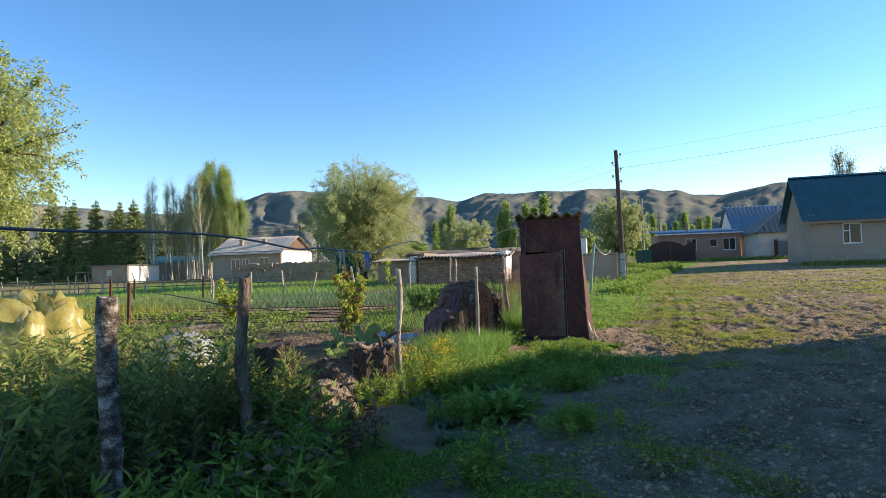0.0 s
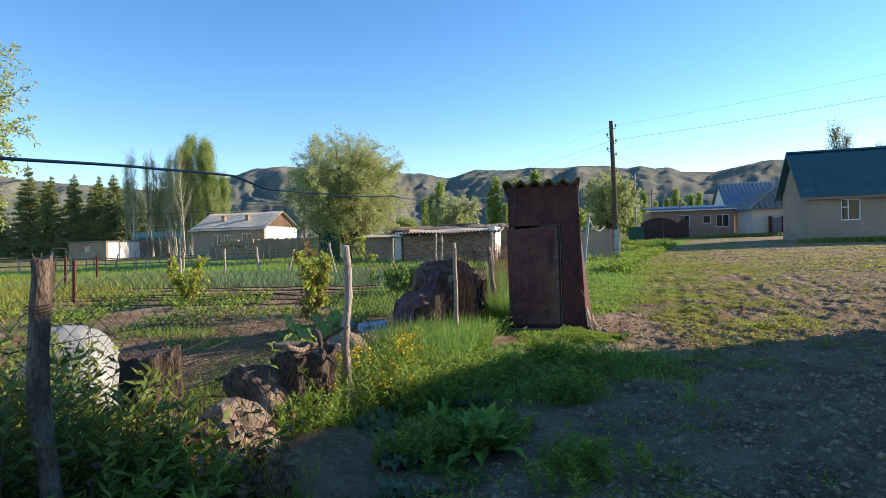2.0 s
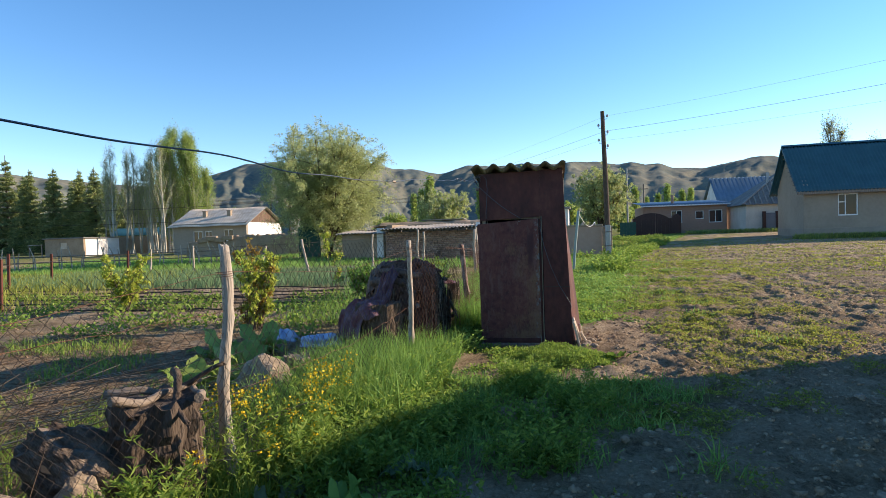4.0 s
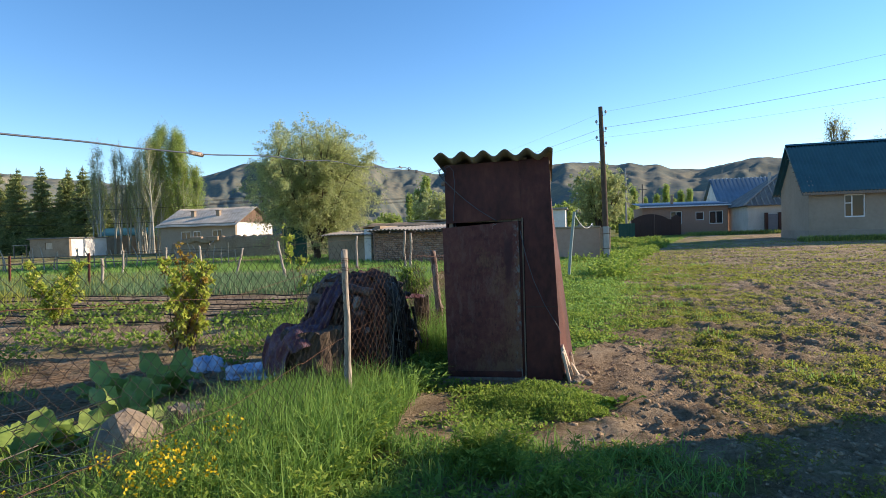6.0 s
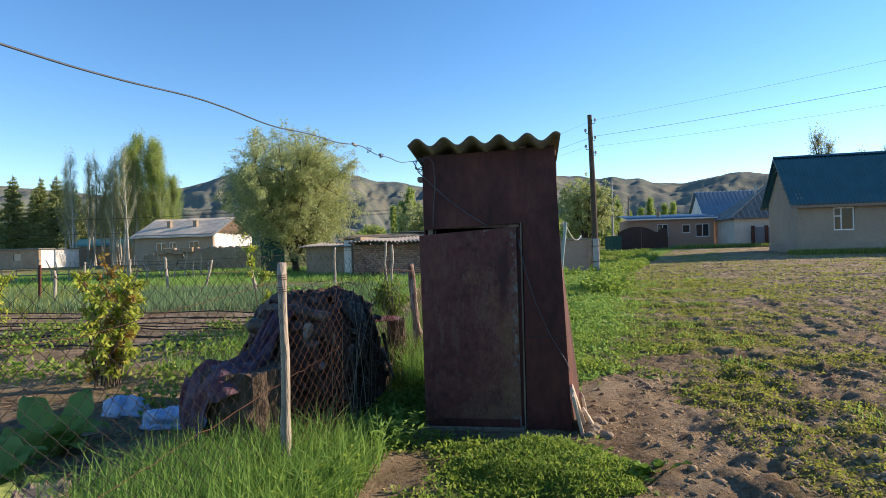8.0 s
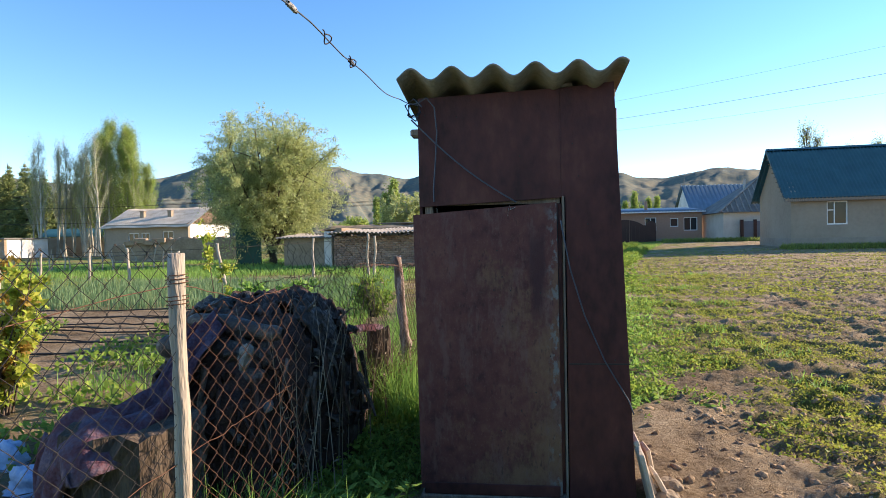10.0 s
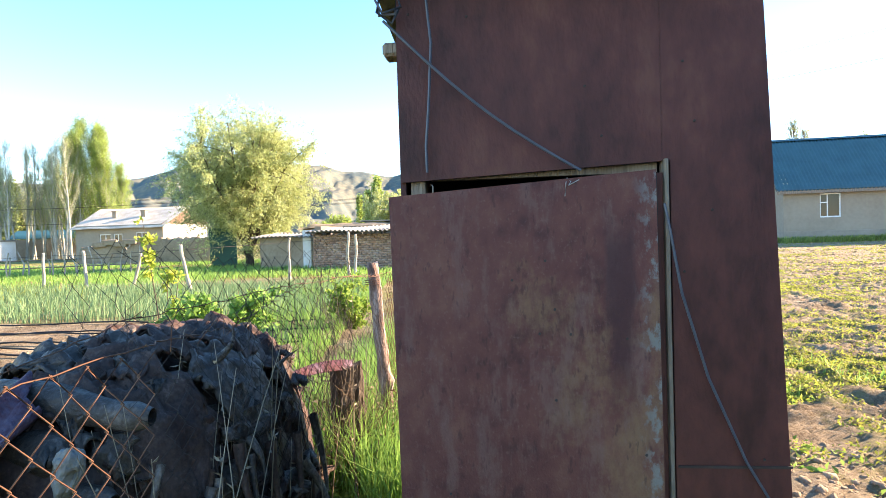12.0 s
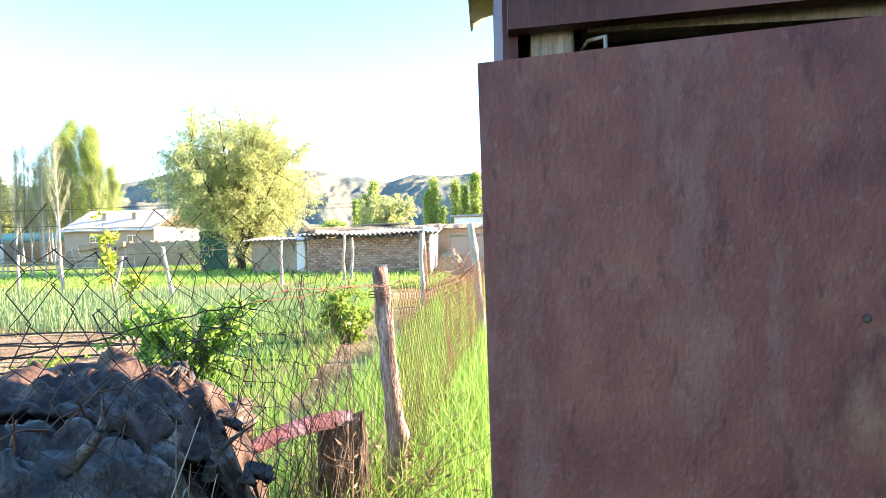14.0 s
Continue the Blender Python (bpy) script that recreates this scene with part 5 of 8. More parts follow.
# ---- the outhouse ----
def stained_door():
    """Rust-brown paint with tan scuffs low down, one long dark run and pale flakes along the lock edge."""
    m = mat("scuffed_rust_paint", [(0.060, 0.019, 0.018), (0.102, 0.032, 0.028), (0.125, 0.042, 0.034), (0.155, 0.062, 0.046)], 1.7, 12, 0.62, 0.0, 0.25, 140, (1.3, 1, 0.9), fine=0.5, spec=0.28, span=(0.35, 0.65))
    n, l = m.node_tree.nodes, m.node_tree.links
    b = n["Principled BSDF"]
    colour = b.inputs["Base Color"].links[0].from_socket
    tc, xyz = n.new("ShaderNodeTexCoord"), n.new("ShaderNodeSeparateXYZ")
    l.new(tc.outputs["Object"], xyz.inputs[0])

    def fac(scale, detail, stretch=(1, 1, 1)):
        mp, t = n.new("ShaderNodeMapping"), n.new("ShaderNodeTexNoise")
        mp.inputs["Scale"].default_value = stretch
        t.inputs["Scale"].default_value, t.inputs["Detail"].default_value, t.inputs["Roughness"].default_value = scale, detail, 0.62
        l.new(tc.outputs["Object"], mp.inputs[0])
        l.new(mp.outputs[0], t.inputs["Vector"])
        return t.outputs[0]

    def calc(op, a, c, d=None):
        q = n.new("ShaderNodeMath")
        q.operation = op
        for i, v in enumerate((a, c, d)):
            if v is None:
                continue
            if isinstance(v, (int, float)):
                q.inputs[i].default_value = v
            else:
                l.new(v, q.inputs[i])
        return q.outputs[0]

    def step(v, lo, hi, top=1.0):
        q = n.new("ShaderNodeMapRange")
        q.interpolation_type = "SMOOTHSTEP"
        q.inputs["From Min"].default_value, q.inputs["From Max"].default_value, q.inputs["To Max"].default_value = lo, hi, top
        l.new(v, q.inputs["Value"])
        return q.outputs[0]

    def over(under, tint, mask):
        q = n.new("ShaderNodeMix")
        q.data_type = "RGBA"
        l.new(mask, q.inputs["Factor"])
        l.new(under, q.inputs["A"])
        q.inputs["B"].default_value = (*tint, 1)
        return q.outputs["Result"]
    x, z = xyz.outputs["X"], xyz.outputs["Z"]
    wide, grain, drip = fac(3.2, 9), fac(45, 6, (1, 1, 0.5)), fac(7, 8, (2.2, 1, 0.45))
    # tan wear, strongest low down and towards the lock side
    worn = calc("MULTIPLY_ADD", x, 0.34, calc("MULTIPLY_ADD", z, -0.17, calc("MULTIPLY_ADD", grain, 0.35, wide)))
    colour = over(colour, (0.20, 0.115, 0.062), step(worn, 0.93, 1.17, 0.75))
    # dull grey bloom in vertical drips
    colour = over(colour, (0.15, 0.082, 0.072), step(calc("MULTIPLY_ADD", grain, 0.4, drip), 0.68, 0.86, 0.55))
    # fine pitting and rubbed specks
    colour = over(colour, (0.19, 0.105, 0.095), step(fac(95, 6, (1, 1, 0.7)), 0.54, 0.70, 0.32))
    colour = over(colour, (0.045, 0.016, 0.016), step(fac(38, 8, (1.4, 1, 0.5)), 0.57, 0.70, 0.6))
    # the dark run
    off = calc("ABSOLUTE", calc("SUBTRACT", calc("MULTIPLY_ADD", drip, 0.11, x), 1.378), 0.0)
    run = calc("MULTIPLY", step(off, 0.055, 0.018, 0.8), calc("MULTIPLY", step(calc("MULTIPLY_ADD", wide, 0.30, z), 1.02, 1.24), step(calc("MULTIPLY_ADD", wide, 0.2, z), 1.58, 1.42)))
    colour = over(colour, (0.050, 0.018, 0.020), run)
    # flakes along the edge
    flake = calc("MULTIPLY", step(x, 1.35, 1.42), step(fac(26, 7, (1, 1, 0.6)), 0.50, 0.60, 0.8))
    colour = over(colour, (0.17, 0.185, 0.18), flake)
    l.new(colour, b.inputs["Base Color"])
    return m


M["door_rust"] = stained_door()


def outhouse():
    o = thing("outhouse", "rust-brown sheet steel outhouse with wavy slate roof", "outhouse", (0, 0, 0))
    y0, y1 = 9.565, 10.68
    right = lambda z: 1.815 - 0.04 * z
    # front sheets
    part("front_sheet", prism(bmesh.new(), [(0.705, 1.560), (1.452, 1.592), (1.452, 2.16), (0.705, 2.14)], 0.02, "y", y0 - 0.012), M["rust_paint"], o)
    bm = prism(bmesh.new(), [(1.475, 0.0), (right(0), 0.0), (right(2.18), 2.18), (1.453, 2.16), (1.453, 1.595), (1.475, 1.595)], 0.02, "y", y0 - 0.010)
    part("front_sheet", bm, M["rust_paint"], o)
    part("lap_seam", boxed(1.48, 1.79, y0 - 0.0145, y0 - 0.0105, 0.715, 0.722), M["wire_dark"], o)
    part("door_jamb", boxed(1.456, 1.468, y0 - 0.022, y0 + 0.03, 0.0, 1.598, bevel=0.002), M["wood_old"], o, "pale steel angle beside the door")
    part("door_stop", boxed(1.415, 1.4545, y0 - 0.008, y0 + 0.012, 0.03, 1.56), M["rust_paint"], o)
    part("lintel", boxed(0.79, 1.447, y0 + 0.022, y0 + 0.06, 1.565, 1.66), M["wood_old"], o)
    # sides, back, and a near-black sheet painting the shade inside
    for k in range(2):
        za, zb = (0.0, 1.08), (1.08, 2.12)
        a, b = (za, zb)[k]
        bm = bmesh.new()
        v = [bm.verts.new(p) for p in ((right(a), y0 + 0.011, a), (right(a) + 0.15 * (1 - a / 2.12), y1, a), (right(b) + 0.15 * (1 - b / 2.12), y1, b - 0.10 * k), (right(b), y0 + 0.011, b))]
        w = [bm.verts.new((p.co.x - 0.015, p.co.y, p.co.z)) for p in v]
        bm.faces.new(v), bm.faces.new(w[::-1])
        for i in range(4):
            bm.faces.new((v[i], w[i], w[(i + 1) % 4], v[(i + 1) % 4]))
        part("side_sheet", bm, M["rust_paint"], o)
    part("side_sheet", boxed(0.70, 0.716, y0 + 0.011, y1, 0, 2.02), M["rust_paint"], o)
    part("back_sheet", boxed(0.717, 1.72, y1 - 0.03, y1 - 0.012, 0, 2.0), M["rust_paint"], o)
    part("inside_shade", boxed(0.73, 1.70, y0 + 0.5, y0 + 0.52, 0, 2.0), M["dark"], o, "near-black sheet for the shade inside")
    for x, z in ((0.73, 2.0), (1.70, 2.05)):
        part("corner_post", boxed(x - 0.0, x + 0.045, y0 + 0.013, y0 + 0.06, 0, z, bevel=0.004), M["wood_old"], o)
    part("beam", boxed(0.655, 0.76, y0 + 0.02, y0 + 0.10, 1.945, 1.985, bevel=0.008), M["wood_old"], o, "sawn beam end poking out")
    part("beam", boxed(0.70, 1.74, y0 + 0.02, y0 + 0.07, 2.11, 2.15, bevel=0.004), M["wood_old"], o)
    # door: a heavy sheet standing proud and slightly askew
    d = part("door", prism(bmesh.new(), [(0.690, 0.055), (1.435, 0.035), (1.425, 1.566), (0.674, 1.516)], 0.016, "y", y0 - 0.050), M["door_rust"], o, "scuffed rust-brown door ajar at the top")
    part("door_frame", boxed(1.40, 1.432, y0 - 0.034, y0 - 0.012, 0.06, 1.55), M["wire_dark"], d)
    part("door_frame", boxed(0.70, 0.73, y0 - 0.034, y0 - 0.012, 0.06, 1.50), M["wood_old"], d)
    part("kick_board", boxed(0.71, 1.42, y0 - 0.062, y0 - 0.0515, 0.03, 0.09, bevel=0.003), M["rust_paint"], d)
    part("sill", boxed(0.69, 1.46, y0 - 0.07, y0 + 0.02, -0.03, 0.028, bevel=0.006), M["wood_old"], o, "weathered wooden sill")
    part("latch_wire", fast_mesh("latch_wire", *tubes(np.array([[1.175, y0 - 0.055, 1.50], [1.178, y0 - 0.058, 1.535], [1.185, y0 - 0.03, 1.555], [1.192, y0 - 0.055, 1.54], [1.185, y0 - 0.058, 1.53], [1.215, y0 - 0.055, 1.545]]), 0.0014, 5)), M["concrete"], o)
    part("hinge_loop", fast_mesh("hinge_loop", *tubes(np.array([[0.80, y0 - 0.02, 1.50], [0.80, y0 - 0.02, 1.545], [0.79, y0 + 0.02, 1.555], [0.785, y0 + 0.04, 1.55]]), 0.0022, 6)), M["wood_old"], o)
    rng = np.random.default_rng(3)
    for k in range(26):
        x, z = rng.uniform(0.74, 1.76), rng.uniform(0.2, 2.1)
        on_door = x < 1.40 and z < 1.48
        y = y0 - 0.0515 if on_door else y0 - 0.0125
        if not on_door and x < 1.5 and z < 1.62:
            continue
        part("rivet", lump(rng, 0.0045, 0.003, 0.0045, 1, 0.1, flat=1), M["wire_dark"], d if on_door else o, at=pose(x, y, z))
    # roof: one wavy sheet tipping back
    roof = corrugated(0.63, 1.77, 9.36, 2.217, 10.78, 2.03, 0.2065, 0.031, 0.009, 14, 6, 0.004, 5, 0.35)
    part("roof", roof, M["slate"], o, "wavy asbestos slate sheet with lichen")
    part("shim", boxed(1.44, 1.52, y0 - 0.015, y0 + 0.02, 2.165, 2.185, bevel=0.004), M["wood_old"], o)
    # cables tied to the corner
    t = np.linspace(0, 1, 14)
    knot = np.stack([0.69 + 0.045 * np.cos(t * 19) * (1 - 0.3 * t), 9.507 - 0.02 * np.sin(t * 11), 2.085 + 0.045 * np.sin(t * 19) - 0.03 * t], -1)
    part("knot", fast_mesh("knot", *tubes(knot, 0.0045, 6), True), M["cable"], o, "knotted grey cable")
    drop = np.array([[0.705, 9.502, 2.10], [0.76, 9.502, 2.13], [0.80, 9.507, 2.08], [0.81, 9.517, 1.95], [0.797, 9.527, 1.78], [0.785, 9.532, 1.66], [0.786, 9.532, 1.585]])
    part("cable_end", fast_mesh("cable_end", *tubes(drop, 0.0042, 6), True), M["cable"], o)
    s = np.linspace(0, 1, 10)
    diag = np.stack([0.675 + 0.545 * s, 9.512 - 0.005 * s, 2.02 - 0.45 * s - 0.035 * np.sin(s * np.pi)], -1)
    part("cable", fast_mesh("cable", *tubes(diag, 0.0045, 6), True), M["cable"], o, "grey-blue cable tied across the front")
    side = np.array([[1.445, 9.512, 1.47], [1.452, 9.502, 1.42], [1.49, 9.522, 1.22], [1.56, 9.532, 0.98], [1.66, 9.537, 0.74], [1.78, 9.540, 0.53], [1.805, 9.547, 0.46]])
    part("cable", fast_mesh("cable", *tubes(side, 0.004, 6), True), M["cable"], o)
    # split planks and rubble at the foot
    for k, (x, y, h, w, ry) in enumerate(((1.885, 9.50, 0.30, 0.075, -13), (1.92, 9.62, 0.34, 0.07, -18), (1.95, 9.78, 0.22, 0.075, -12), (1.99, 9.60, 0.17, 0.06, -30))):
        pl = boxed(-0.014, 0.014, -w, w, 0, h, bevel=0.005)
        for v in pl.verts:
            v.co += Vector((noise.noise(v.co * 9) * 0.008, noise.noise(v.co * 7 + Vector((k, 0, 0))) * 0.02, noise.noise(v.co * 14) * 0.02))
        solo("plank", pl, M["planks_pale"], "pale split plank leaning at the outhouse foot", "plank", "planks at the outhouse", at=pose(x, y, 0.0, 0, ry, 0))
    return o


outhouse()


# ---- clothesline ----
def clothesline():
    ys = np.array([-4.2, -2, 0, 0.5, 0.62, 0.8, 1.05, 1.25, 1.6, 1.82, 1.95, 2.2, 2.42, 2.65, 3.24, 4.0, 5.08, 5.31, 5.52, 5.9, 6.1, 6.52, 6.95, 7.28, 7.95, 8.2, 8.9, 9.3, 9.44])
    zs = np.array([1.62, 1.56, 1.53, 1.51, 1.517, 1.508, 1.508, 1.54, 1.55, 1.565, 1.552, 1.558, 1.575, 1.594, 1.612, 1.638, 1.680, 1.709, 1.735, 1.772, 1.788, 1.814, 1.850, 1.886, 1.945, 1.95, 2.015, 2.06, 2.085])
    y = np.linspace(-4.2, 9.44, 300)
    z = np.interp(y, ys, zs) + 0.004 * np.sin(y * 9) + 0.006 * np.sin(y * 4.1)
    x = np.interp(y, [-4.2, 0.98, 2.2, 9.44], [1.02, 0.885, 0.79, 0.675]) + 0.004 * np.sin(y * 7)
    c = thing("clothesline", "thin grey-blue wire clothesline tied to the outhouse corner", "clothesline")
    part("wire", fast_mesh("wire", *tubes(np.stack([x, y, z], -1), 0.0021, 6), True), M["cable"], c)
    rng = np.random.default_rng(5)
    for y0, mt, n in ((5.34, "planks_pale", 7), (7.80, "concrete", 7), (8.3, "cable", 5)):
        t = np.linspace(0, 1, n * 5)
        cx, cz = np.interp(y0, y, x), np.interp(y0, y, z)
        P = np.stack([cx + 0.0048 * np.cos(t * n * 6.28), y0 - 0.028 + 0.056 * t, cz + 0.0048 * np.sin(t * n * 6.28)], -1)
        part("splice", fast_mesh("splice", *tubes(P, 0.003, 5), True), M[mt], c, "bound splice in the wire")
    for y0 in (8.3, 8.05):
        cx, cz = np.interp(y0, y, x), np.interp(y0, y, z)
        t = np.linspace(0, 1, 12)
        P = np.stack([cx + 0.008 * np.sin(t * 9), y0 + 0.035 * np.sin(t * 5), cz + 0.012 * np.sin(t * 6.28 + 1)], -1)
        part("wire_end", fast_mesh("wire_end", *tubes(P, 0.002, 5), True), M["wire_dark"], c)
    part("end_post", fast_mesh("end_post", *tubes(np.array([[1.02, -4.25, -0.3], [1.02, -4.25, 1.8]]), 0.05, 8)), M["wood_old"], c)
    # pegs: two sprung jaws and a coil
    for y0, mt, lab in ((0.98, "peg", "blue plastic clothes peg on the wire"), (0.78, "film_white", "pale plastic clothes peg on the wire")):
        cx, cz = np.interp(y0, y, x), np.interp(y0, y, z)
        p = thing("clothes_peg", lab, "clothes peg", (cx, y0, cz), group="clothes pegs")
        for s in (-1, 1):
            bm = prism(bmesh.new(), [(s * 0.001, 0.006), (s * 0.006, 0.005), (s * 0.008, -0.014), (s * 0.006, -0.024), (s * 0.010, -0.050), (s * 0.006, -0.052), (s * 0.002, -0.024), (s * 0.001, -0.008)], 0.010, "y", -0.005)
            bmesh.ops.bevel(bm, geom=bm.edges[:], offset=0.001, segments=1, affect="EDGES")
            part("jaw", bm, M[mt], p, at=pose(0, 0, 0, 0, 0, 25))
        t = np.linspace(0, 1, 20)
        part("spring", fast_mesh("spring", *tubes(np.stack([0.004 * np.cos(t * 25), -0.007 + 0.014 * t, -0.02 + 0.004 * np.sin(t * 25)], -1), 0.001, 4)), M["concrete"], p)


clothesline()


# ---- fence ----
def crooked_post(seed, h, r, lean=(0, 0), wobble=0.012, knots=5, top=0.85):
    """A crooked pole with knots and a ragged sawn top."""
    rng = np.random.default_rng(seed)
    k, sides = 22, 10
    t = np.linspace(0, 1, k)
    ang = np.arange(sides) * 2 * np.pi / sides
    cx = lean[0] * t + wobble * (np.sin(t * 5 + seed) + 0.5 * np.sin(t * 11 + seed * 2))
    cy = lean[1] * t + wobble * np.sin(t * 6 + seed * 3)
    rad = r * (1.08 - (1.08 - top) * t)[:, None] * (1 + 0.07 * rng.normal(size=(k, sides)) + 0.06 * np.cos(ang * 2 + t[:, None] * 4))
    for _ in range(knots):
        kt, ka = rng.uniform(0.1, 0.95), rng.uniform(0, 6.28)
        rad = rad + r * 0.35 * np.exp(-((t[:, None] - kt) / 0.025) ** 2) * np.maximum(0, np.cos(ang - ka)) ** 3
    V = np.stack([cx[:, None] + rad * np.cos(ang), cy[:, None] + rad * np.sin(ang), (-0.15 + (h + 0.15) * t)[:, None] + (0.001 if seed == 4 else 0.008) * (t[:, None] > 0.99) * rng.normal(size=sides)], -1)
    V = np.concatenate([V.reshape(-1, 3), [[cx[-1], cy[-1], h - 0.005]]])
    i = np.arange(k - 1)[:, None] * sides
    s = np.arange(sides)
    F = np.stack([i + s, i + (s + 1) % sides, i + sides + (s + 1) % sides, i + sides + s], -1).reshape(-1, 4)
    b = (k - 1) * sides
    cap = np.stack([b + s, b + (s + 1) % sides, 0 * s + k * sides, 0 * s + k * sides], -1)
    me = bpy.data.meshes.new("post")
    me.from_pydata(V.tolist(), [], F.tolist() + cap[:, :3].tolist() + [list(range(sides))[::-1]])
    me.polygons.foreach_set("use_smooth", np.array([len(p.vertices) == 4 for p in me.polygons]))
    return me


def chain_link(rng, a, b, z0, z1, pitch, r, warp=0.0, top_sag=0.0, seed=1, keep=1.0):
    """Zigzag wires hooked together between two posts; warp crumples the sheet."""
    a, b = np.array(a), np.array(b)
    L = np.linalg.norm(b - a)
    pitch = pitch * 0.52
    n, k = int(L / pitch), int((z1 - z0) / (pitch * 1.1))
    i, j = np.arange(n + 1)[:, None], np.arange(k + 1)[None]
    u = (i + 0.52 * np.where((j + i) % 2 == 0, -1, 1)) * pitch
    zz = z0 + (z1 - z0) * (j / k) + 0 * i
    t = u / L
    zz = zz - top_sag * np.sin(np.clip(t, 0, 1) * np.pi) * (zz - z0) / (z1 - z0)
    d = (b - a) / L
    nrm = np.array([-d[1], d[0]])
    off = 0.003 * np.where((j + i) % 2 == 0, 1, -1) + 0.02 * fbm(u * 2, zz * 2, seed)
    if warp:
        off = off + warp * fbm(u * 3.1, zz * 2.7, seed + 1) * smooth(z0, z0 + 0.5, zz)
        u = u + warp * 0.7 * fbm(u * 4, zz * 3, seed + 2)
        zz = zz + warp * 0.8 * fbm(u * 3, zz * 4, seed + 3) * smooth(z0, z0 + 0.4, zz)
    P = np.stack([a[0] + d[0] * u + nrm[0] * off, a[1] + d[1] * u + nrm[1] * off, zz], -1)
    if keep < 1:
        P = P[rng.random(len(P)) < keep]
    return tubes(P, r, 3)


def strand(rng, pts, r=0.0022, barbs=0.0, n=60):
    pts = np.array(pts, dtype=float)
    s = np.linspace(0, len(pts) - 1, n)
    P = np.stack([np.interp(s, np.arange(len(pts)), pts[:, i]) for i in range(3)], -1)
    P = P + rng.normal(size=P.shape) * 0.004
    out = [tubes(P, r, 4)]
    if barbs:
        for p in P[::max(1, int(n / barbs))]:
            d = rng.normal(size=(2, 3)) * 0.016
            out.append(tubes(np.array([p - d[0], p, p + d[0]]), 0.0013, 3))
            out.append(tubes(np.array([p - d[1], p, p + d[1]]), 0.0013, 3))
    return join(out)


def garden_fence():
    rng = np.random.default_rng(7)
    f = thing("garden_fence", "garden fence of crooked poles and rusty chain-link", "fence")
    P1, A, B, C = (-0.79, 1.80), (-0.655, 2.79), (-0.37, 5.50), (0.08, 8.30)
    D, E, G = (0.235, 11.62), (0.53, 16.1), (-0.75, 20.5)
    for seed, p, h, r, lean, mt, lab in ((1, P1, 1.35, 0.056, (-0.02, 0.0), "bark_grey", "thick grey-barked crooked post"), (2, A, 1.41, 0.044, (0.0, 0.02), "bark_brown", "grey-brown crooked post"), (3, B, 1.40, 0.036, (-0.01, 0.0), "post_pale", "pale barkless post"),
                                          (4, C, 1.36, 0.029, (0.0, 0.0), "post_pale", "smooth pale pole"), (5, D, 1.23, 0.046, (-0.10, 0.05), "bark_pink", "twisted pinkish pole"), (6, E, 1.55, 0.055, (-0.10, 0.0), "post_pale", "leaning pale pole"), (8, G, 1.5, 0.05, (-0.02, 0), "post_pale", "pale pole")):
        part("post", crooked_post(seed, h, r, lean, 0.004 if seed == 4 else 0.016), M[mt], f, lab, at=pose(*p, 0))
    mesh = [chain_link(rng, P1, A, 0.12, 1.26, 0.075, 0.0016, 0.03, 0.05, 1), chain_link(rng, A, B, 0.10, 1.34, 0.075, 0.0016, 0.05, 0.06, 2), chain_link(rng, B, C, 0.06, 1.40, 0.075, 0.0017, 0.03, 0.03, 3)]
    tagged(part("chain_link", fast_mesh("chain_link", *join(mesh)), M["wire_dark"], f, "sagging chain-link mesh"), kind="stuff")
    tagged(part("chain_link", fast_mesh("chain_link", *chain_link(rng, C, (0.26, 8.98), 0.10, 1.17, 0.07, 0.0021, 0.03, 0.0, 4)), M["wire_rust"], f, "orange rusty chain-link end"), kind="stuff")
    torn = [chain_link(rng, (0.02, 9.35), (0.16, 10.75), 0.25, 1.42, 0.085, 0.0013, 0.16, 0.1, 5, 0.8), chain_link(rng, (-0.35, 9.5), (0.1, 10.4), 0.75, 1.45, 0.09, 0.0013, 0.2, 0.0, 6, 0.6), chain_link(rng, (0.1, 10.6), D, 0.12, 1.12, 0.07, 0.0013, 0.10, 0.15, 7), chain_link(rng, (0.12, 9.7), (0.16, 11.3), 0.55, 1.36, 0.08, 0.0013, 0.22, 0.1, 11, 0.7)]
    tagged(part("torn_mesh", fast_mesh("torn_mesh", *join(torn)), M["wire_dark"], f, "crumpled torn wire mesh"), kind="stuff")
    tagged(part("far_mesh", fast_mesh("far_mesh", *join([chain_link(rng, D, E, 0.05, 1.15, 0.07, 0.0018, 0.03, 0.1, 8), chain_link(rng, E, G, 0.05, 1.2, 0.08, 0.002, 0.03, 0.1, 9)])), M["wire_rust"], f, "rusty chicken wire"), kind="stuff")
    for pts, b in (([(*P1, 1.22), (-0.72, 2.3, 1.17), (*A, 1.24), (-0.5, 4.1, 1.13), (*B, 1.24), (-0.15, 7.0, 1.12), (*C, 1.26), (0.16, 8.65, 1.16), (0.26, 8.98, 1.2)], 0), ([(*B, 0.50), (-0.1, 6.9, 0.52), (*C, 0.66), (0.25, 8.95, 0.78)], 0),
                   ([(*P1, 1.02), (*A, 1.05), (*B, 1.0)], 24), ([(0.26, 8.98, 1.2), (0.1, 9.7, 1.12), (0.1, 10.5, 1.22), (*D, 1.14)], 14), ([(-0.5, 9.0, 0.98), (-0.2, 9.6, 1.16), (0.05, 10.3, 1.2), (*D, 1.16)], 12), ([(*D, 1.16), (0.4, 13.8, 1.1), (*E, 1.4), (*G, 1.4)], 14)):
        part("wire_strand", fast_mesh("wire_strand", *strand(rng, pts, 0.0017, b)), M["wire_rust"], f, "rusty wire strand")
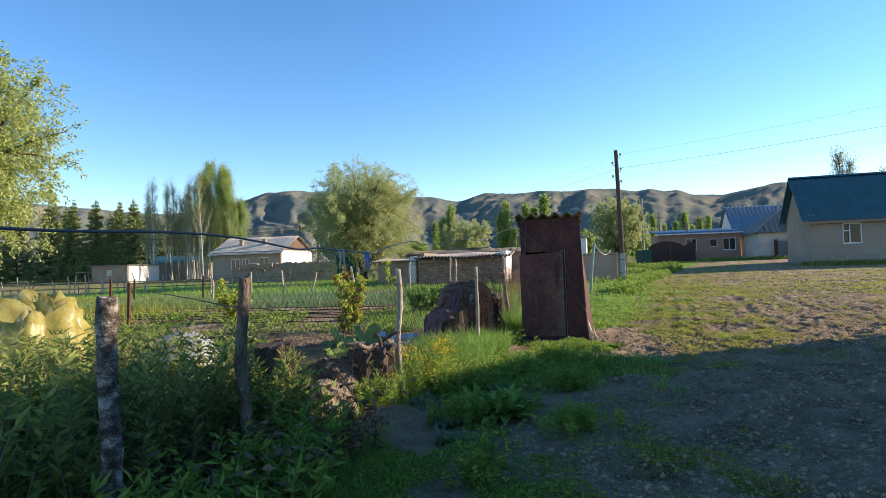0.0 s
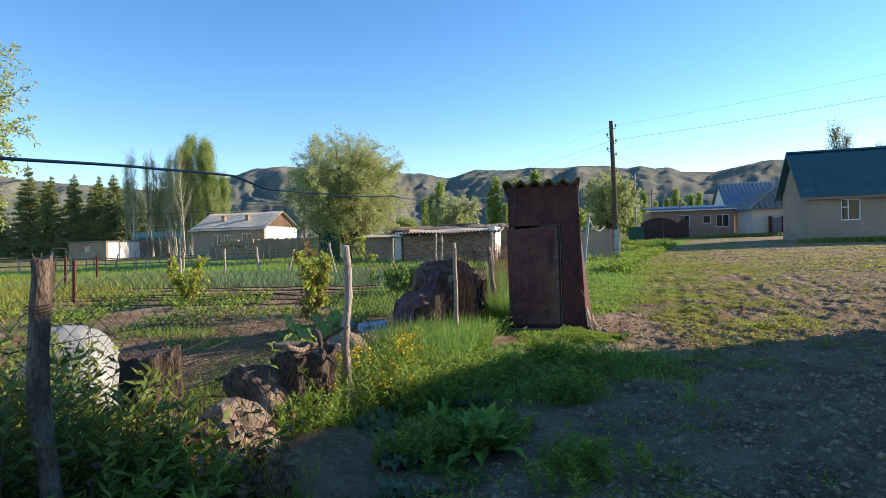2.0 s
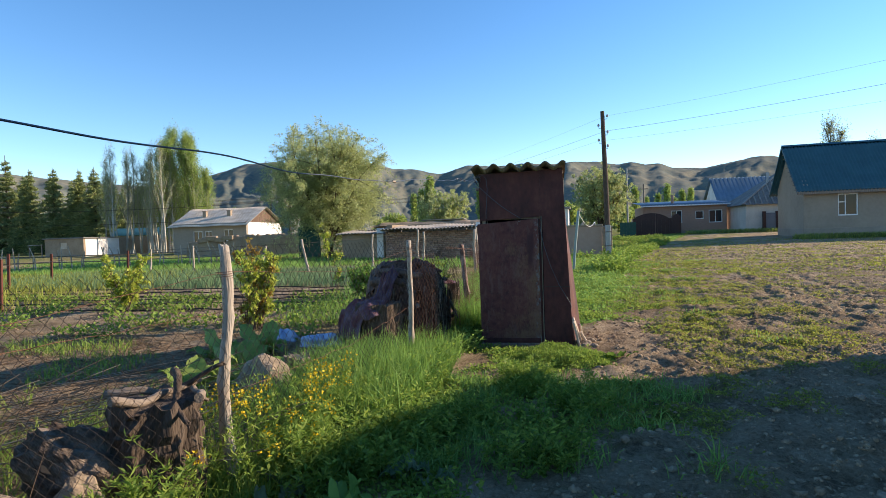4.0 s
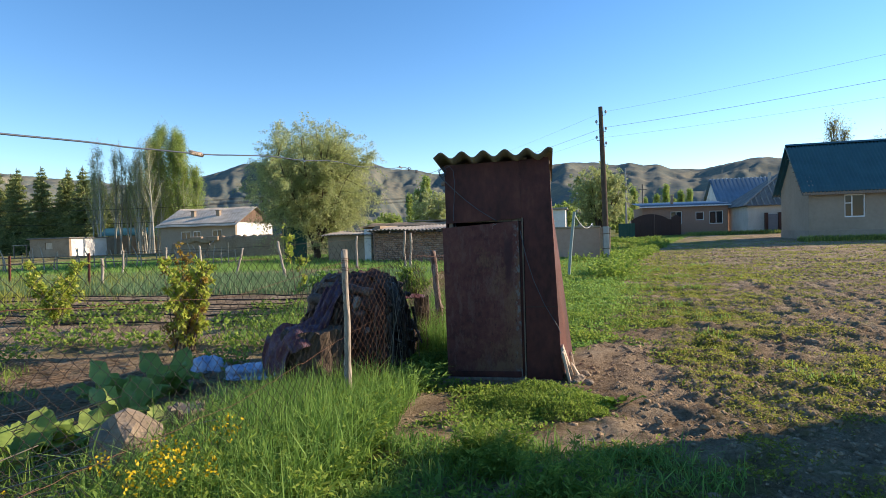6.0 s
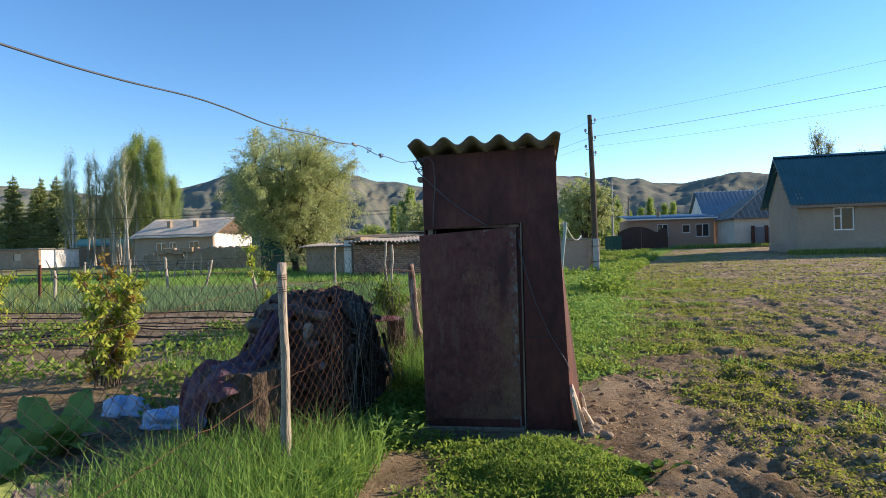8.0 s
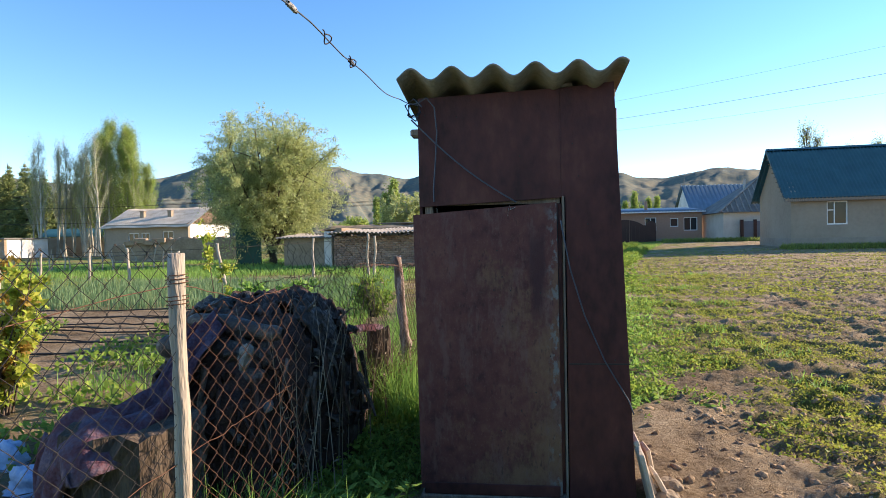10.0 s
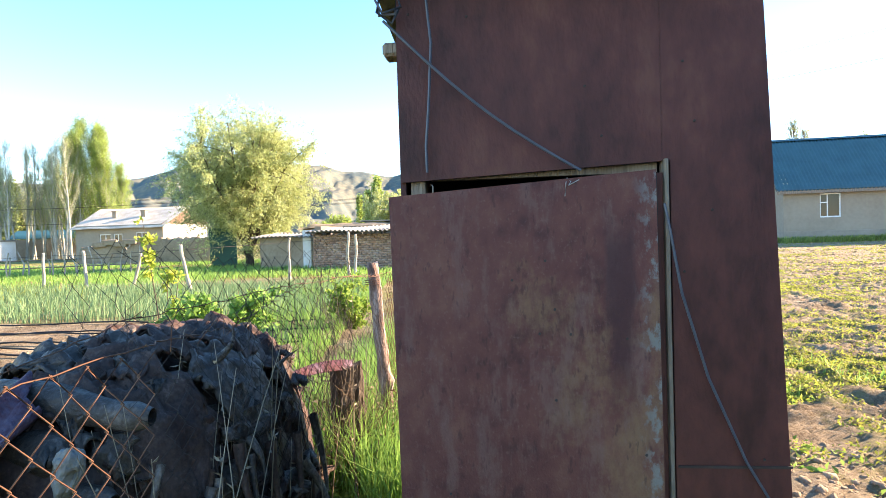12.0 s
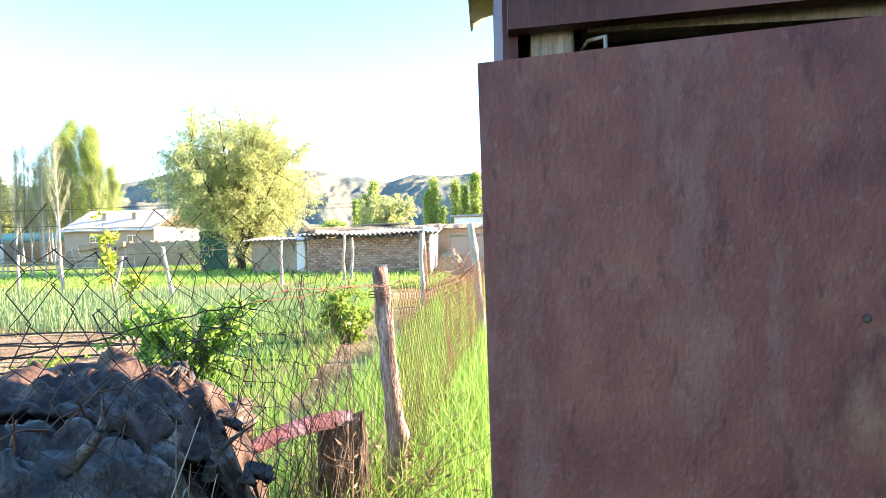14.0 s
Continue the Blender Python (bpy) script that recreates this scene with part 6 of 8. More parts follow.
    for p, z in ((C, 1.27), (C, 1.20), (D, 1.1), (B, 1.22), (A, 1.2)):
        t = np.linspace(0, 1, 30)
        r = 0.036 if p is C else 0.05
        Q = np.stack([p[0] + r * np.cos(t * 19), p[1] + r * np.sin(t * 19), z - 0.02 + 0.04 * t], -1)
        if p is D:
            Q[:, 0] -= 0.09
        part("tie_wire", fast_mesh("tie_wire", *tubes(Q, 0.0016, 4)), M["wire_rust"], f)
    # red steel posts and thin poles deeper in the garden
    for x, y, h in ((-13.4, 20.6, 1.15), (-15.2, 17.6, 1.2), (-10.6, 13.2, 1.15), (-17.5, 21.5, 1.1)):
        part("steel_post", boxed(-0.035, 0.035, -0.03, 0.03, -0.2, h, bevel=0.006), M["red_steel"], f, "red oxide steel post", at=pose(x, y, 0, 0, 2, 20))
    rng = np.random.default_rng(15)
    for k, (x, y, h, lx) in enumerate(((-11.8, 24.6, 1.25, -0.12), (-10.8, 25.2, 1.1, 0.45), (-7.4, 22.8, 1.35, -0.25), (-6.3, 27.3, 1.45, 0.03), (-4.2, 27.4, 1.6, 0.0), (-3.9, 27.2, 1.5, 0.02), (-14.2, 25.7, 1.2, 0.0), (-13.2, 20.9, 0.95, 0.1), (-1.3, 25.5, 1.6, 0.0), (-17.4, 27, 1.1, 0.1))):
        part("pole", crooked_post(30 + k, h, 0.05, (lx, 0), 0.02), M["post_pale"], f, "thin pale leaning pole", at=pose(x, y, 0))
    for pts in ([(-17.4, 27, 1.0), (-14.2, 25.7, 1.1), (-11.8, 24.6, 1.1), (-7.5, 22.8, 1.2), (-6.3, 27.3, 1.3), (-4.2, 27.4, 1.4)], [(-17.5, 21.5, 0.9), (-13.4, 20.6, 1.0), (-10.6, 13.2, 1.0), (-0.65, 2.8, 1.2)]):
        part("wire_strand", fast_mesh("wire_strand", *strand(rng, pts, 0.006, 0, 80)), M["wire_dark"], f)
    return f


garden_fence()


def stick_fence():
    rng = np.random.default_rng(25)
    f = thing("stick_fence", "rough fence of pale upright sticks", "fence")
    for k in range(64):
        t = k / 63
        x, y = -40 + 24 * t + rng.normal() * 0.15, 24.5 + 10.0 * t + rng.normal() * 0.3
        h = rng.uniform(0.7, 1.35)
        P = np.array([[x, y, -0.1], [x + rng.normal() * 0.05, y, h * 0.5], [x + rng.normal() * 0.16, y, h]])
        part("stick", fast_mesh("stick", *tubes(P, [[0.04, 0.035, 0.025]], 5)), M["post_pale"], f)
    for z in (0.45, 0.8):
        P = np.array([[-40, 24.5, z], [-32, 27.8, z + 0.05], [-24, 31.1, z - 0.03], [-16, 34.5, z]])
        part("rail", fast_mesh("rail", *tubes(P, 0.03, 5)), M["wood_old"], f)


stick_fence()


# ---- stumps, stones, the heap ----
def stump(seed, r, h, flare=0.25, grooves=9, tilt=0.0):
    rng = np.random.default_rng(seed)
    k, sides = 14, 40
    t = np.linspace(0, 1, k)[:, None]
    a = np.arange(sides) * 2 * np.pi / sides
    g = np.abs(np.sin(a * grooves / 2 + rng.uniform(0, 6) + 0.7 * np.sin(a * 3)))
    rad = r * (1 + flare * (1 - t) ** 2.5 * (0.7 + 0.6 * np.sin(a * 4 + seed))) * (1 - 0.16 * (1 - g)) * (1 + 0.05 * rng.normal(size=(k, sides)))
    z = -0.08 + (h + 0.08) * t + 0.015 * rng.normal(size=sides) * (t > 0.98) + tilt * np.cos(a) * r * (t > 0.9)
    V = np.stack([rad * np.cos(a), rad * np.sin(a), z + 0 * rad], -1).reshape(-1, 3)
    V = np.concatenate([V, np.stack([0.6 * r * np.cos(a), 0.6 * r * np.sin(a), h - 0.004 + 0 * a + tilt * 0.6 * np.cos(a) * r], -1), [[0, 0, h - 0.01]]])
    i = np.arange(k)[:, None] * sides
    s = np.arange(sides)
    F = np.stack([i + s, i + (s + 1) % sides, i + sides + (s + 1) % sides, i + sides + s], -1).reshape(-1, 4)
    c = len(V) - 1
    cap = [[k * sides + q, k * sides + (q + 1) % sides, c] for q in range(sides)]
    me = bpy.data.meshes.new("stump")
    me.from_pydata(V.tolist(), [], F.tolist() + cap)
    return me


rng = np.random.default_rng(41)
solo("tree_stump", stump(1, 0.17, 0.80), M["bark"], "weathered dark tree stump among tall weeds", "stump", "stumps", at=pose(-1.03, 3.89, 0))
solo("tree_stump", stump(2, 0.235, 0.57, 0.12), M["bark"], "dark split tree stump with sawn top", "stump", "stumps", at=pose(-0.60, 5.15, 0))
solo("tree_stump", stump(3, 0.27, 0.63, 0.2, 11), M["bark"], "broad tree stump draped with purple cloth", "stump", "stumps", at=pose(-0.42, 8.78, 0))
solo("tree_stump", stump(4, 0.13, 0.26, 0.1, 12), M["wood_old"], "small pale splintered stump in the grass", "stump", "stumps", at=pose(-0.92, 7.62, 0, 0, 0, 30))
solo("tree_stump", stump(5, 0.10, 0.64, 0.1, 10), M["bark"], "grey splintered stump behind the hide heap", "stump", "stumps", at=pose(0.06, 11.22, 0))


def root_chunk(seed, sx, sy, sz):
    bm = lump(np.random.default_rng(seed), sx, sy, sz, 4, 0.26, 1.5, 0.6)
    o = Vector((seed * 3.1, 0, 0))
    for v in bm.verts:
        v.co *= 1 + 0.13 * noise.noise(Vector((v.co.x * 16, v.co.y * 16, v.co.z * 4)) + o)
    return bm


solo("root_block", root_chunk(3, 0.24, 0.16, 0.34), M["bark_brown"], "torn dark root block beside the stump", "root", "roots", at=pose(-0.86, 4.92, 0.20, 8, -42, 20))
solo("root_block", root_chunk(5, 0.12, 0.10, 0.24), M["stone"], "splintered pale root block", "root", "roots", at=pose(-0.66, 4.66, 0.1, -10, 8, 60))
for k, (x, y, z, l, rz, ry) in enumerate(((-0.72, 5.15, 0.60, 0.34, 20, 12), (-0.52, 5.2, 0.63, 0.30, -50, 25), (-0.6, 5.0, 0.62, 0.40, 75, 8), (-0.85, 5.3, 0.5, 0.5, 10, -14), (-0.4, 5.25, 0.6, 0.24, 120, 15), (-0.95, 5.0, 0.45, 0.6, 150, 20))):
    solo("driftwood", crooked_post(60 + k, l * 1.1, 0.024, (0.05, 0.03), 0.02, 3, 0.5), M["bark"] if k % 2 else M["wood_old"], "twisted grey piece of firewood on the stump", "firewood", "firewood", at=pose(x, y, z, 0, 80 + ry, rz))
solo("stone", lump(rng, 0.29, 0.24, 0.30, 4, 0.2, 1.4, 0.5), M["stone"], "large grey-brown stone in the shade", "stone", "stones", at=pose(-0.76, 4.28, 0.10, 6, 10, 30))
solo("stone", lump(rng, 0.15, 0.12, 0.13, 4, 0.22, 1.6, 0.5), M["stone"], "rounded grey-brown stone beside the fence", "stone", "stones", at=pose(-0.99, 4.40, 0.06, 6, 10, 80))
solo("stone", lump(rng, 0.36, 0.20, 0.30, 3, 0.35, 1.1, 0.4), M["stone"], "angular grey stone slab in the grass", "stone", "stones", at=pose(-1.02, 7.15, 0.06, 10, 24, -30))
for k, (x, y, s) in enumerate(((-0.05, 7.75, 0.09), (1.96, 9.55, 0.09), (2.05, 9.42, 0.06), (2.02, 9.72, 0.07), (1.93, 9.38, 0.05), (3.9, 7.3, 0.06), (3.2, 5.6, 0.05), (-0.3, 6.9, 0.08), (4.4, 6.2, 0.05))):
    solo("stone", lump(rng, s, s * 0.8, s * 0.6, 3, 0.25), M["stone"], "small grey-brown stone on the soil", "stone", "stones", at=pose(x, y, float(ground_z(x, y)), 0, 0, k * 50))
bm = boxed(-0.45, 0.45, -0.09, 0.09, 0, 0.035, bevel=0.008)
solo("plank", bm, M["wood_old"], "weathered grey plank lying in the grass", "plank", at=pose(-0.75, 7.25, 0.06, 4, -4, 28))


def hide_heap():
    """A heap of old hides, rags and bones behind the fence."""
    h = thing("hide_heap", "dark heap of old hides, rags and bones", "heap", (-0.40, 10.08, 0))
    r = np.random.default_rng(51)
    n, k = 90, 60
    u, v = np.meshgrid(np.linspace(0, 2 * np.pi, n, endpoint=False), np.linspace(0, 1, k))
    prof = np.cos(v * np.pi / 2) ** 0.38
    rx, ry = 0.53 + 0.05 * np.sin(u * 3), 0.84
    X, Y = rx * prof * np.cos(u), ry * prof * np.sin(u)
    Z = 0.96 * np.sin(v * np.pi / 2) ** 0.75
    fold = 0.055 * fbm(X * 7 + Z * 5, Y * 7 - Z * 4, 52, 4) + 0.05 * np.abs(fbm(X * 12, Y * 12 + Z * 9, 53, 3))
    X, Y, Z = X * (1 + fold * 1.6), Y * (1 + fold * 1.6), np.maximum(-0.03, Z + fold * 1.4 - 0.03 - 0.12 * smooth(0.1, 0.7, X) + 0.03 * smooth(0.1, -0.5, X))
    V = np.stack([X, Y, Z], -1).reshape(-1, 3)
    i = np.arange(k - 1)[:, None] * n
    s = np.arange(n)
    part("heap_body", fast_mesh("heap_body", V, np.stack([i + s, i + (s + 1) % n, i + n + (s + 1) % n, i + n + s], -1).reshape(-1, 4), True), M["hide"], h)
    kinds = []
    for q in range(9):
        bm = bmesh.new()
        bmesh.ops.create_grid(bm, x_segments=9, y_segments=6, size=0.5)
        o = Vector((q * 7.3, 0, 0))
        w, l = r.uniform(0.05, 0.12), r.uniform(0.10, 0.24)
        for p in bm.verts:
            x, y = p.co.x, p.co.y
            e = 1 + 0.7 * noise.noise(Vector((x * 6, y * 6, q)))
            p.co = Vector((x * l * e, y * w * e, 0.05 * math.sin(x * 5 + q) + 0.06 * noise.noise(Vector((x * 6, y * 6, q * 2))) - 0.25 * x * x * l - 0.5 * y * y * w))
        bmesh.ops.solidify(bm, geom=bm.faces[:], thickness=0.012)
        kinds.append(bm_mesh("hide_flap", bm, True))
    for q in range(170):
        a, f = r.uniform(0, 2 * np.pi), r.uniform(0.05, 0.98)
        pr = math.cos(f * math.pi / 2) ** 0.38
        x, y, z = 0.53 * pr * math.cos(a), 0.84 * pr * math.sin(a), 0.96 * math.sin(f * math.pi / 2) ** 0.75
        z -= 0.12 * float(smooth(0.1, 0.7, x))
        steep = math.degrees(math.acos(min(1, f * 1.05)))
        part("hide_flap", kinds[q % 9].copy() if q % 3 == 0 or f > 0.55 else kinds[q % 9], M["hide"], h, at=pose(x * 1.02, y * 1.02, z + 0.01, r.normal() * 20, steep * 0.9 + r.normal() * 15, math.degrees(a) + r.normal() * 20))
    # every third flap and all high ones: paler grey, painting the sheen on top
    for ob in h.children:
        if ob.name.startswith("hide_flap") and ob.data.users == 1:
            ob.data.materials.clear()
            ob.data.materials.append(M["hide_grey"])
    # large stiff hides thrown over the top, folded and ragged
    def heap_z(x, y):
        rr = np.clip((x / 0.56) ** 2 + (y / 0.87) ** 2, 0, 0.995) ** 0.5
        return 0.96 * np.sqrt(1 - rr ** 5.26) ** 0.75 - 0.12 * smooth(0.1, 0.7, x)
    throws = [(-0.26, -0.40, 0.46, 0.26, 8, 0.075, "hide_grey"), (0.10, -0.28, 0.36, 0.30, 62, 0.06, "hide"), (-0.10, 0.22, 0.5, 0.4, -20, 0.06, "hide"), (0.30, -0.46, 0.30, 0.30, 100, 0.04, "hide"), (0.34, 0.30, 0.34, 0.4, 35, 0.045, "hide"), (-0.36, -0.58, 0.34, 0.24, 20, 0.03, "hide"), (0.36, -0.12, 0.28, 0.32, 140, 0.06, "hide_grey"), (-0.30, -0.05, 0.4, 0.3, 50, 0.06, "hide_grey"), (0.08, -0.56, 0.3, 0.2, 30, 0.05, "hide"), (0.20, 0.08, 0.3, 0.3, 10, 0.075, "hide")]
    for q, (cx, cy, lx, ly, rz, lift, mt) in enumerate(throws):
        u, v = np.meshgrid(np.linspace(-0.5, 0.5, 34), np.linspace(-0.5, 0.5, 26))
        rag = 1 + 0.34 * fbm(u * 11 + q, v * 11, 90 + q, 4)
        c, sn = math.cos(math.radians(rz)), math.sin(math.radians(rz))
        X = cx + (u * c * lx - v * sn * ly) * rag
        Y = cy + (u * sn * lx + v * c * ly) * rag
        crease = 0.060 * np.abs(fbm(u * 9 + v * 4, v * 3 + q, 95 + q, 3)) + 0.040 * fbm(u * 15, v * 14, 97 + q, 4)
        Z = np.maximum(heap_z(X, Y), 0.2) + lift + crease - 0.10 * np.maximum(0, np.abs(u) * 2 - 0.7)
        i = (np.arange(25)[:, None] * 34 + np.arange(33)).ravel()
        sheet = part("draped_hide", fast_mesh("draped_hide", np.stack([X, Y, Z], -1), np.stack([i, i + 1, i + 35, i + 34], -1), True), M[mt], h, "stiff weathered hide folded over the heap")
        sheet.modifiers.new("thick", "SOLIDIFY").thickness = 0.012
    # rolled hides at the front, a skull, bones and horns
    t = np.linspace(0, 1, 14)
    for x0, x1, y, z, r0 in ((-0.20, 0.36, -0.60, 0.955, 0.048), (-0.34, 0.16, -0.68, 0.845, 0.055), (-0.16, 0.30, -0.72, 0.725, 0.05), (-0.30, 0.05, -0.78, 0.60, 0.055)):
        roll = np.stack([x0 + (x1 - x0) * t, y + 0.03 * np.sin(t * 3 + z * 9), z - 0.05 * t + 0.012 * np.sin(t * 5 + z * 20)], -1)
        rad = r0 * (1 + 0.14 * np.sin(t * 9 + z * 30)) * np.where((t < 0.01) | (t > 0.99), 0.55, 1)
        part("rolled_hide", fast_mesh("rolled_hide", *tubes(roll, rad[None], 14), True), M["hide_grey"], h, "rolled pale grey hide")
    bm = lump(r, 0.040, 0.046, 0.076, 4, 0.16, 2.4, 1)
    for v in bm.verts:
        x, z = v.co.x / 0.040, v.co.z / 0.076
        v.co.x *= 0.62 + 0.42 * float(smooth(-0.9, 0.5, z))
        for ex in (-0.55, 0.55):
            v.co.y += 0.035 * math.exp(-((x - ex) ** 2 + (z - 0.15) ** 2) / 0.07) * (v.co.y < 0)
    part("skull", bm, M["bone"], h, "pale animal skull with dark eye hollows", at=pose(0.23, -0.80, 0.80, 12, 14, 10))
    for x, y, z, s in ((-0.10, -0.86, 0.50, 0.055), (0.0, -0.85, 0.36, 0.045), (0.30, -0.70, 0.52, 0.04)):
        part("bone", lump(r, s * 0.7, s * 0.5, s, 3, 0.3, 2.5, 1), M["bone"], h, "pale weathered bone", at=pose(x, y, z, r.normal() * 30, r.normal() * 30, 0))
    t = np.linspace(0, 1, 12)
    for p0, p1, bow in (((0.33, -0.18, 0.96), (0.40, -0.18, 1.10), 0.03), ((0.43, 0.12, 0.82), (0.55, 0.12, 0.95), -0.03), ((0.50, -0.30, 0.72), (0.56, -0.32, 0.58), 0.02)):
        horn = np.array(p0) + (np.array(p1) - np.array(p0)) * t[:, None] + np.array([bow, 0, 0]) * np.sin(t * np.pi)[:, None]
        part("horn", fast_mesh("horn", *tubes(horn, (0.016 * (1.05 - t))[None], 8), True), M["hide_grey"], h, "dark curved horn")
    # ragged strips and shins hanging down the front
    for q in range(46):
        a = r.uniform(-2.2, 0.3)
        x, y, z0 = 0.57 * math.cos(a), 0.88 * math.sin(a), r.uniform(0.35, 0.78)
        L = r.uniform(0.16, 0.4)
        k = np.linspace(0, 1, 7)
        P = np.stack([x + 0.05 * r.normal() * k + 0.03 * math.cos(a) * k, y + 0.03 * math.sin(a) * k + 0.02 * r.normal() * np.sin(k * 3), z0 - L * k], -1)
        part("hide_strip", fast_mesh("hide_strip", *tubes(P, (r.uniform(0.008, 0.02) * (1.1 - 0.7 * k))[None], 6), True), M["hide"] if q % 3 else M["hide_grey"], h)
    return h


hide_heap()


def draped_cloth():
    """Faded purple cloth hanging from the heap over the broad stump."""
    c = np.array([[-0.44, 9.46, 0.97], [-0.45, 9.26, 0.86], [-0.45, 9.08, 0.73], [-0.45, 8.95, 0.66], [-0.50, 8.78, 0.635], [-0.60, 8.70, 0.63], [-0.69, 8.66, 0.56], [-0.73, 8.64, 0.42], [-0.75, 8.63, 0.22]])
    n, m = 50, 26
    s = np.linspace(0, 8, n)
    C = np.stack([np.interp(s, np.arange(9), c[:, i]) for i in range(3)], -1)
    w = np.linspace(-1, 1, m)
    width = np.interp(s, [0, 3, 5, 8], [0.17, 0.15, 0.30, 0.24])
    side = np.array([0.75, -0.62, 0.0])
    P = C[:, None] + side * (w[None, :, None] * width[:, None, None])
    dz = 0.03 * np.sin(w[None] * 7 + s[:, None] * 0.8) + 0.02 * np.sin(w[None] * 13 - s[:, None]) - 0.06 * np.abs(w[None]) ** 3 * (s[:, None] < 6)
    front = smooth(3.2, 4.2, s)[:, None] * smooth(6.5, 5.5, s)[:, None] * np.maximum(0, w[None] - 0.45)
    P[..., 2] += dz + 0.018 - 0.10 * front
    P[..., 1] -= 0.06 * np.minimum(1, front * 4)
    P[..., 1] += 0.02 * np.sin(w[None] * 9 + s[:, None] * 2)
    i = (np.arange(n - 1)[:, None] * m + np.arange(m - 1)[None]).ravel()
    me = fast_mesh("cloth", P.reshape(-1, 3), np.stack([i, i + 1, i + m + 1, i + m], -1), True)
    ob = solo("cloth", me, M["cloth"], "faded purple cloth draped over stump and heap", "cloth")
    sol = ob.modifiers.new("thick", "SOLIDIFY")
    sol.thickness = 0.006
    t = np.linspace(0, 1, 20)
    Q = np.stack([-0.25 + 0.34 * t, 10.62 + 0.6 * t, 0.62 + 0.06 * np.sin(t * 2.8)], -1)
    i = np.arange(19)
    V = np.concatenate([Q + np.array([0, 0.03, 0.02]), Q - np.array([0, 0.03, 0.03])])
    ob = solo("cloth", fast_mesh("cloth", V, np.stack([i, i + 1, i + 21, i + 20], -1), True), M["cloth"], "crimson cloth strip hanging over a stump", "cloth")
    sol = ob.modifiers.new("thick", "SOLIDIFY")
    sol.thickness = 0.012


draped_cloth()


def film_heap(name, label, mt, at, rx, ry, rz, seed, folds=0.16):
    bm = bmesh.new()
    bmesh.ops.create_uvsphere(bm, u_segments=48, v_segments=30, radius=1)
    o = Vector((seed * 5.0, 1, 2))
    for v in bm.verts:
        p = v.co.copy()
        crease = abs(noise.noise(p * 2.6 + o)) + 0.5 * abs(noise.noise(p * 6 + o))
        d = 1 + folds * (noise.noise(p * 1.5 + o) - crease)
        v.co = Vector((p.x * rx * d, p.y * ry * d, max(-0.05, p.z * d) * rz))
    me = bm_mesh(name, bm, True)
    solo(name, me, M[mt], label, "plastic cover", "plastic covers", at=pose(*at))


film_heap("plastic_cover", "billowing yellow plastic film over a garden plant", "film_yellow", (-4.4, 4.7, 0.0), 0.85, 0.7, 1.32, 1, 0.34)
film_heap("plastic_cover", "slack yellowish plastic film lying low", "film_yellow", (-4.3, 3.6, 0.0), 0.7, 0.6, 0.85, 2, 0.34)
film_heap("plastic_cover", "cloudy white plastic film dome over seedlings", "film_white", (-2.95, 5.25, 0.0), 0.5, 0.5, 0.80, 3, 0.08)
film_heap("plastic_sack", "crumpled pale blue plastic sack in the grass", "blue_cloth", (-2.1, 9.75, 0.0), 0.24, 0.14, 0.20, 5, 0.3)
film_heap("plastic_sack", "flattened pale blue plastic sack by the stump", "blue_cloth", (-1.45, 9.5, 0.0), 0.34, 0.16, 0.16, 6, 0.3)


# ---- plants ----
def stuff(name, built, material, label, category):
    return solo(name, fast_mesh(name, *built), M[material], label, category, kind="stuff")


def ground_pts(x, y):
    return np.stack([x, y, ground_z(x, y) - 0.005], -1)


def stalks(rng, base, h, per, L, W, spread=0.25, up=0.6, r=0.004, low=0.1):
    """Leafy upright stems: returns stem tubes and leaves."""
    n = len(base)
    k = 6
    t = np.linspace(0, 1, k)
    d = rng.normal(size=(n, 2)) * spread
    P = base[:, None] + np.stack([d[:, :1] * t ** 1.4 * h[:, None], d[:, 1:] * t ** 1.4 * h[:, None], h[:, None] * t + 0 * d[:, :1]], -1)
    st = tubes(P, r * (1.1 - 0.8 * t)[None], 3)
    i = np.repeat(np.arange(n), per)
    f = rng.uniform(low, 1.0, len(i)) * (k - 1.001)
    j = f.astype(int)
    f = (f - j)[:, None]
    p = P[i, j] * (1 - f) + P[i, j + 1] * f
    a = rng.uniform(0, 6.283, len(i))
    D = np.stack([np.cos(a), np.sin(a), rng.normal(size=len(i)) * 0.4 + up], -1)
    lv = leaves(rng, p, D, L * rng.uniform(0.6, 1.25, len(i)), W * rng.uniform(0.7, 1.2, len(i)))
    return st, lv


def big_leaf(rng, L, W, curl, wave, n=9, m=6):
    """A broad leaf as a bent grid: narrow stalk, wavy margin, midrib groove."""
    s, w = np.linspace(0, 1, n)[:, None], np.linspace(-1, 1, m)[None]
    half = W * np.sin(np.clip(s * 0.94 + 0.06, 0, 1) * np.pi) ** 0.75
    x = s * L * (1 - 0.25 * curl * s) + 0 * w
    y = w * half
    z = L * (0.55 * s - curl * s ** 2) + 0.25 * np.abs(w) * half + wave * np.sin(s * 14 + w * 3) * np.abs(w)
    V = np.stack([x, y, z], -1).reshape(-1, 3)
    i = (np.arange(n - 1)[:, None] * m + np.arange(m - 1)[None]).ravel()
    return V, np.stack([i, i + 1, i + m + 1, i + m], -1)


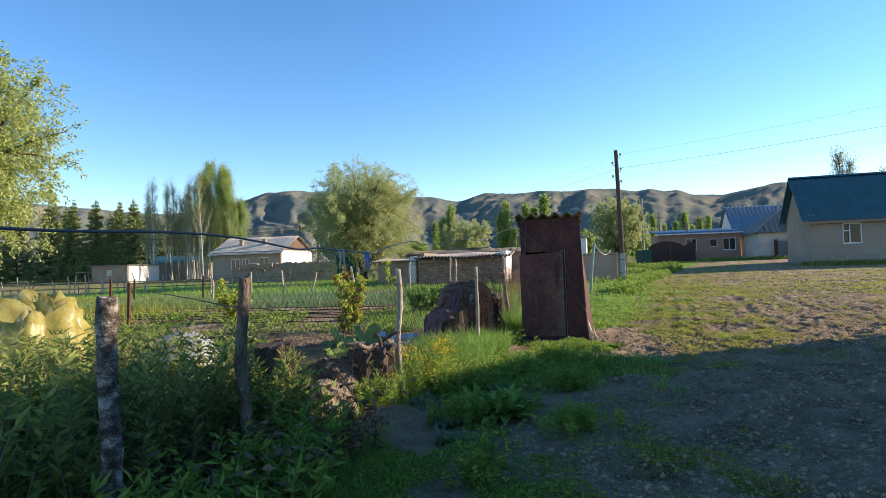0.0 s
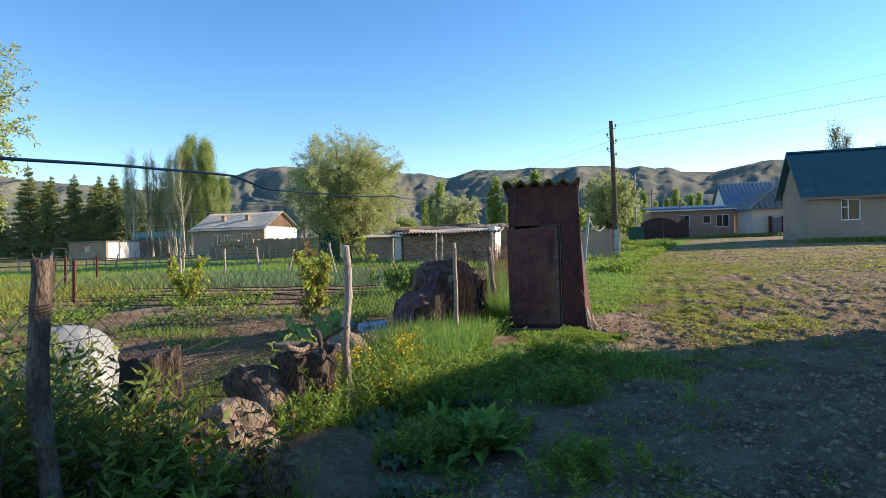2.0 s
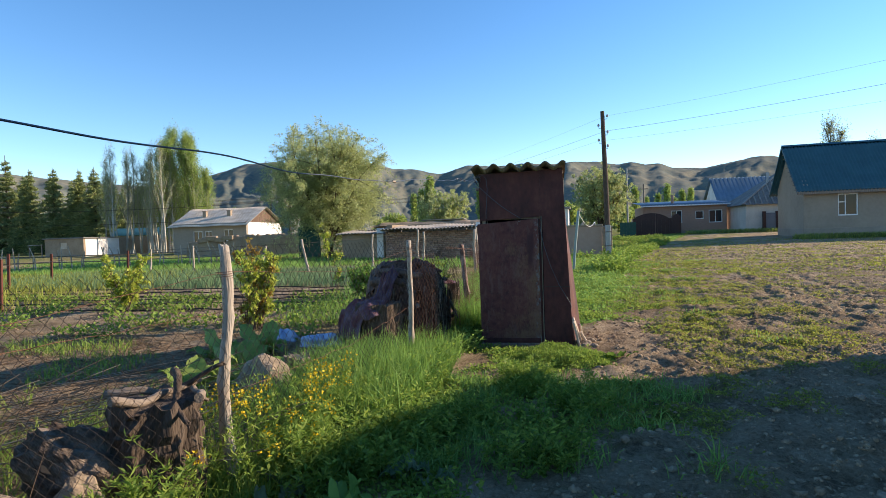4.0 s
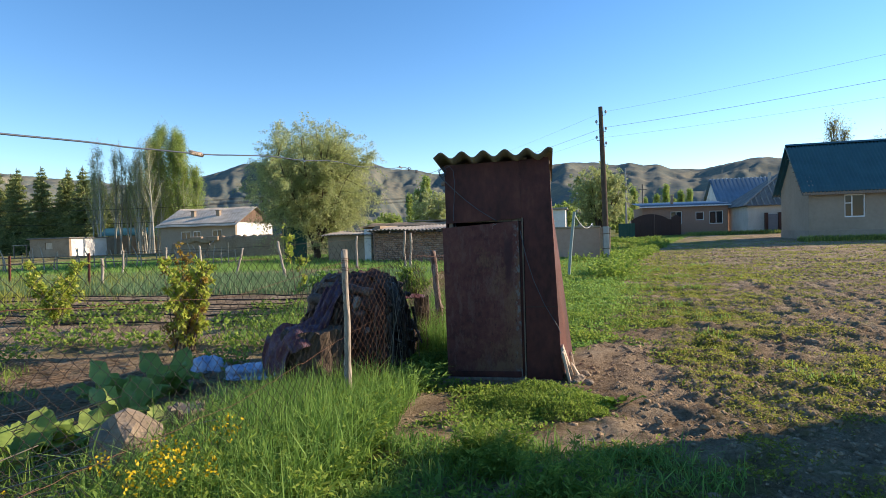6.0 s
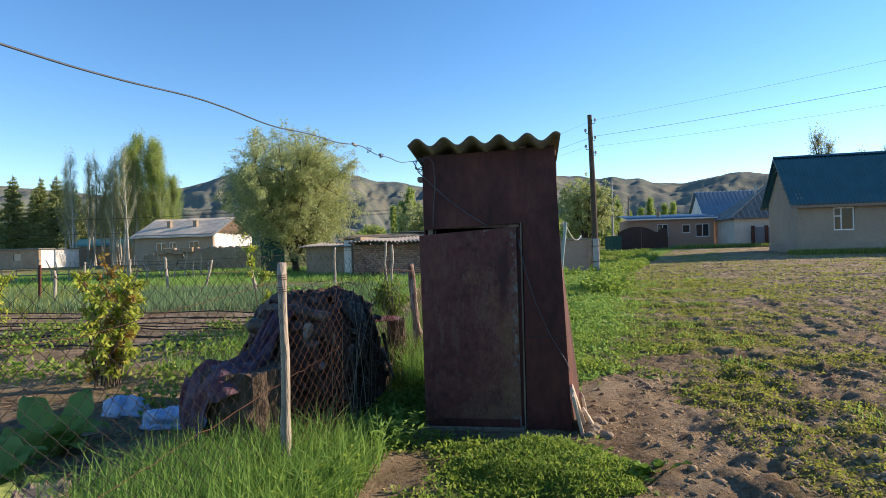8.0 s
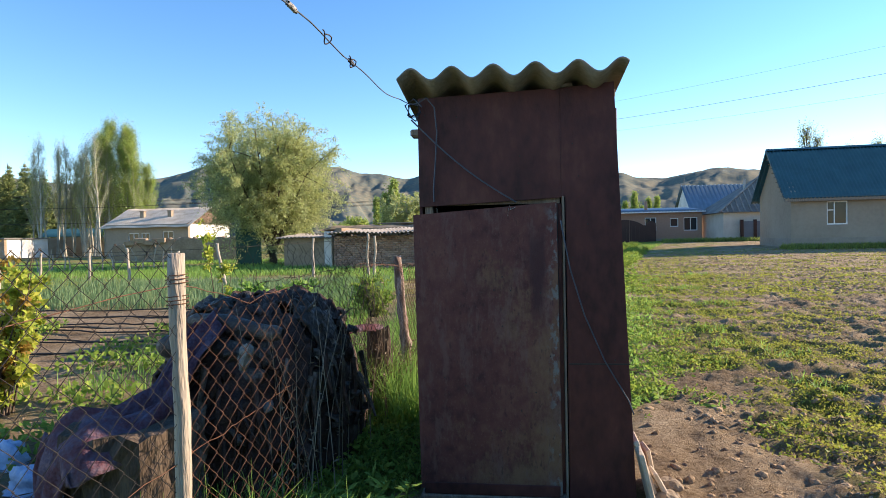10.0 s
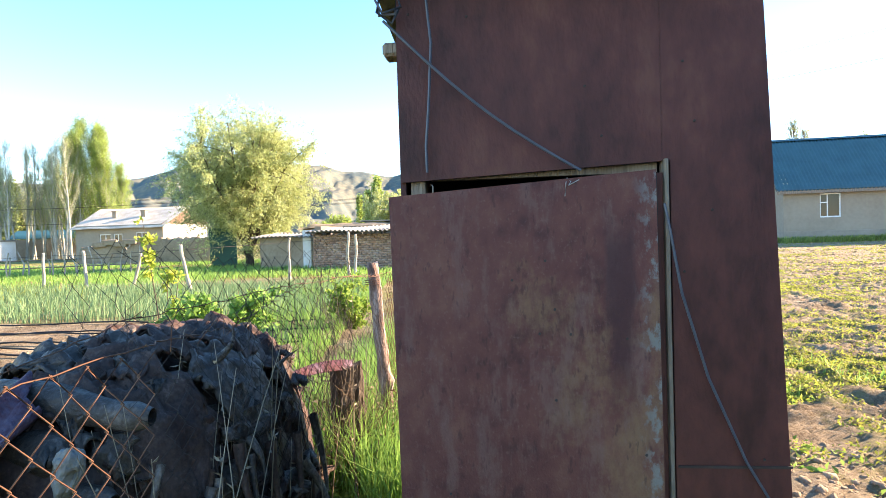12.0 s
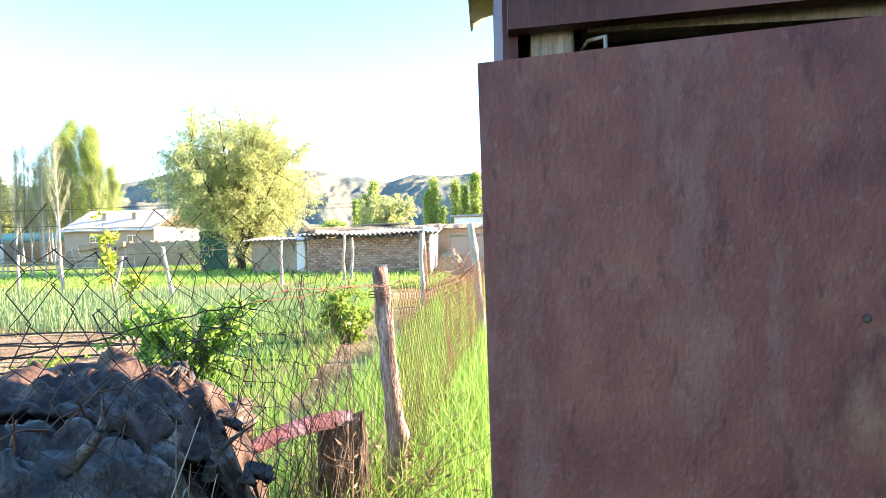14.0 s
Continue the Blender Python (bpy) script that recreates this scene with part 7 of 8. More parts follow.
def rosette(seed, count, L, W, curl=(0.3, 0.9), wave=0.015, stand=0.0):
    rng = np.random.default_rng(seed)
    out = []
    for _ in range(count):
        V, F = big_leaf(rng, L * rng.uniform(0.55, 1.15), W * rng.uniform(0.7, 1.1), rng.uniform(*curl), wave)
        a, tilt = rng.uniform(0, 6.283), rng.uniform(-0.2, 0.9) * stand
        ct, st = math.cos(tilt), math.sin(tilt)
        x, z = V[:, 0] * ct - V[:, 2] * st, V[:, 0] * st + V[:, 2] * ct
        c, s = math.cos(a), math.sin(a)
        V = np.stack([x * c - V[:, 1] * s, x * s + V[:, 1] * c, z], -1) + np.array([rng.normal() * 0.05, rng.normal() * 0.05, 0])
        out.append((V, F))
    return fast_mesh("foliage", *join(out), True)


def leafy_plant(name, label, mesh, material, at, rz=0, group=""):
    return solo(name, mesh, M[material], label, "plant", group, at=pose(*at, 0, 0, rz))


rng = np.random.default_rng(101)
# the tall dark weeds along the fence
n = 1500
x = rng.uniform(-3.4, 0.05, n)
y = rng.uniform(0.9, 3.9, n)
keep = (x < -0.93 + 0.133 * (y - 1.82)) & ~((y > 3.3) & (x > -1.3))
x, y = x[keep], y[keep]
h = rng.uniform(0.55, 1.0, len(x)) * (1 - 0.35 * smooth(-0.6, 0.0, x))
st, lv = stalks(rng, ground_pts(x, y), h, 34, 0.095, 0.024, 0.16, 0.55, 0.004, 0.08)
stuff("tall_weeds", lv, "bush_leaf", "dense dark tall weeds with narrow leaves", "weeds")
stuff("weed_stems", st, "dry_stem", "brownish stems of the tall weeds", "weeds")
n = 430
x, y = rng.uniform(-0.75, 0.50, n), rng.uniform(1.1, 3.7, n)
keep = x < 0.36 - 0.26 * (y - 1.2)
st, lv = stalks(rng, ground_pts(x[keep], y[keep]), rng.uniform(0.18, 0.5, keep.sum()), 22, 0.10, 0.026, 0.3, 0.5, 0.003)
stuff("weed_patch", lv, "weed", "green leafy weeds at the fence foot", "weeds")
n = 110
x, y = rng.uniform(-1.15, -0.5, n), rng.uniform(2.9, 3.65, n)
st, lv = stalks(rng, ground_pts(x, y), rng.uniform(0.4, 0.8, n), 30, 0.095, 0.024, 0.18, 0.55, 0.004, 0.08)
stuff("tall_weeds", join([st, lv]), "bush_leaf", "dark leafy weeds before the old stump", "weeds")
# dead leaves and stems below the weeds
st, lv = stalks(rng, ground_pts(rng.uniform(-1.2, 0.0, 260), rng.uniform(2.0, 4.0, 260)), rng.uniform(0.2, 0.6, 260), 6, 0.08, 0.03, 0.4, -0.2, 0.003)
stuff("dead_stems", join([st, lv]), "dead_leaf", "dry brown dead stems below the weeds", "dry stems")
# grass between the stumps
n = 5200
x, y = rng.uniform(-2.2, 0.0, n), rng.uniform(3.5, 7.2, n)
keep = (np.hypot(x + 0.15, y - 4.5) > 0.45) & (np.hypot(x + 0.6, y - 4.6) > 0.3)
stuff("grass_tufts", blades(rng, ground_pts(x[keep], y[keep]), rng.uniform(0.06, 0.26, keep.sum()), 0.007, 0.9), "weed", "ragged grass among stumps and stones", "grass")
# the bright tall grass round the pale pole
n = 26000
x, y = rng.normal(-0.12, 0.34, n), rng.normal(7.7, 0.70, n)
keep = (x < 0.50 + 0.12 * fbm(x * 5, y * 5, 81)) & (y < 9.0) & (y > 6.2) & (np.hypot(x + 0.42, y - 8.78) > 0.22)
stuff("tall_grass", blades(rng, ground_pts(x[keep], y[keep]), rng.uniform(0.12, 0.5, keep.sum()) * rng.uniform(0.6, 1.0, keep.sum()), rng.uniform(0.005, 0.011, keep.sum()), 0.8), "grass", "lush bright green tall grass by the fence", "grass")
# grass past the heap and along the far fence
n = 16000
y = 10.6 + 11 * rng.random(n) ** 1.5
x = rng.uniform(-0.55, 0.75, n) + (y - 11) * 0.02
keep = (np.hypot((x + 0.28) / 0.7, (y - 10.1) / 0.95) > 1)
stuff("tall_grass", blades(rng, ground_pts(x[keep], y[keep]), rng.uniform(0.15, 0.52, keep.sum()), rng.uniform(0.005, 0.010, keep.sum()), 0.5), "grass", "tall fresh grass along the far fence", "grass")
n = 9000
y = 11 + 14 * rng.random(n)
x = -0.7 - 2.2 * rng.random(n) ** 1.4 - (y - 11) * 0.12
stuff("garden_grass", blades(rng, ground_pts(x, y), rng.uniform(0.08, 0.3, n), 0.010, 0.6), "grass", "fresh grass at the garden edge", "grass")

# low weeds everywhere the ground is green
n = 900000
y = 2.2 + 24 * rng.random(n) ** 1.6
x = -0.7 + rng.random(n) * (3.2 + 0.44 * (y + 1.0))
g = green(x, y) + 0.30 * fbm(x * 3.7, y * 3.7, 61) + 0.22 * fbm(x * 9.1, y * 10.3, 65, 2)
edge = verge(x, y)
keep = (g > 0.26 + 0.50 * rng.random(n)) & ~((x > 0.66) & (x < 1.86) & (y > 9.4) & (y < 10.7))
x, y, edge, g = x[keep], y[keep], edge[keep], g[keep]
clump = np.clip(0.45 + 0.6 * fbm(x * 2.6, y * 2.6, 83), 0.08, 1.3) * smooth(0.6, -0.8, edge)
P = ground_pts(x, y) + np.array([0, 0, 1.0]) * (rng.random(len(x)) ** 1.5 * (0.03 + 0.10 * clump * smooth(8, 10, y)))[:, None]
size = (0.012 + 0.021 * rng.random(len(x))) * (1 + 0.035 * (y - 3))
D = rng.normal(size=P.shape) * np.array([1, 1, 0.35]) + np.array([0, 0, 0.45])
olive = edge > 0.5 + rng.normal(size=len(x)) * 0.4
size = size * np.where(olive, 0.62, 0.85)
lv_v, lv_f = leaves(rng, P, D, size * 1.5, size * 0.75)
q = lv_v.reshape(-1, 4, 3)
for m_, mt, lab in ((~olive, "weed", "low green weeds covering the verge"), (olive, "weed_olive", "yellow-green weeds scattered over the tilled field")):
    v = q[m_].reshape(-1, 3)
    stuff("low_weeds", (v, np.arange(len(v)).reshape(-1, 4)), mt, lab, "weeds")
# short grass blades among them
n = 60000
y = 2.5 + 24 * rng.random(n) ** 1.4
x = -0.6 + rng.random(n) * (2.6 + 0.25 * (y + 1.0))
keep = (green(x, y) + 0.3 * fbm(x * 2.7, y * 2.7, 62) > 0.68) & ~((x > 0.66) & (x < 1.86) & (y > 9.4) & (y < 10.7))
x, y = x[keep], y[keep]
stuff("short_grass", blades(rng, ground_pts(x, y), rng.uniform(0.03, 0.10, len(x)) * (1 + 0.02 * y), 0.005 + 0.0005 * y, 0.8), "grass", "short bright grass on the verge", "grass")
# ragged long grass on the shaded soil before the outhouse
n = 2600
cx, cy = rng.uniform(0.6, 2.7, 46), rng.uniform(5.6, 7.8, 46)
i = rng.integers(0, 46, n)
x, y = cx[i] + rng.normal(size=n) * 0.11, cy[i] + rng.normal(size=n) * 0.09
stuff("grass_tufts", blades(rng, ground_pts(x, y), rng.uniform(0.05, 0.20, n), rng.uniform(0.006, 0.011, n), 1.1), "grass", "ragged tufts of long grass on bare soil", "grass")
# the mat of weeds before the outhouse
n = 42000
x, y = rng.uniform(0.7, 2.35, n), rng.uniform(8.0, 9.4, n)
inside = np.hypot((x - 1.55) / 0.66, (y - 8.72) / 0.48) + 0.22 * fbm(x * 5, y * 5, 63) + 0.10 * fbm(x * 14, y * 14, 86, 2)
keep = inside < 0.95
x, y, inside = x[keep], y[keep], inside[keep]
top = 0.12 * smooth(1.0, 0.45, inside) * (0.7 + 0.5 * fbm(x * 8, y * 8, 87)) + 0.02
P = ground_pts(x, y) + np.array([0, 0, 1.0]) * (rng.random(len(x)) ** 0.7 * top)[:, None]
stuff("weed_mat", leaves(rng, P, rng.normal(size=P.shape) * np.array([1, 1, 0.6]) + np.array([0, 0, 0.6]), rng.uniform(0.018, 0.045, len(x)), rng.uniform(0.005, 0.012, len(x))), "weed", "thick mat of fine-leaved weeds before the outhouse", "weeds")
# taller weeds in clumps over the near shaded ground
n = 1300
cx, cy = rng.uniform(0.0, 2.4, n), rng.uniform(2.8, 8.4, n)
keep = (fbm(cx * 1.7, cy * 1.7, 64) > 0.05 + 0.35 * smooth(0.9, 2.2, cx)) & ~((np.abs(cx - 1.6) < 0.5) & (np.abs(cy - 5) < 0.7)) & (np.hypot(cx + 0.15, cy - 4.5) > 0.45) & ((cy < 6.6) | (cx < 0.5)) & ~((cx < 0.8) & (cy < 4.7))
cx, cy = cx[keep], cy[keep]
bx, by = np.repeat(cx, 6) + rng.normal(size=len(cx) * 6) * 0.07, np.repeat(cy, 6) + rng.normal(size=len(cx) * 6) * 0.07
st, lv = stalks(rng, ground_pts(bx, by), rng.uniform(0.06, 0.30, len(bx)), 16, 0.05, 0.018, 0.45, 0.5, 0.002, 0.02)
stuff("weed_clumps", join([st, lv]), "weed", "small leafy weed clumps on shaded soil", "weeds")

# clods of the tilled field
base = bmesh.new()
bmesh.ops.create_icosphere(base, subdivisions=1, radius=1)
bmesh.ops.triangulate(base, faces=base.faces[:])
base.verts.index_update()
bv = np.array([v.co[:] for v in base.verts])
bf = np.array([[v.index for v in f.verts] for f in base.faces])
base.free()
ov = np.array([[1, 0, 0], [0, 1, 0], [-1, 0, 0], [0, -1, 0], [0, 0, 1], [0, 0, -1.0]])
of = np.array([[0, 1, 4], [1, 2, 4], [2, 3, 4], [3, 0, 4], [1, 0, 5], [2, 1, 5], [3, 2, 5], [0, 3, 5]])


def clods(rng, x, y, s, v0, f0):
    """Lumps of soil pressed into the ground at x, y, of sizes s."""
    n = len(x)
    turn = rng.uniform(0, 6.283, n)
    V = v0[None] * (1 + 0.26 * rng.normal(size=(n, len(v0), 1))) * (s[:, None, None] * np.stack([rng.uniform(0.7, 1.5, n), rng.uniform(0.7, 1.3, n), rng.uniform(0.5, 0.95, n)], -1)[:, None])
    c, q = np.cos(turn)[:, None], np.sin(turn)[:, None]
    V = np.stack([V[..., 0] * c - V[..., 1] * q, V[..., 0] * q + V[..., 1] * c, V[..., 2]], -1)
    V = V + (ground_pts(x, y) - np.array([0, 0, 0.15]) * s[:, None])[:, None]
    return V.reshape(-1, 3), (f0[None] + np.arange(n)[:, None, None] * len(v0)).reshape(-1, 3)


for n, far, v0, f0 in ((52000, 0, bv, bf), (80000, 1, ov, of)):
    y = 2.6 + 9 * rng.random(n) ** 1.2 if not far else 9 + 19 * rng.random(n) ** 1.3
    x = 1.0 + rng.random(n) * (2.8 + 0.68 * (y + 1))
    edge = verge(x, y)
    rows = 0.5 + 0.5 * np.sin(y * 2.1 + 0.6 * np.sin(x * 0.5))
    keep = ((edge > 0.3 + rng.normal(size=n) * 0.5) | (y < 6.5)) & (green(x, y) < 0.8) & (fbm(x * 1.7, y * 2.4, 85) + 0.5 * rows > -0.25 + 0.6 * rng.random(n))
    x, y = x[keep], y[keep]
    s = (0.005 + 0.021 * rng.random(len(x)) ** 4) * (1 + 0.035 * y)
    solo("soil_clods", fast_mesh("soil_clods", *clods(rng, x, y, s, v0, f0)), M["clod"], "dry crumbly soil clods of the tilled field", "soil", kind="stuff")

# crumbs of soil on the path and in the beds
n = 20000
k = n // 2
y = np.concatenate([1.6 + 7 * rng.random(k) ** 1.3, rng.uniform(4.8, 17.6, n - k)])
x = np.concatenate([0.2 + rng.random(k) * (1.5 + 0.55 * (y[:k] + 1)), -0.8 - rng.random(n - k) * (1.0 + 0.75 * (y[k:] - 3))])
s = (0.003 + 0.010 * rng.random(n) ** 3) * (1 + 0.06 * y)
V = bv[None] * (1 + 0.2 * rng.normal(size=(n, len(bv), 1))) * (s[:, None, None] * np.stack([rng.uniform(0.8, 1.4, n), rng.uniform(0.8, 1.4, n), rng.uniform(0.45, 0.8, n)], -1)[:, None])
V = V + ground_pts(x, y)[:, None]
F = bf[None] + np.arange(n)[:, None, None] * len(bv)
solo("soil_crumbs", fast_mesh("soil_crumbs", V.reshape(-1, 3), F.reshape(-1, 3)), M["clod"], "loose soil crumbs on path and beds", "soil", kind="stuff")
# weeds and clods over the distant field
n = 80000
y = 20 + 26 * rng.random(n) ** 1.2
x = 2.0 + (y - 10) * 0.18 + rng.random(n) * (5 + 0.62 * y)
keep = fbm(x * 0.9, y * 1.6, 7) + 0.8 * fbm(x * 2.1, y * 3.2, 17) > -0.35 + 0.9 * rng.random(n)
P = ground_pts(x[keep], y[keep])
stuff("field_weeds", leaves(rng, P, rng.normal(size=P.shape) * np.array([1, 1, 0.3]) + np.array([0, 0, 0.5]), rng.uniform(0.03, 0.11, len(P)), rng.uniform(0.02, 0.05, len(P))), "weed_olive", "yellow-green weeds over the distant field", "weeds")
n = 14000
y = 20 + 25 * rng.random(n) ** 1.3
x = 2.4 + (y - 10) * 0.18 + rng.random(n) * (5 + 0.6 * y)
s = 0.015 + 0.05 * rng.random(n) ** 2
V = bv[None] * (1 + 0.3 * rng.normal(size=(n, len(bv), 1))) * (s[:, None, None] * np.array([1.5, 1.0, 0.55]))
V = V + ground_pts(x, y)[:, None]
F = bf[None] + np.arange(n)[:, None, None] * len(bv)
solo("field_clods", fast_mesh("field_clods", V.reshape(-1, 3), F.reshape(-1, 3)), M["clod"], "dry soil clods over the distant field", "soil", kind="stuff")
# litter and grass in the near beds
n = 11000
x, y = rng.uniform(-7.5, -0.9, n), rng.uniform(4.8, 10.0, n)
stuff("straw_litter", leaves(rng, ground_pts(x, y) + np.array([0, 0, 0.02]), rng.normal(size=(n, 3)) * np.array([1, 1, 0.15]), rng.uniform(0.06, 0.25, n), 0.008), "dead_leaf", "dry straw litter over the beds", "straw")

# onions in rows
n = 22000
row = rng.integers(0, 17, n)
x, y = rng.uniform(-19, -1.9, n), 17.7 + row * 0.43 + rng.normal(size=n) * 0.05
keep = x < -1.9 - (y - 17) * 0.05
stuff("onion_rows", blades(rng, ground_pts(x[keep], y[keep]), rng.uniform(0.15, 0.34, keep.sum()), 0.014, 0.3), "onion_leaf", "rows of blue-green onion leaves", "onions")
# strawberries and potatoes in rows
n = 9000
row = rng.integers(0, 5, n)
x, y = rng.uniform(-12, -1.7, n), np.array([9.9, 11.0, 12.3, 13.3, 14.6])[row] + rng.normal(size=n) * 0.14
keep = fbm(x * 2.5, y * 0.5 + row, 66) > 0.0
x, y = x[keep], y[keep]
P = ground_pts(x, y) + np.array([0, 0, 1.0]) * (rng.random(len(x)) * 0.16)[:, None]
stuff("crop_rows", leaves(rng, P, rng.normal(size=P.shape) + np.array([0, 0, 0.4]), rng.uniform(0.05, 0.10, len(x)), rng.uniform(0.03, 0.06, len(x))), "weed", "low green leafy crops in rows", "crops")
# grass beyond the beds, and down the green strip to the gate
n = 60000
x, y = rng.uniform(-34, -1.0, n), 25 + 20 * rng.random(n)
keep = fbm(x * 0.5, y * 0.5, 67) > -0.4 + 0.6 * rng.random(n)
stuff("meadow_grass", blades(rng, ground_pts(x[keep], y[keep]), rng.uniform(0.08, 0.28, keep.sum()), 0.03, 0.6), "grass", "meadow grass beyond the vegetable beds", "grass")
n = 42000
y = 20 + 42 * rng.random(n) ** 1.3
x = 0.4 + rng.random(n) * (1.4 + 0.165 * (y - 10) + 0.016 * np.maximum(0, y - 24) ** 1.6)
tall = rng.uniform(0.03, 0.15, n) * (1.0 + 0.9 * np.clip(fbm(x * 1.1, y * 0.8, 71), -0.6, 1.5))
olive = fbm(x * 0.8, y * 0.6, 72) + 0.5 * rng.normal(size=n) > 0.15
for m_, mt, lab in ((~olive, "grass", "bright grass strip leading to the gate"), (olive, "weed_olive", "yellowish grass patches along the strip")):
    stuff("strip_grass", blades(rng, ground_pts(x[m_], y[m_]), tall[m_], 0.03, 0.7), mt, lab, "grass")
n = 2200
cx, cy = rng.uniform(2.5, 11, 60), rng.uniform(20, 56, 60)
cx = np.minimum(cx, 1.6 + (cy - 10) * 0.165 + 0.016 * np.maximum(0, cy - 24) ** 1.6)
i = rng.integers(0, 60, n)
st, lv = stalks(rng, ground_pts(cx[i] + rng.normal(size=n) * 0.25, cy[i] + rng.normal(size=n) * 0.35), rng.uniform(0.15, 0.45, n), 12, 0.11, 0.06, 0.4, 0.4, 0.005)
stuff("nettle_clumps", join([st, lv]), "weed", "darker leafy clumps in the grass strip", "weeds")
n = 60000
cx, cy = rng.random(420), 9.8 + 30 * rng.random(420) ** 1.4
cx = 2.0 + cx * (0.2 + 0.165 * (cy - 10) + 0.016 * np.maximum(0, cy - 24) ** 1.6) - 1.5 * (cy > 11.5) * rng.random(420)
i = rng.integers(0, 420, n)
r = 0.12 + 0.012 * cy[i]
x, y = cx[i] + rng.normal(size=n) * r, cy[i] + rng.normal(size=n) * r
P = ground_pts(x, y) + np.array([0, 0, 1.0]) * (smooth(10.5, 17, y) * rng.random(n) * (0.03 + 0.16 * rng.random(420)[i]) * np.exp(-((x - cx[i]) ** 2 + (y - cy[i]) ** 2) / (2.2 * r ** 2)))[:, None]
keep = ~((x > 0.6) & (x < 2.0) & (y < 10.75)) & (rng.random(n) < 0.25 + smooth(10, 16, y)) & (green(x, y) > 0.3)
stuff("verge_weeds", leaves(rng, P[keep], rng.normal(size=(keep.sum(), 3)) * np.array([1, 1, 0.4]) + np.array([0, 0, 0.5]), rng.uniform(0.03, 0.06, keep.sum()) * (1 + 0.02 * y[keep]), rng.uniform(0.014, 0.032, keep.sum()) * (1 + 0.02 * y[keep])), "grass", "bright leafy weed clumps along the verge", "weeds")
n = 9000
x, y = rng.uniform(18, 34, n), 45.2 - 1.0 * rng.random(n) ** 2
x2, y2 = rng.uniform(14.5, 23, n // 2), 58.5 + rng.random(n // 2) * 1.8
x, y = np.concatenate([x, x2]), np.concatenate([y, y2])
stuff("verge_grass", blades(rng, ground_pts(x, y), rng.uniform(0.1, 0.45, len(x)), 0.035, 0.6), "bush_leaf", "dark weeds at the foot of the houses", "weeds")
# yellowing grass and weeds left of the beds
n = 24000
x, y = rng.uniform(-26, -7, n), rng.uniform(5.5, 24, n)
keep = x < -10 - 0.2 * (y - 10) + rng.normal(size=n)
stuff("rough_grass", blades(rng, ground_pts(x[keep], y[keep]), rng.uniform(0.1, 0.4, keep.sum()), 0.022, 0.7), "weed_olive", "rough olive grass by the stick fence", "grass")
n = 12000
x, y = rng.uniform(-9, -1.2, n), rng.uniform(5.2, 9.6, n)
keep = fbm(x * 1.4, y * 1.4, 68) > 0.38
stuff("bed_weeds", blades(rng, ground_pts(x[keep], y[keep]), rng.uniform(0.04, 0.2, keep.sum()), 0.010, 0.9), "weed", "patchy weeds in the near beds", "weeds")

# drip hoses
for k in range(9):
    y0 = 13.1 + k * 0.5
    xs = np.linspace(-15, -1.6, 60)
    P = np.stack([xs, y0 + 0.06 * np.sin(xs * 1.1 + k) + 0.04 * np.sin(xs * 2.7), 0.03 + ground_z(xs, y0 + 0 * xs) * 1.0 + 0.01 * np.sin(xs * 3)], -1)
    solo("drip_hose", fast_mesh("drip_hose", *tubes(P, 0.013, 5)), M["hose"], "thin black drip hose along a bed", "hose", "drip hoses")

# yellow flowers by the fence
n = 120
x, y = rng.normal(-0.16, 0.22, n), rng.normal(6.0, 0.5, n)
h = rng.uniform(0.25, 0.55, n)
st, lv = stalks(rng, ground_pts(x, y), h, 26, 0.05, 0.010, 0.25, 0.6, 0.003)
stuff("flower_stems", join([st, lv]), "weed", "green feathery stems of yellow flowers", "flowers")
i = np.repeat(np.arange(0, n, 4), 30)
top = ground_pts(x, y)[i] + np.stack([rng.normal(size=len(i)) * 0.03, rng.normal(size=len(i)) * 0.03, h[i] * rng.uniform(0.72, 1.05, len(i))], -1)
stuff("yellow_flowers", leaves(rng, top, rng.normal(size=top.shape) + np.array([0, 0, 0.4]), 0.020, 0.016), "flower", "clusters of bright yellow flowers", "flowers")

for cx, cy, n, h in ((-0.42, 4.75, 60, 0.30), (0.5, 4.5, 60, 0.24), (0.12, 5.6, 70, 0.38), (1.75, 6.9, 60, 0.26), (1.3, 7.4, 90, 0.28), (1.5, 4.3, 60, 0.2)):
    st, lv = stalks(rng, ground_pts(rng.normal(cx, 0.13, n), rng.normal(cy, 0.14, n)), rng.uniform(0.5, 1.1, n) * h, 40, 0.055, 0.011, 0.4, 0.6, 0.003, 0.05)
    stuff("weed_bush", join([st, lv]), "weed", "feathery green weed bush on bare soil", "weeds")
# dock, burdock and other broad plants
leafy_plant("dock_plant", "dark broad-leaved dock plant in the shade", rosette(1, 85, 0.36, 0.042, (0.05, 0.6), 0.014, 0.95), "dock_leaf", (0.88, 4.62, 0), 0, "dock plants")
leafy_plant("dock_plant", "smaller dock plant beside the path", rosette(2, 44, 0.25, 0.032, (0.1, 0.7), 0.012, 0.9), "dock_leaf", (0.55, 5.05, 0), 40, "dock plants")
leafy_plant("dock_plant", "dock sprout before the outhouse corner", rosette(3, 9, 0.17, 0.04, (0.1, 0.7), 0.01, 0.6), "dock_leaf", (2.22, 8.78, 0), 10, "dock plants")
for k, (x, y, s) in enumerate(((0.42, 4.35, 5), (0.05, 4.95, 6), (0.52, 3.9, 7), (0.15, 5.4, 8), (0.75, 5.6, 9))):
    leafy_plant("thistle_plant", "grey-green thistle rosette on the soil", rosette(s, 20, 0.19, 0.035, (0.2, 0.7), 0.03, 0.5), "silver_leaf", (x, y, 0), k * 60, "thistles")
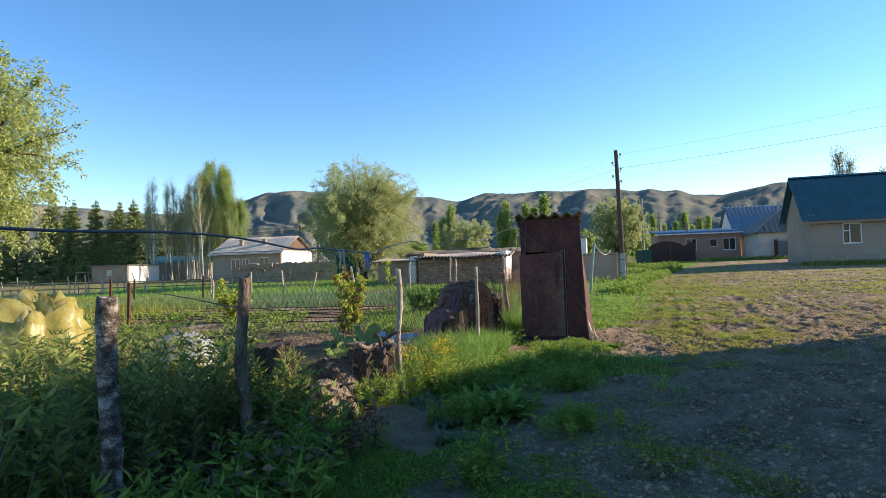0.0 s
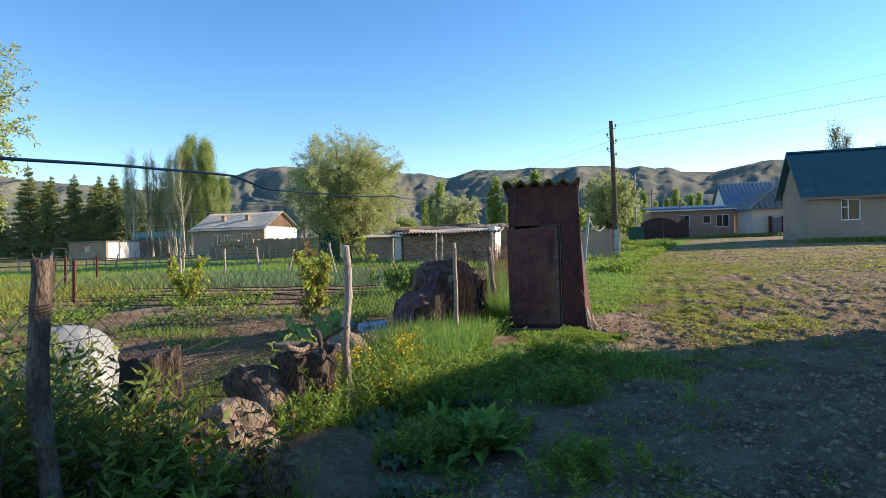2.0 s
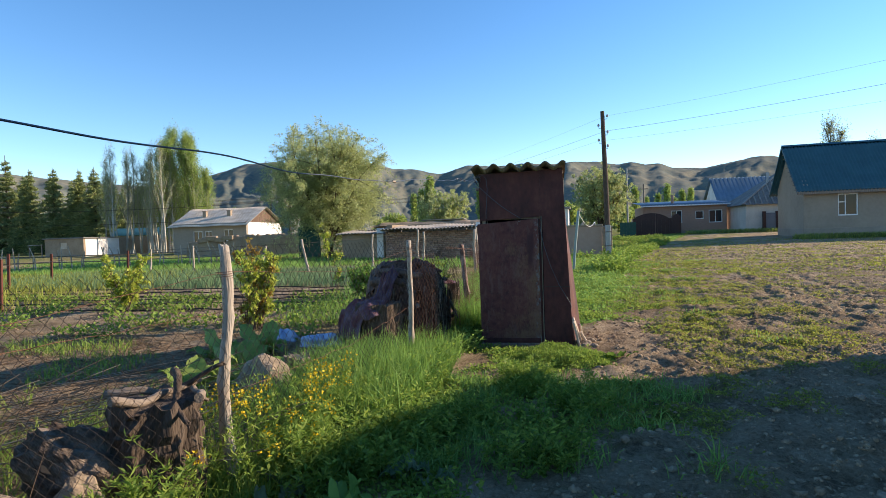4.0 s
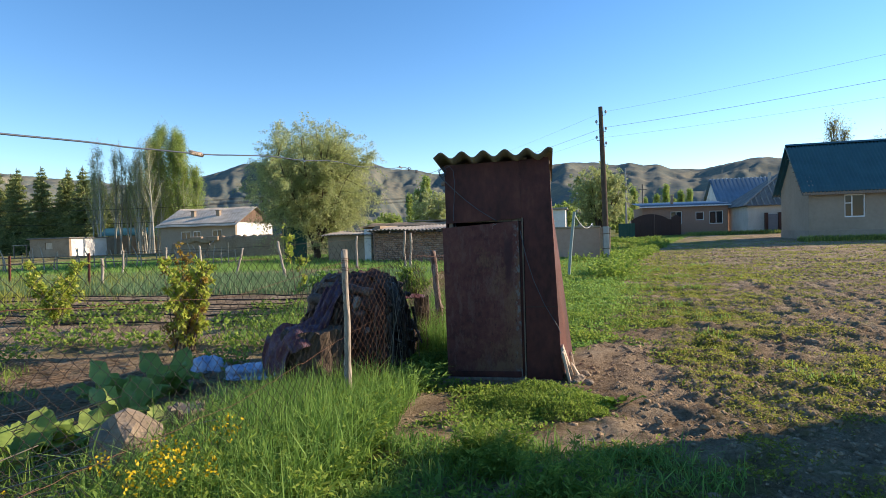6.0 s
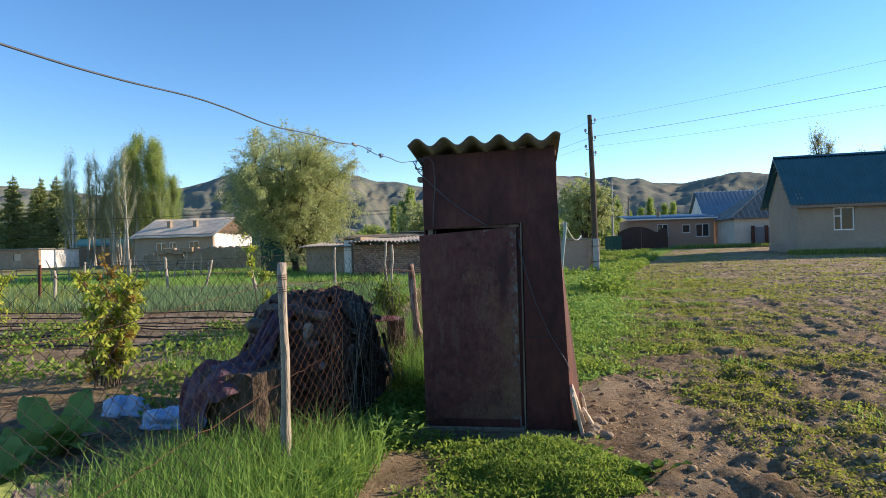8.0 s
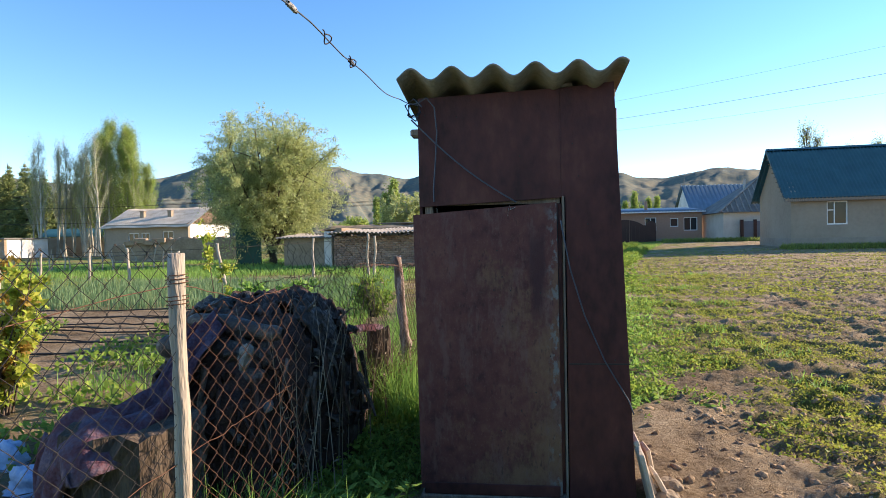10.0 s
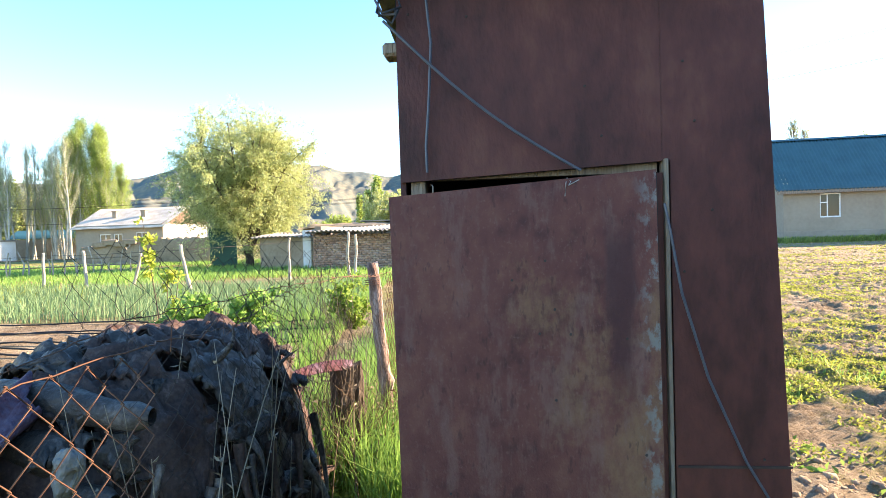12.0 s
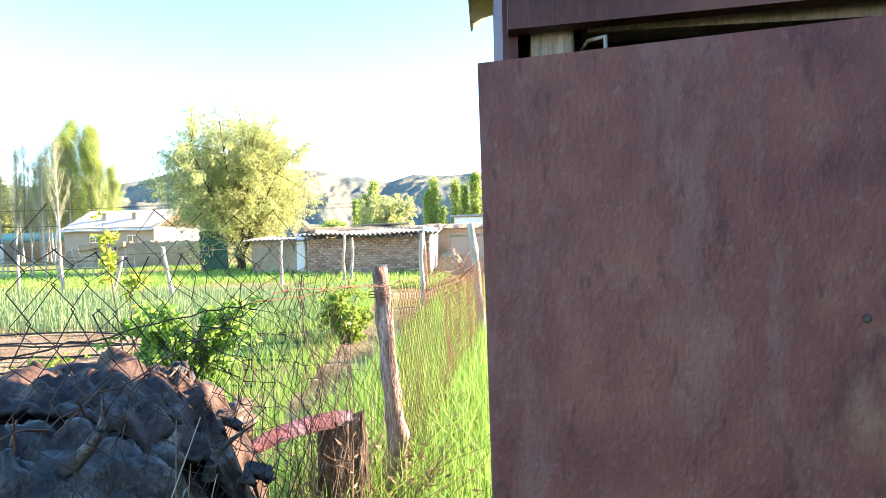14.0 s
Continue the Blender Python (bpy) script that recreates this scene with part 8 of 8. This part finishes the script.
for k, (x, y, L) in enumerate(((-1.45, 7.45, 0.40), (-1.75, 7.1, 0.36), (-1.15, 7.75, 0.30), (-1.3, 6.3, 0.30), (-1.9, 8.75, 0.48), (-2.25, 8.5, 0.46), (-1.72, 8.0, 0.42))):
    leafy_plant("burdock_plant", "burdock with large soft pale leaves", rosette(20 + k, 10, L, L * 0.30, (0.15, 0.6), 0.03, 0.9), "burdock_leaf", (x, y, 0), k * 50, "burdocks")
leafy_plant("burdock_plant", "sunlit cabbage-like plant behind the outhouse", rosette(31, 16, 0.34, 0.15, (0.1, 0.7), 0.03, 0.8), "burdock_leaf", (0.56, 11.35, 0), 0, "burdocks")
st, lv = stalks(rng, ground_pts(rng.normal(0.46, 0.07, 26), rng.normal(9.05, 0.07, 26)), rng.uniform(0.12, 0.3, 26), 18, 0.07, 0.018, 0.5, 0.4, 0.003, 0.1)
stuff("weed_tuft", join([st, lv]), "grass", "pointed leafy weed tuft beside the outhouse", "weeds")


def shrub(label, seed, at, H, R, stems, leaf_n, ll, lw, mt, low=0.1):
    r = np.random.default_rng(seed)
    s = thing("shrub", label, "shrub", at, group="young shrubs")
    a = r.uniform(0, 6.283, stems)
    D = unit(np.stack([np.cos(a) * R / H * 0.8, np.sin(a) * R / H * 0.8, 0 * a + 1], -1))
    P1, r1 = limbs(r, np.zeros((stems, 3)) + r.normal(size=(stems, 3)) * np.array([0.04, 0.04, 0]), D, H * r.uniform(0.65, 1.0, stems), np.full(stems, 0.010), 7, 0.1)
    b, d, i = on(P1, r, stems * 8, low, 0.95)
    P2, r2 = limbs(r, b, unit(d * 0.6 + r.normal(size=b.shape) * 0.6), r.uniform(0.12, 0.35, len(b)) * R * 1.6, np.full(len(b), 0.004), 4, 0.2)
    part("branchwork", fast_mesh("branchwork", *join([tubes(P1, r1, 5), tubes(P2, r2, 3)])), M["bark"], s)
    p, d, i = on(P2, r, leaf_n, 0.1, 1.0)
    part("foliage", fast_mesh("foliage", *leaves(r, p + r.normal(size=p.shape) * 0.015, r.normal(size=p.shape) + np.array([0, 0, 0.1]), r.uniform(0.6, 1.25, leaf_n) * ll, r.uniform(0.7, 1.2, leaf_n) * lw)), M[mt], s)
    return s


shrub("young yellow-green shrub in the vegetable bed", 71, (-7.1, 12.85, 0), 1.25, 0.55, 9, 2600, 0.075, 0.045, "shrub_leaf")
shrub("young shrub with yellow-green and reddish leaves", 72, (-3.0, 10.72, 0), 1.6, 0.42, 10, 3200, 0.065, 0.04, "shrub_leaf")
shrub("reddish young shoots inside the shrub", 73, (-3.08, 10.66, 0), 1.45, 0.4, 6, 900, 0.06, 0.035, "red_leaf")
shrub("bright green currant bush behind the heap", 74, (-2.2, 14.2, 0), 0.9, 0.75, 16, 4200, 0.075, 0.06, "grass", 0.05)
shrub("thin sapling with yellow leaves", 75, (-3.33, 14.9, 0), 1.75, 0.3, 3, 420, 0.075, 0.045, "shrub_leaf", 0.4)
shrub("low dark green bush behind the torn mesh", 77, (-1.3, 16.5, 0), 0.8, 0.6, 12, 3000, 0.07, 0.04, "weed", 0.02)
shrub("green elder shoots in the rough grass", 78, (-9.8, 9.8, 0), 0.8, 0.4, 7, 900, 0.08, 0.05, "shrub_leaf")

# dry stalks and brush by the torn mesh
n = 70
x, y = rng.normal(0.02, 0.16, n), rng.uniform(9.15, 11.4, n)
st, lv = stalks(rng, ground_pts(x, y), rng.uniform(0.5, 1.15, n), 5, 0.03, 0.01, 0.12, 0.3, 0.0035)
stuff("dry_stalks", join([st, lv]), "dry_stem", "dry grey weed stalks before the heap", "dry stems")
n = 300
x, y = rng.normal(0.12, 0.10, n), rng.normal(11.4, 0.22, n)
st, lv = stalks(rng, ground_pts(x, y), rng.uniform(0.15, 0.6, n), 4, 0.05, 0.01, 0.6, 0.0, 0.003)
stuff("brushwood", join([st, lv]), "dead_leaf", "tangle of dry brushwood at the post", "brushwood")
n = 240
x, y = rng.uniform(-3.6, -0.9, n), rng.uniform(5.2, 7.6, n)
t = np.linspace(0, 1, 4)
a = rng.uniform(-0.6, 0.9, n)
L = rng.uniform(0.3, 1.1, n)
P = ground_pts(x, y)[:, None] + np.stack([np.cos(a)[:, None] * L[:, None] * t, np.sin(a)[:, None] * L[:, None] * t, 0.03 + (rng.random(n) * 0.3)[:, None] * t], -1)
stuff("dry_sticks", tubes(P, 0.004, 4), "dry_stem", "dry straw and sticks over the bed", "sticks")
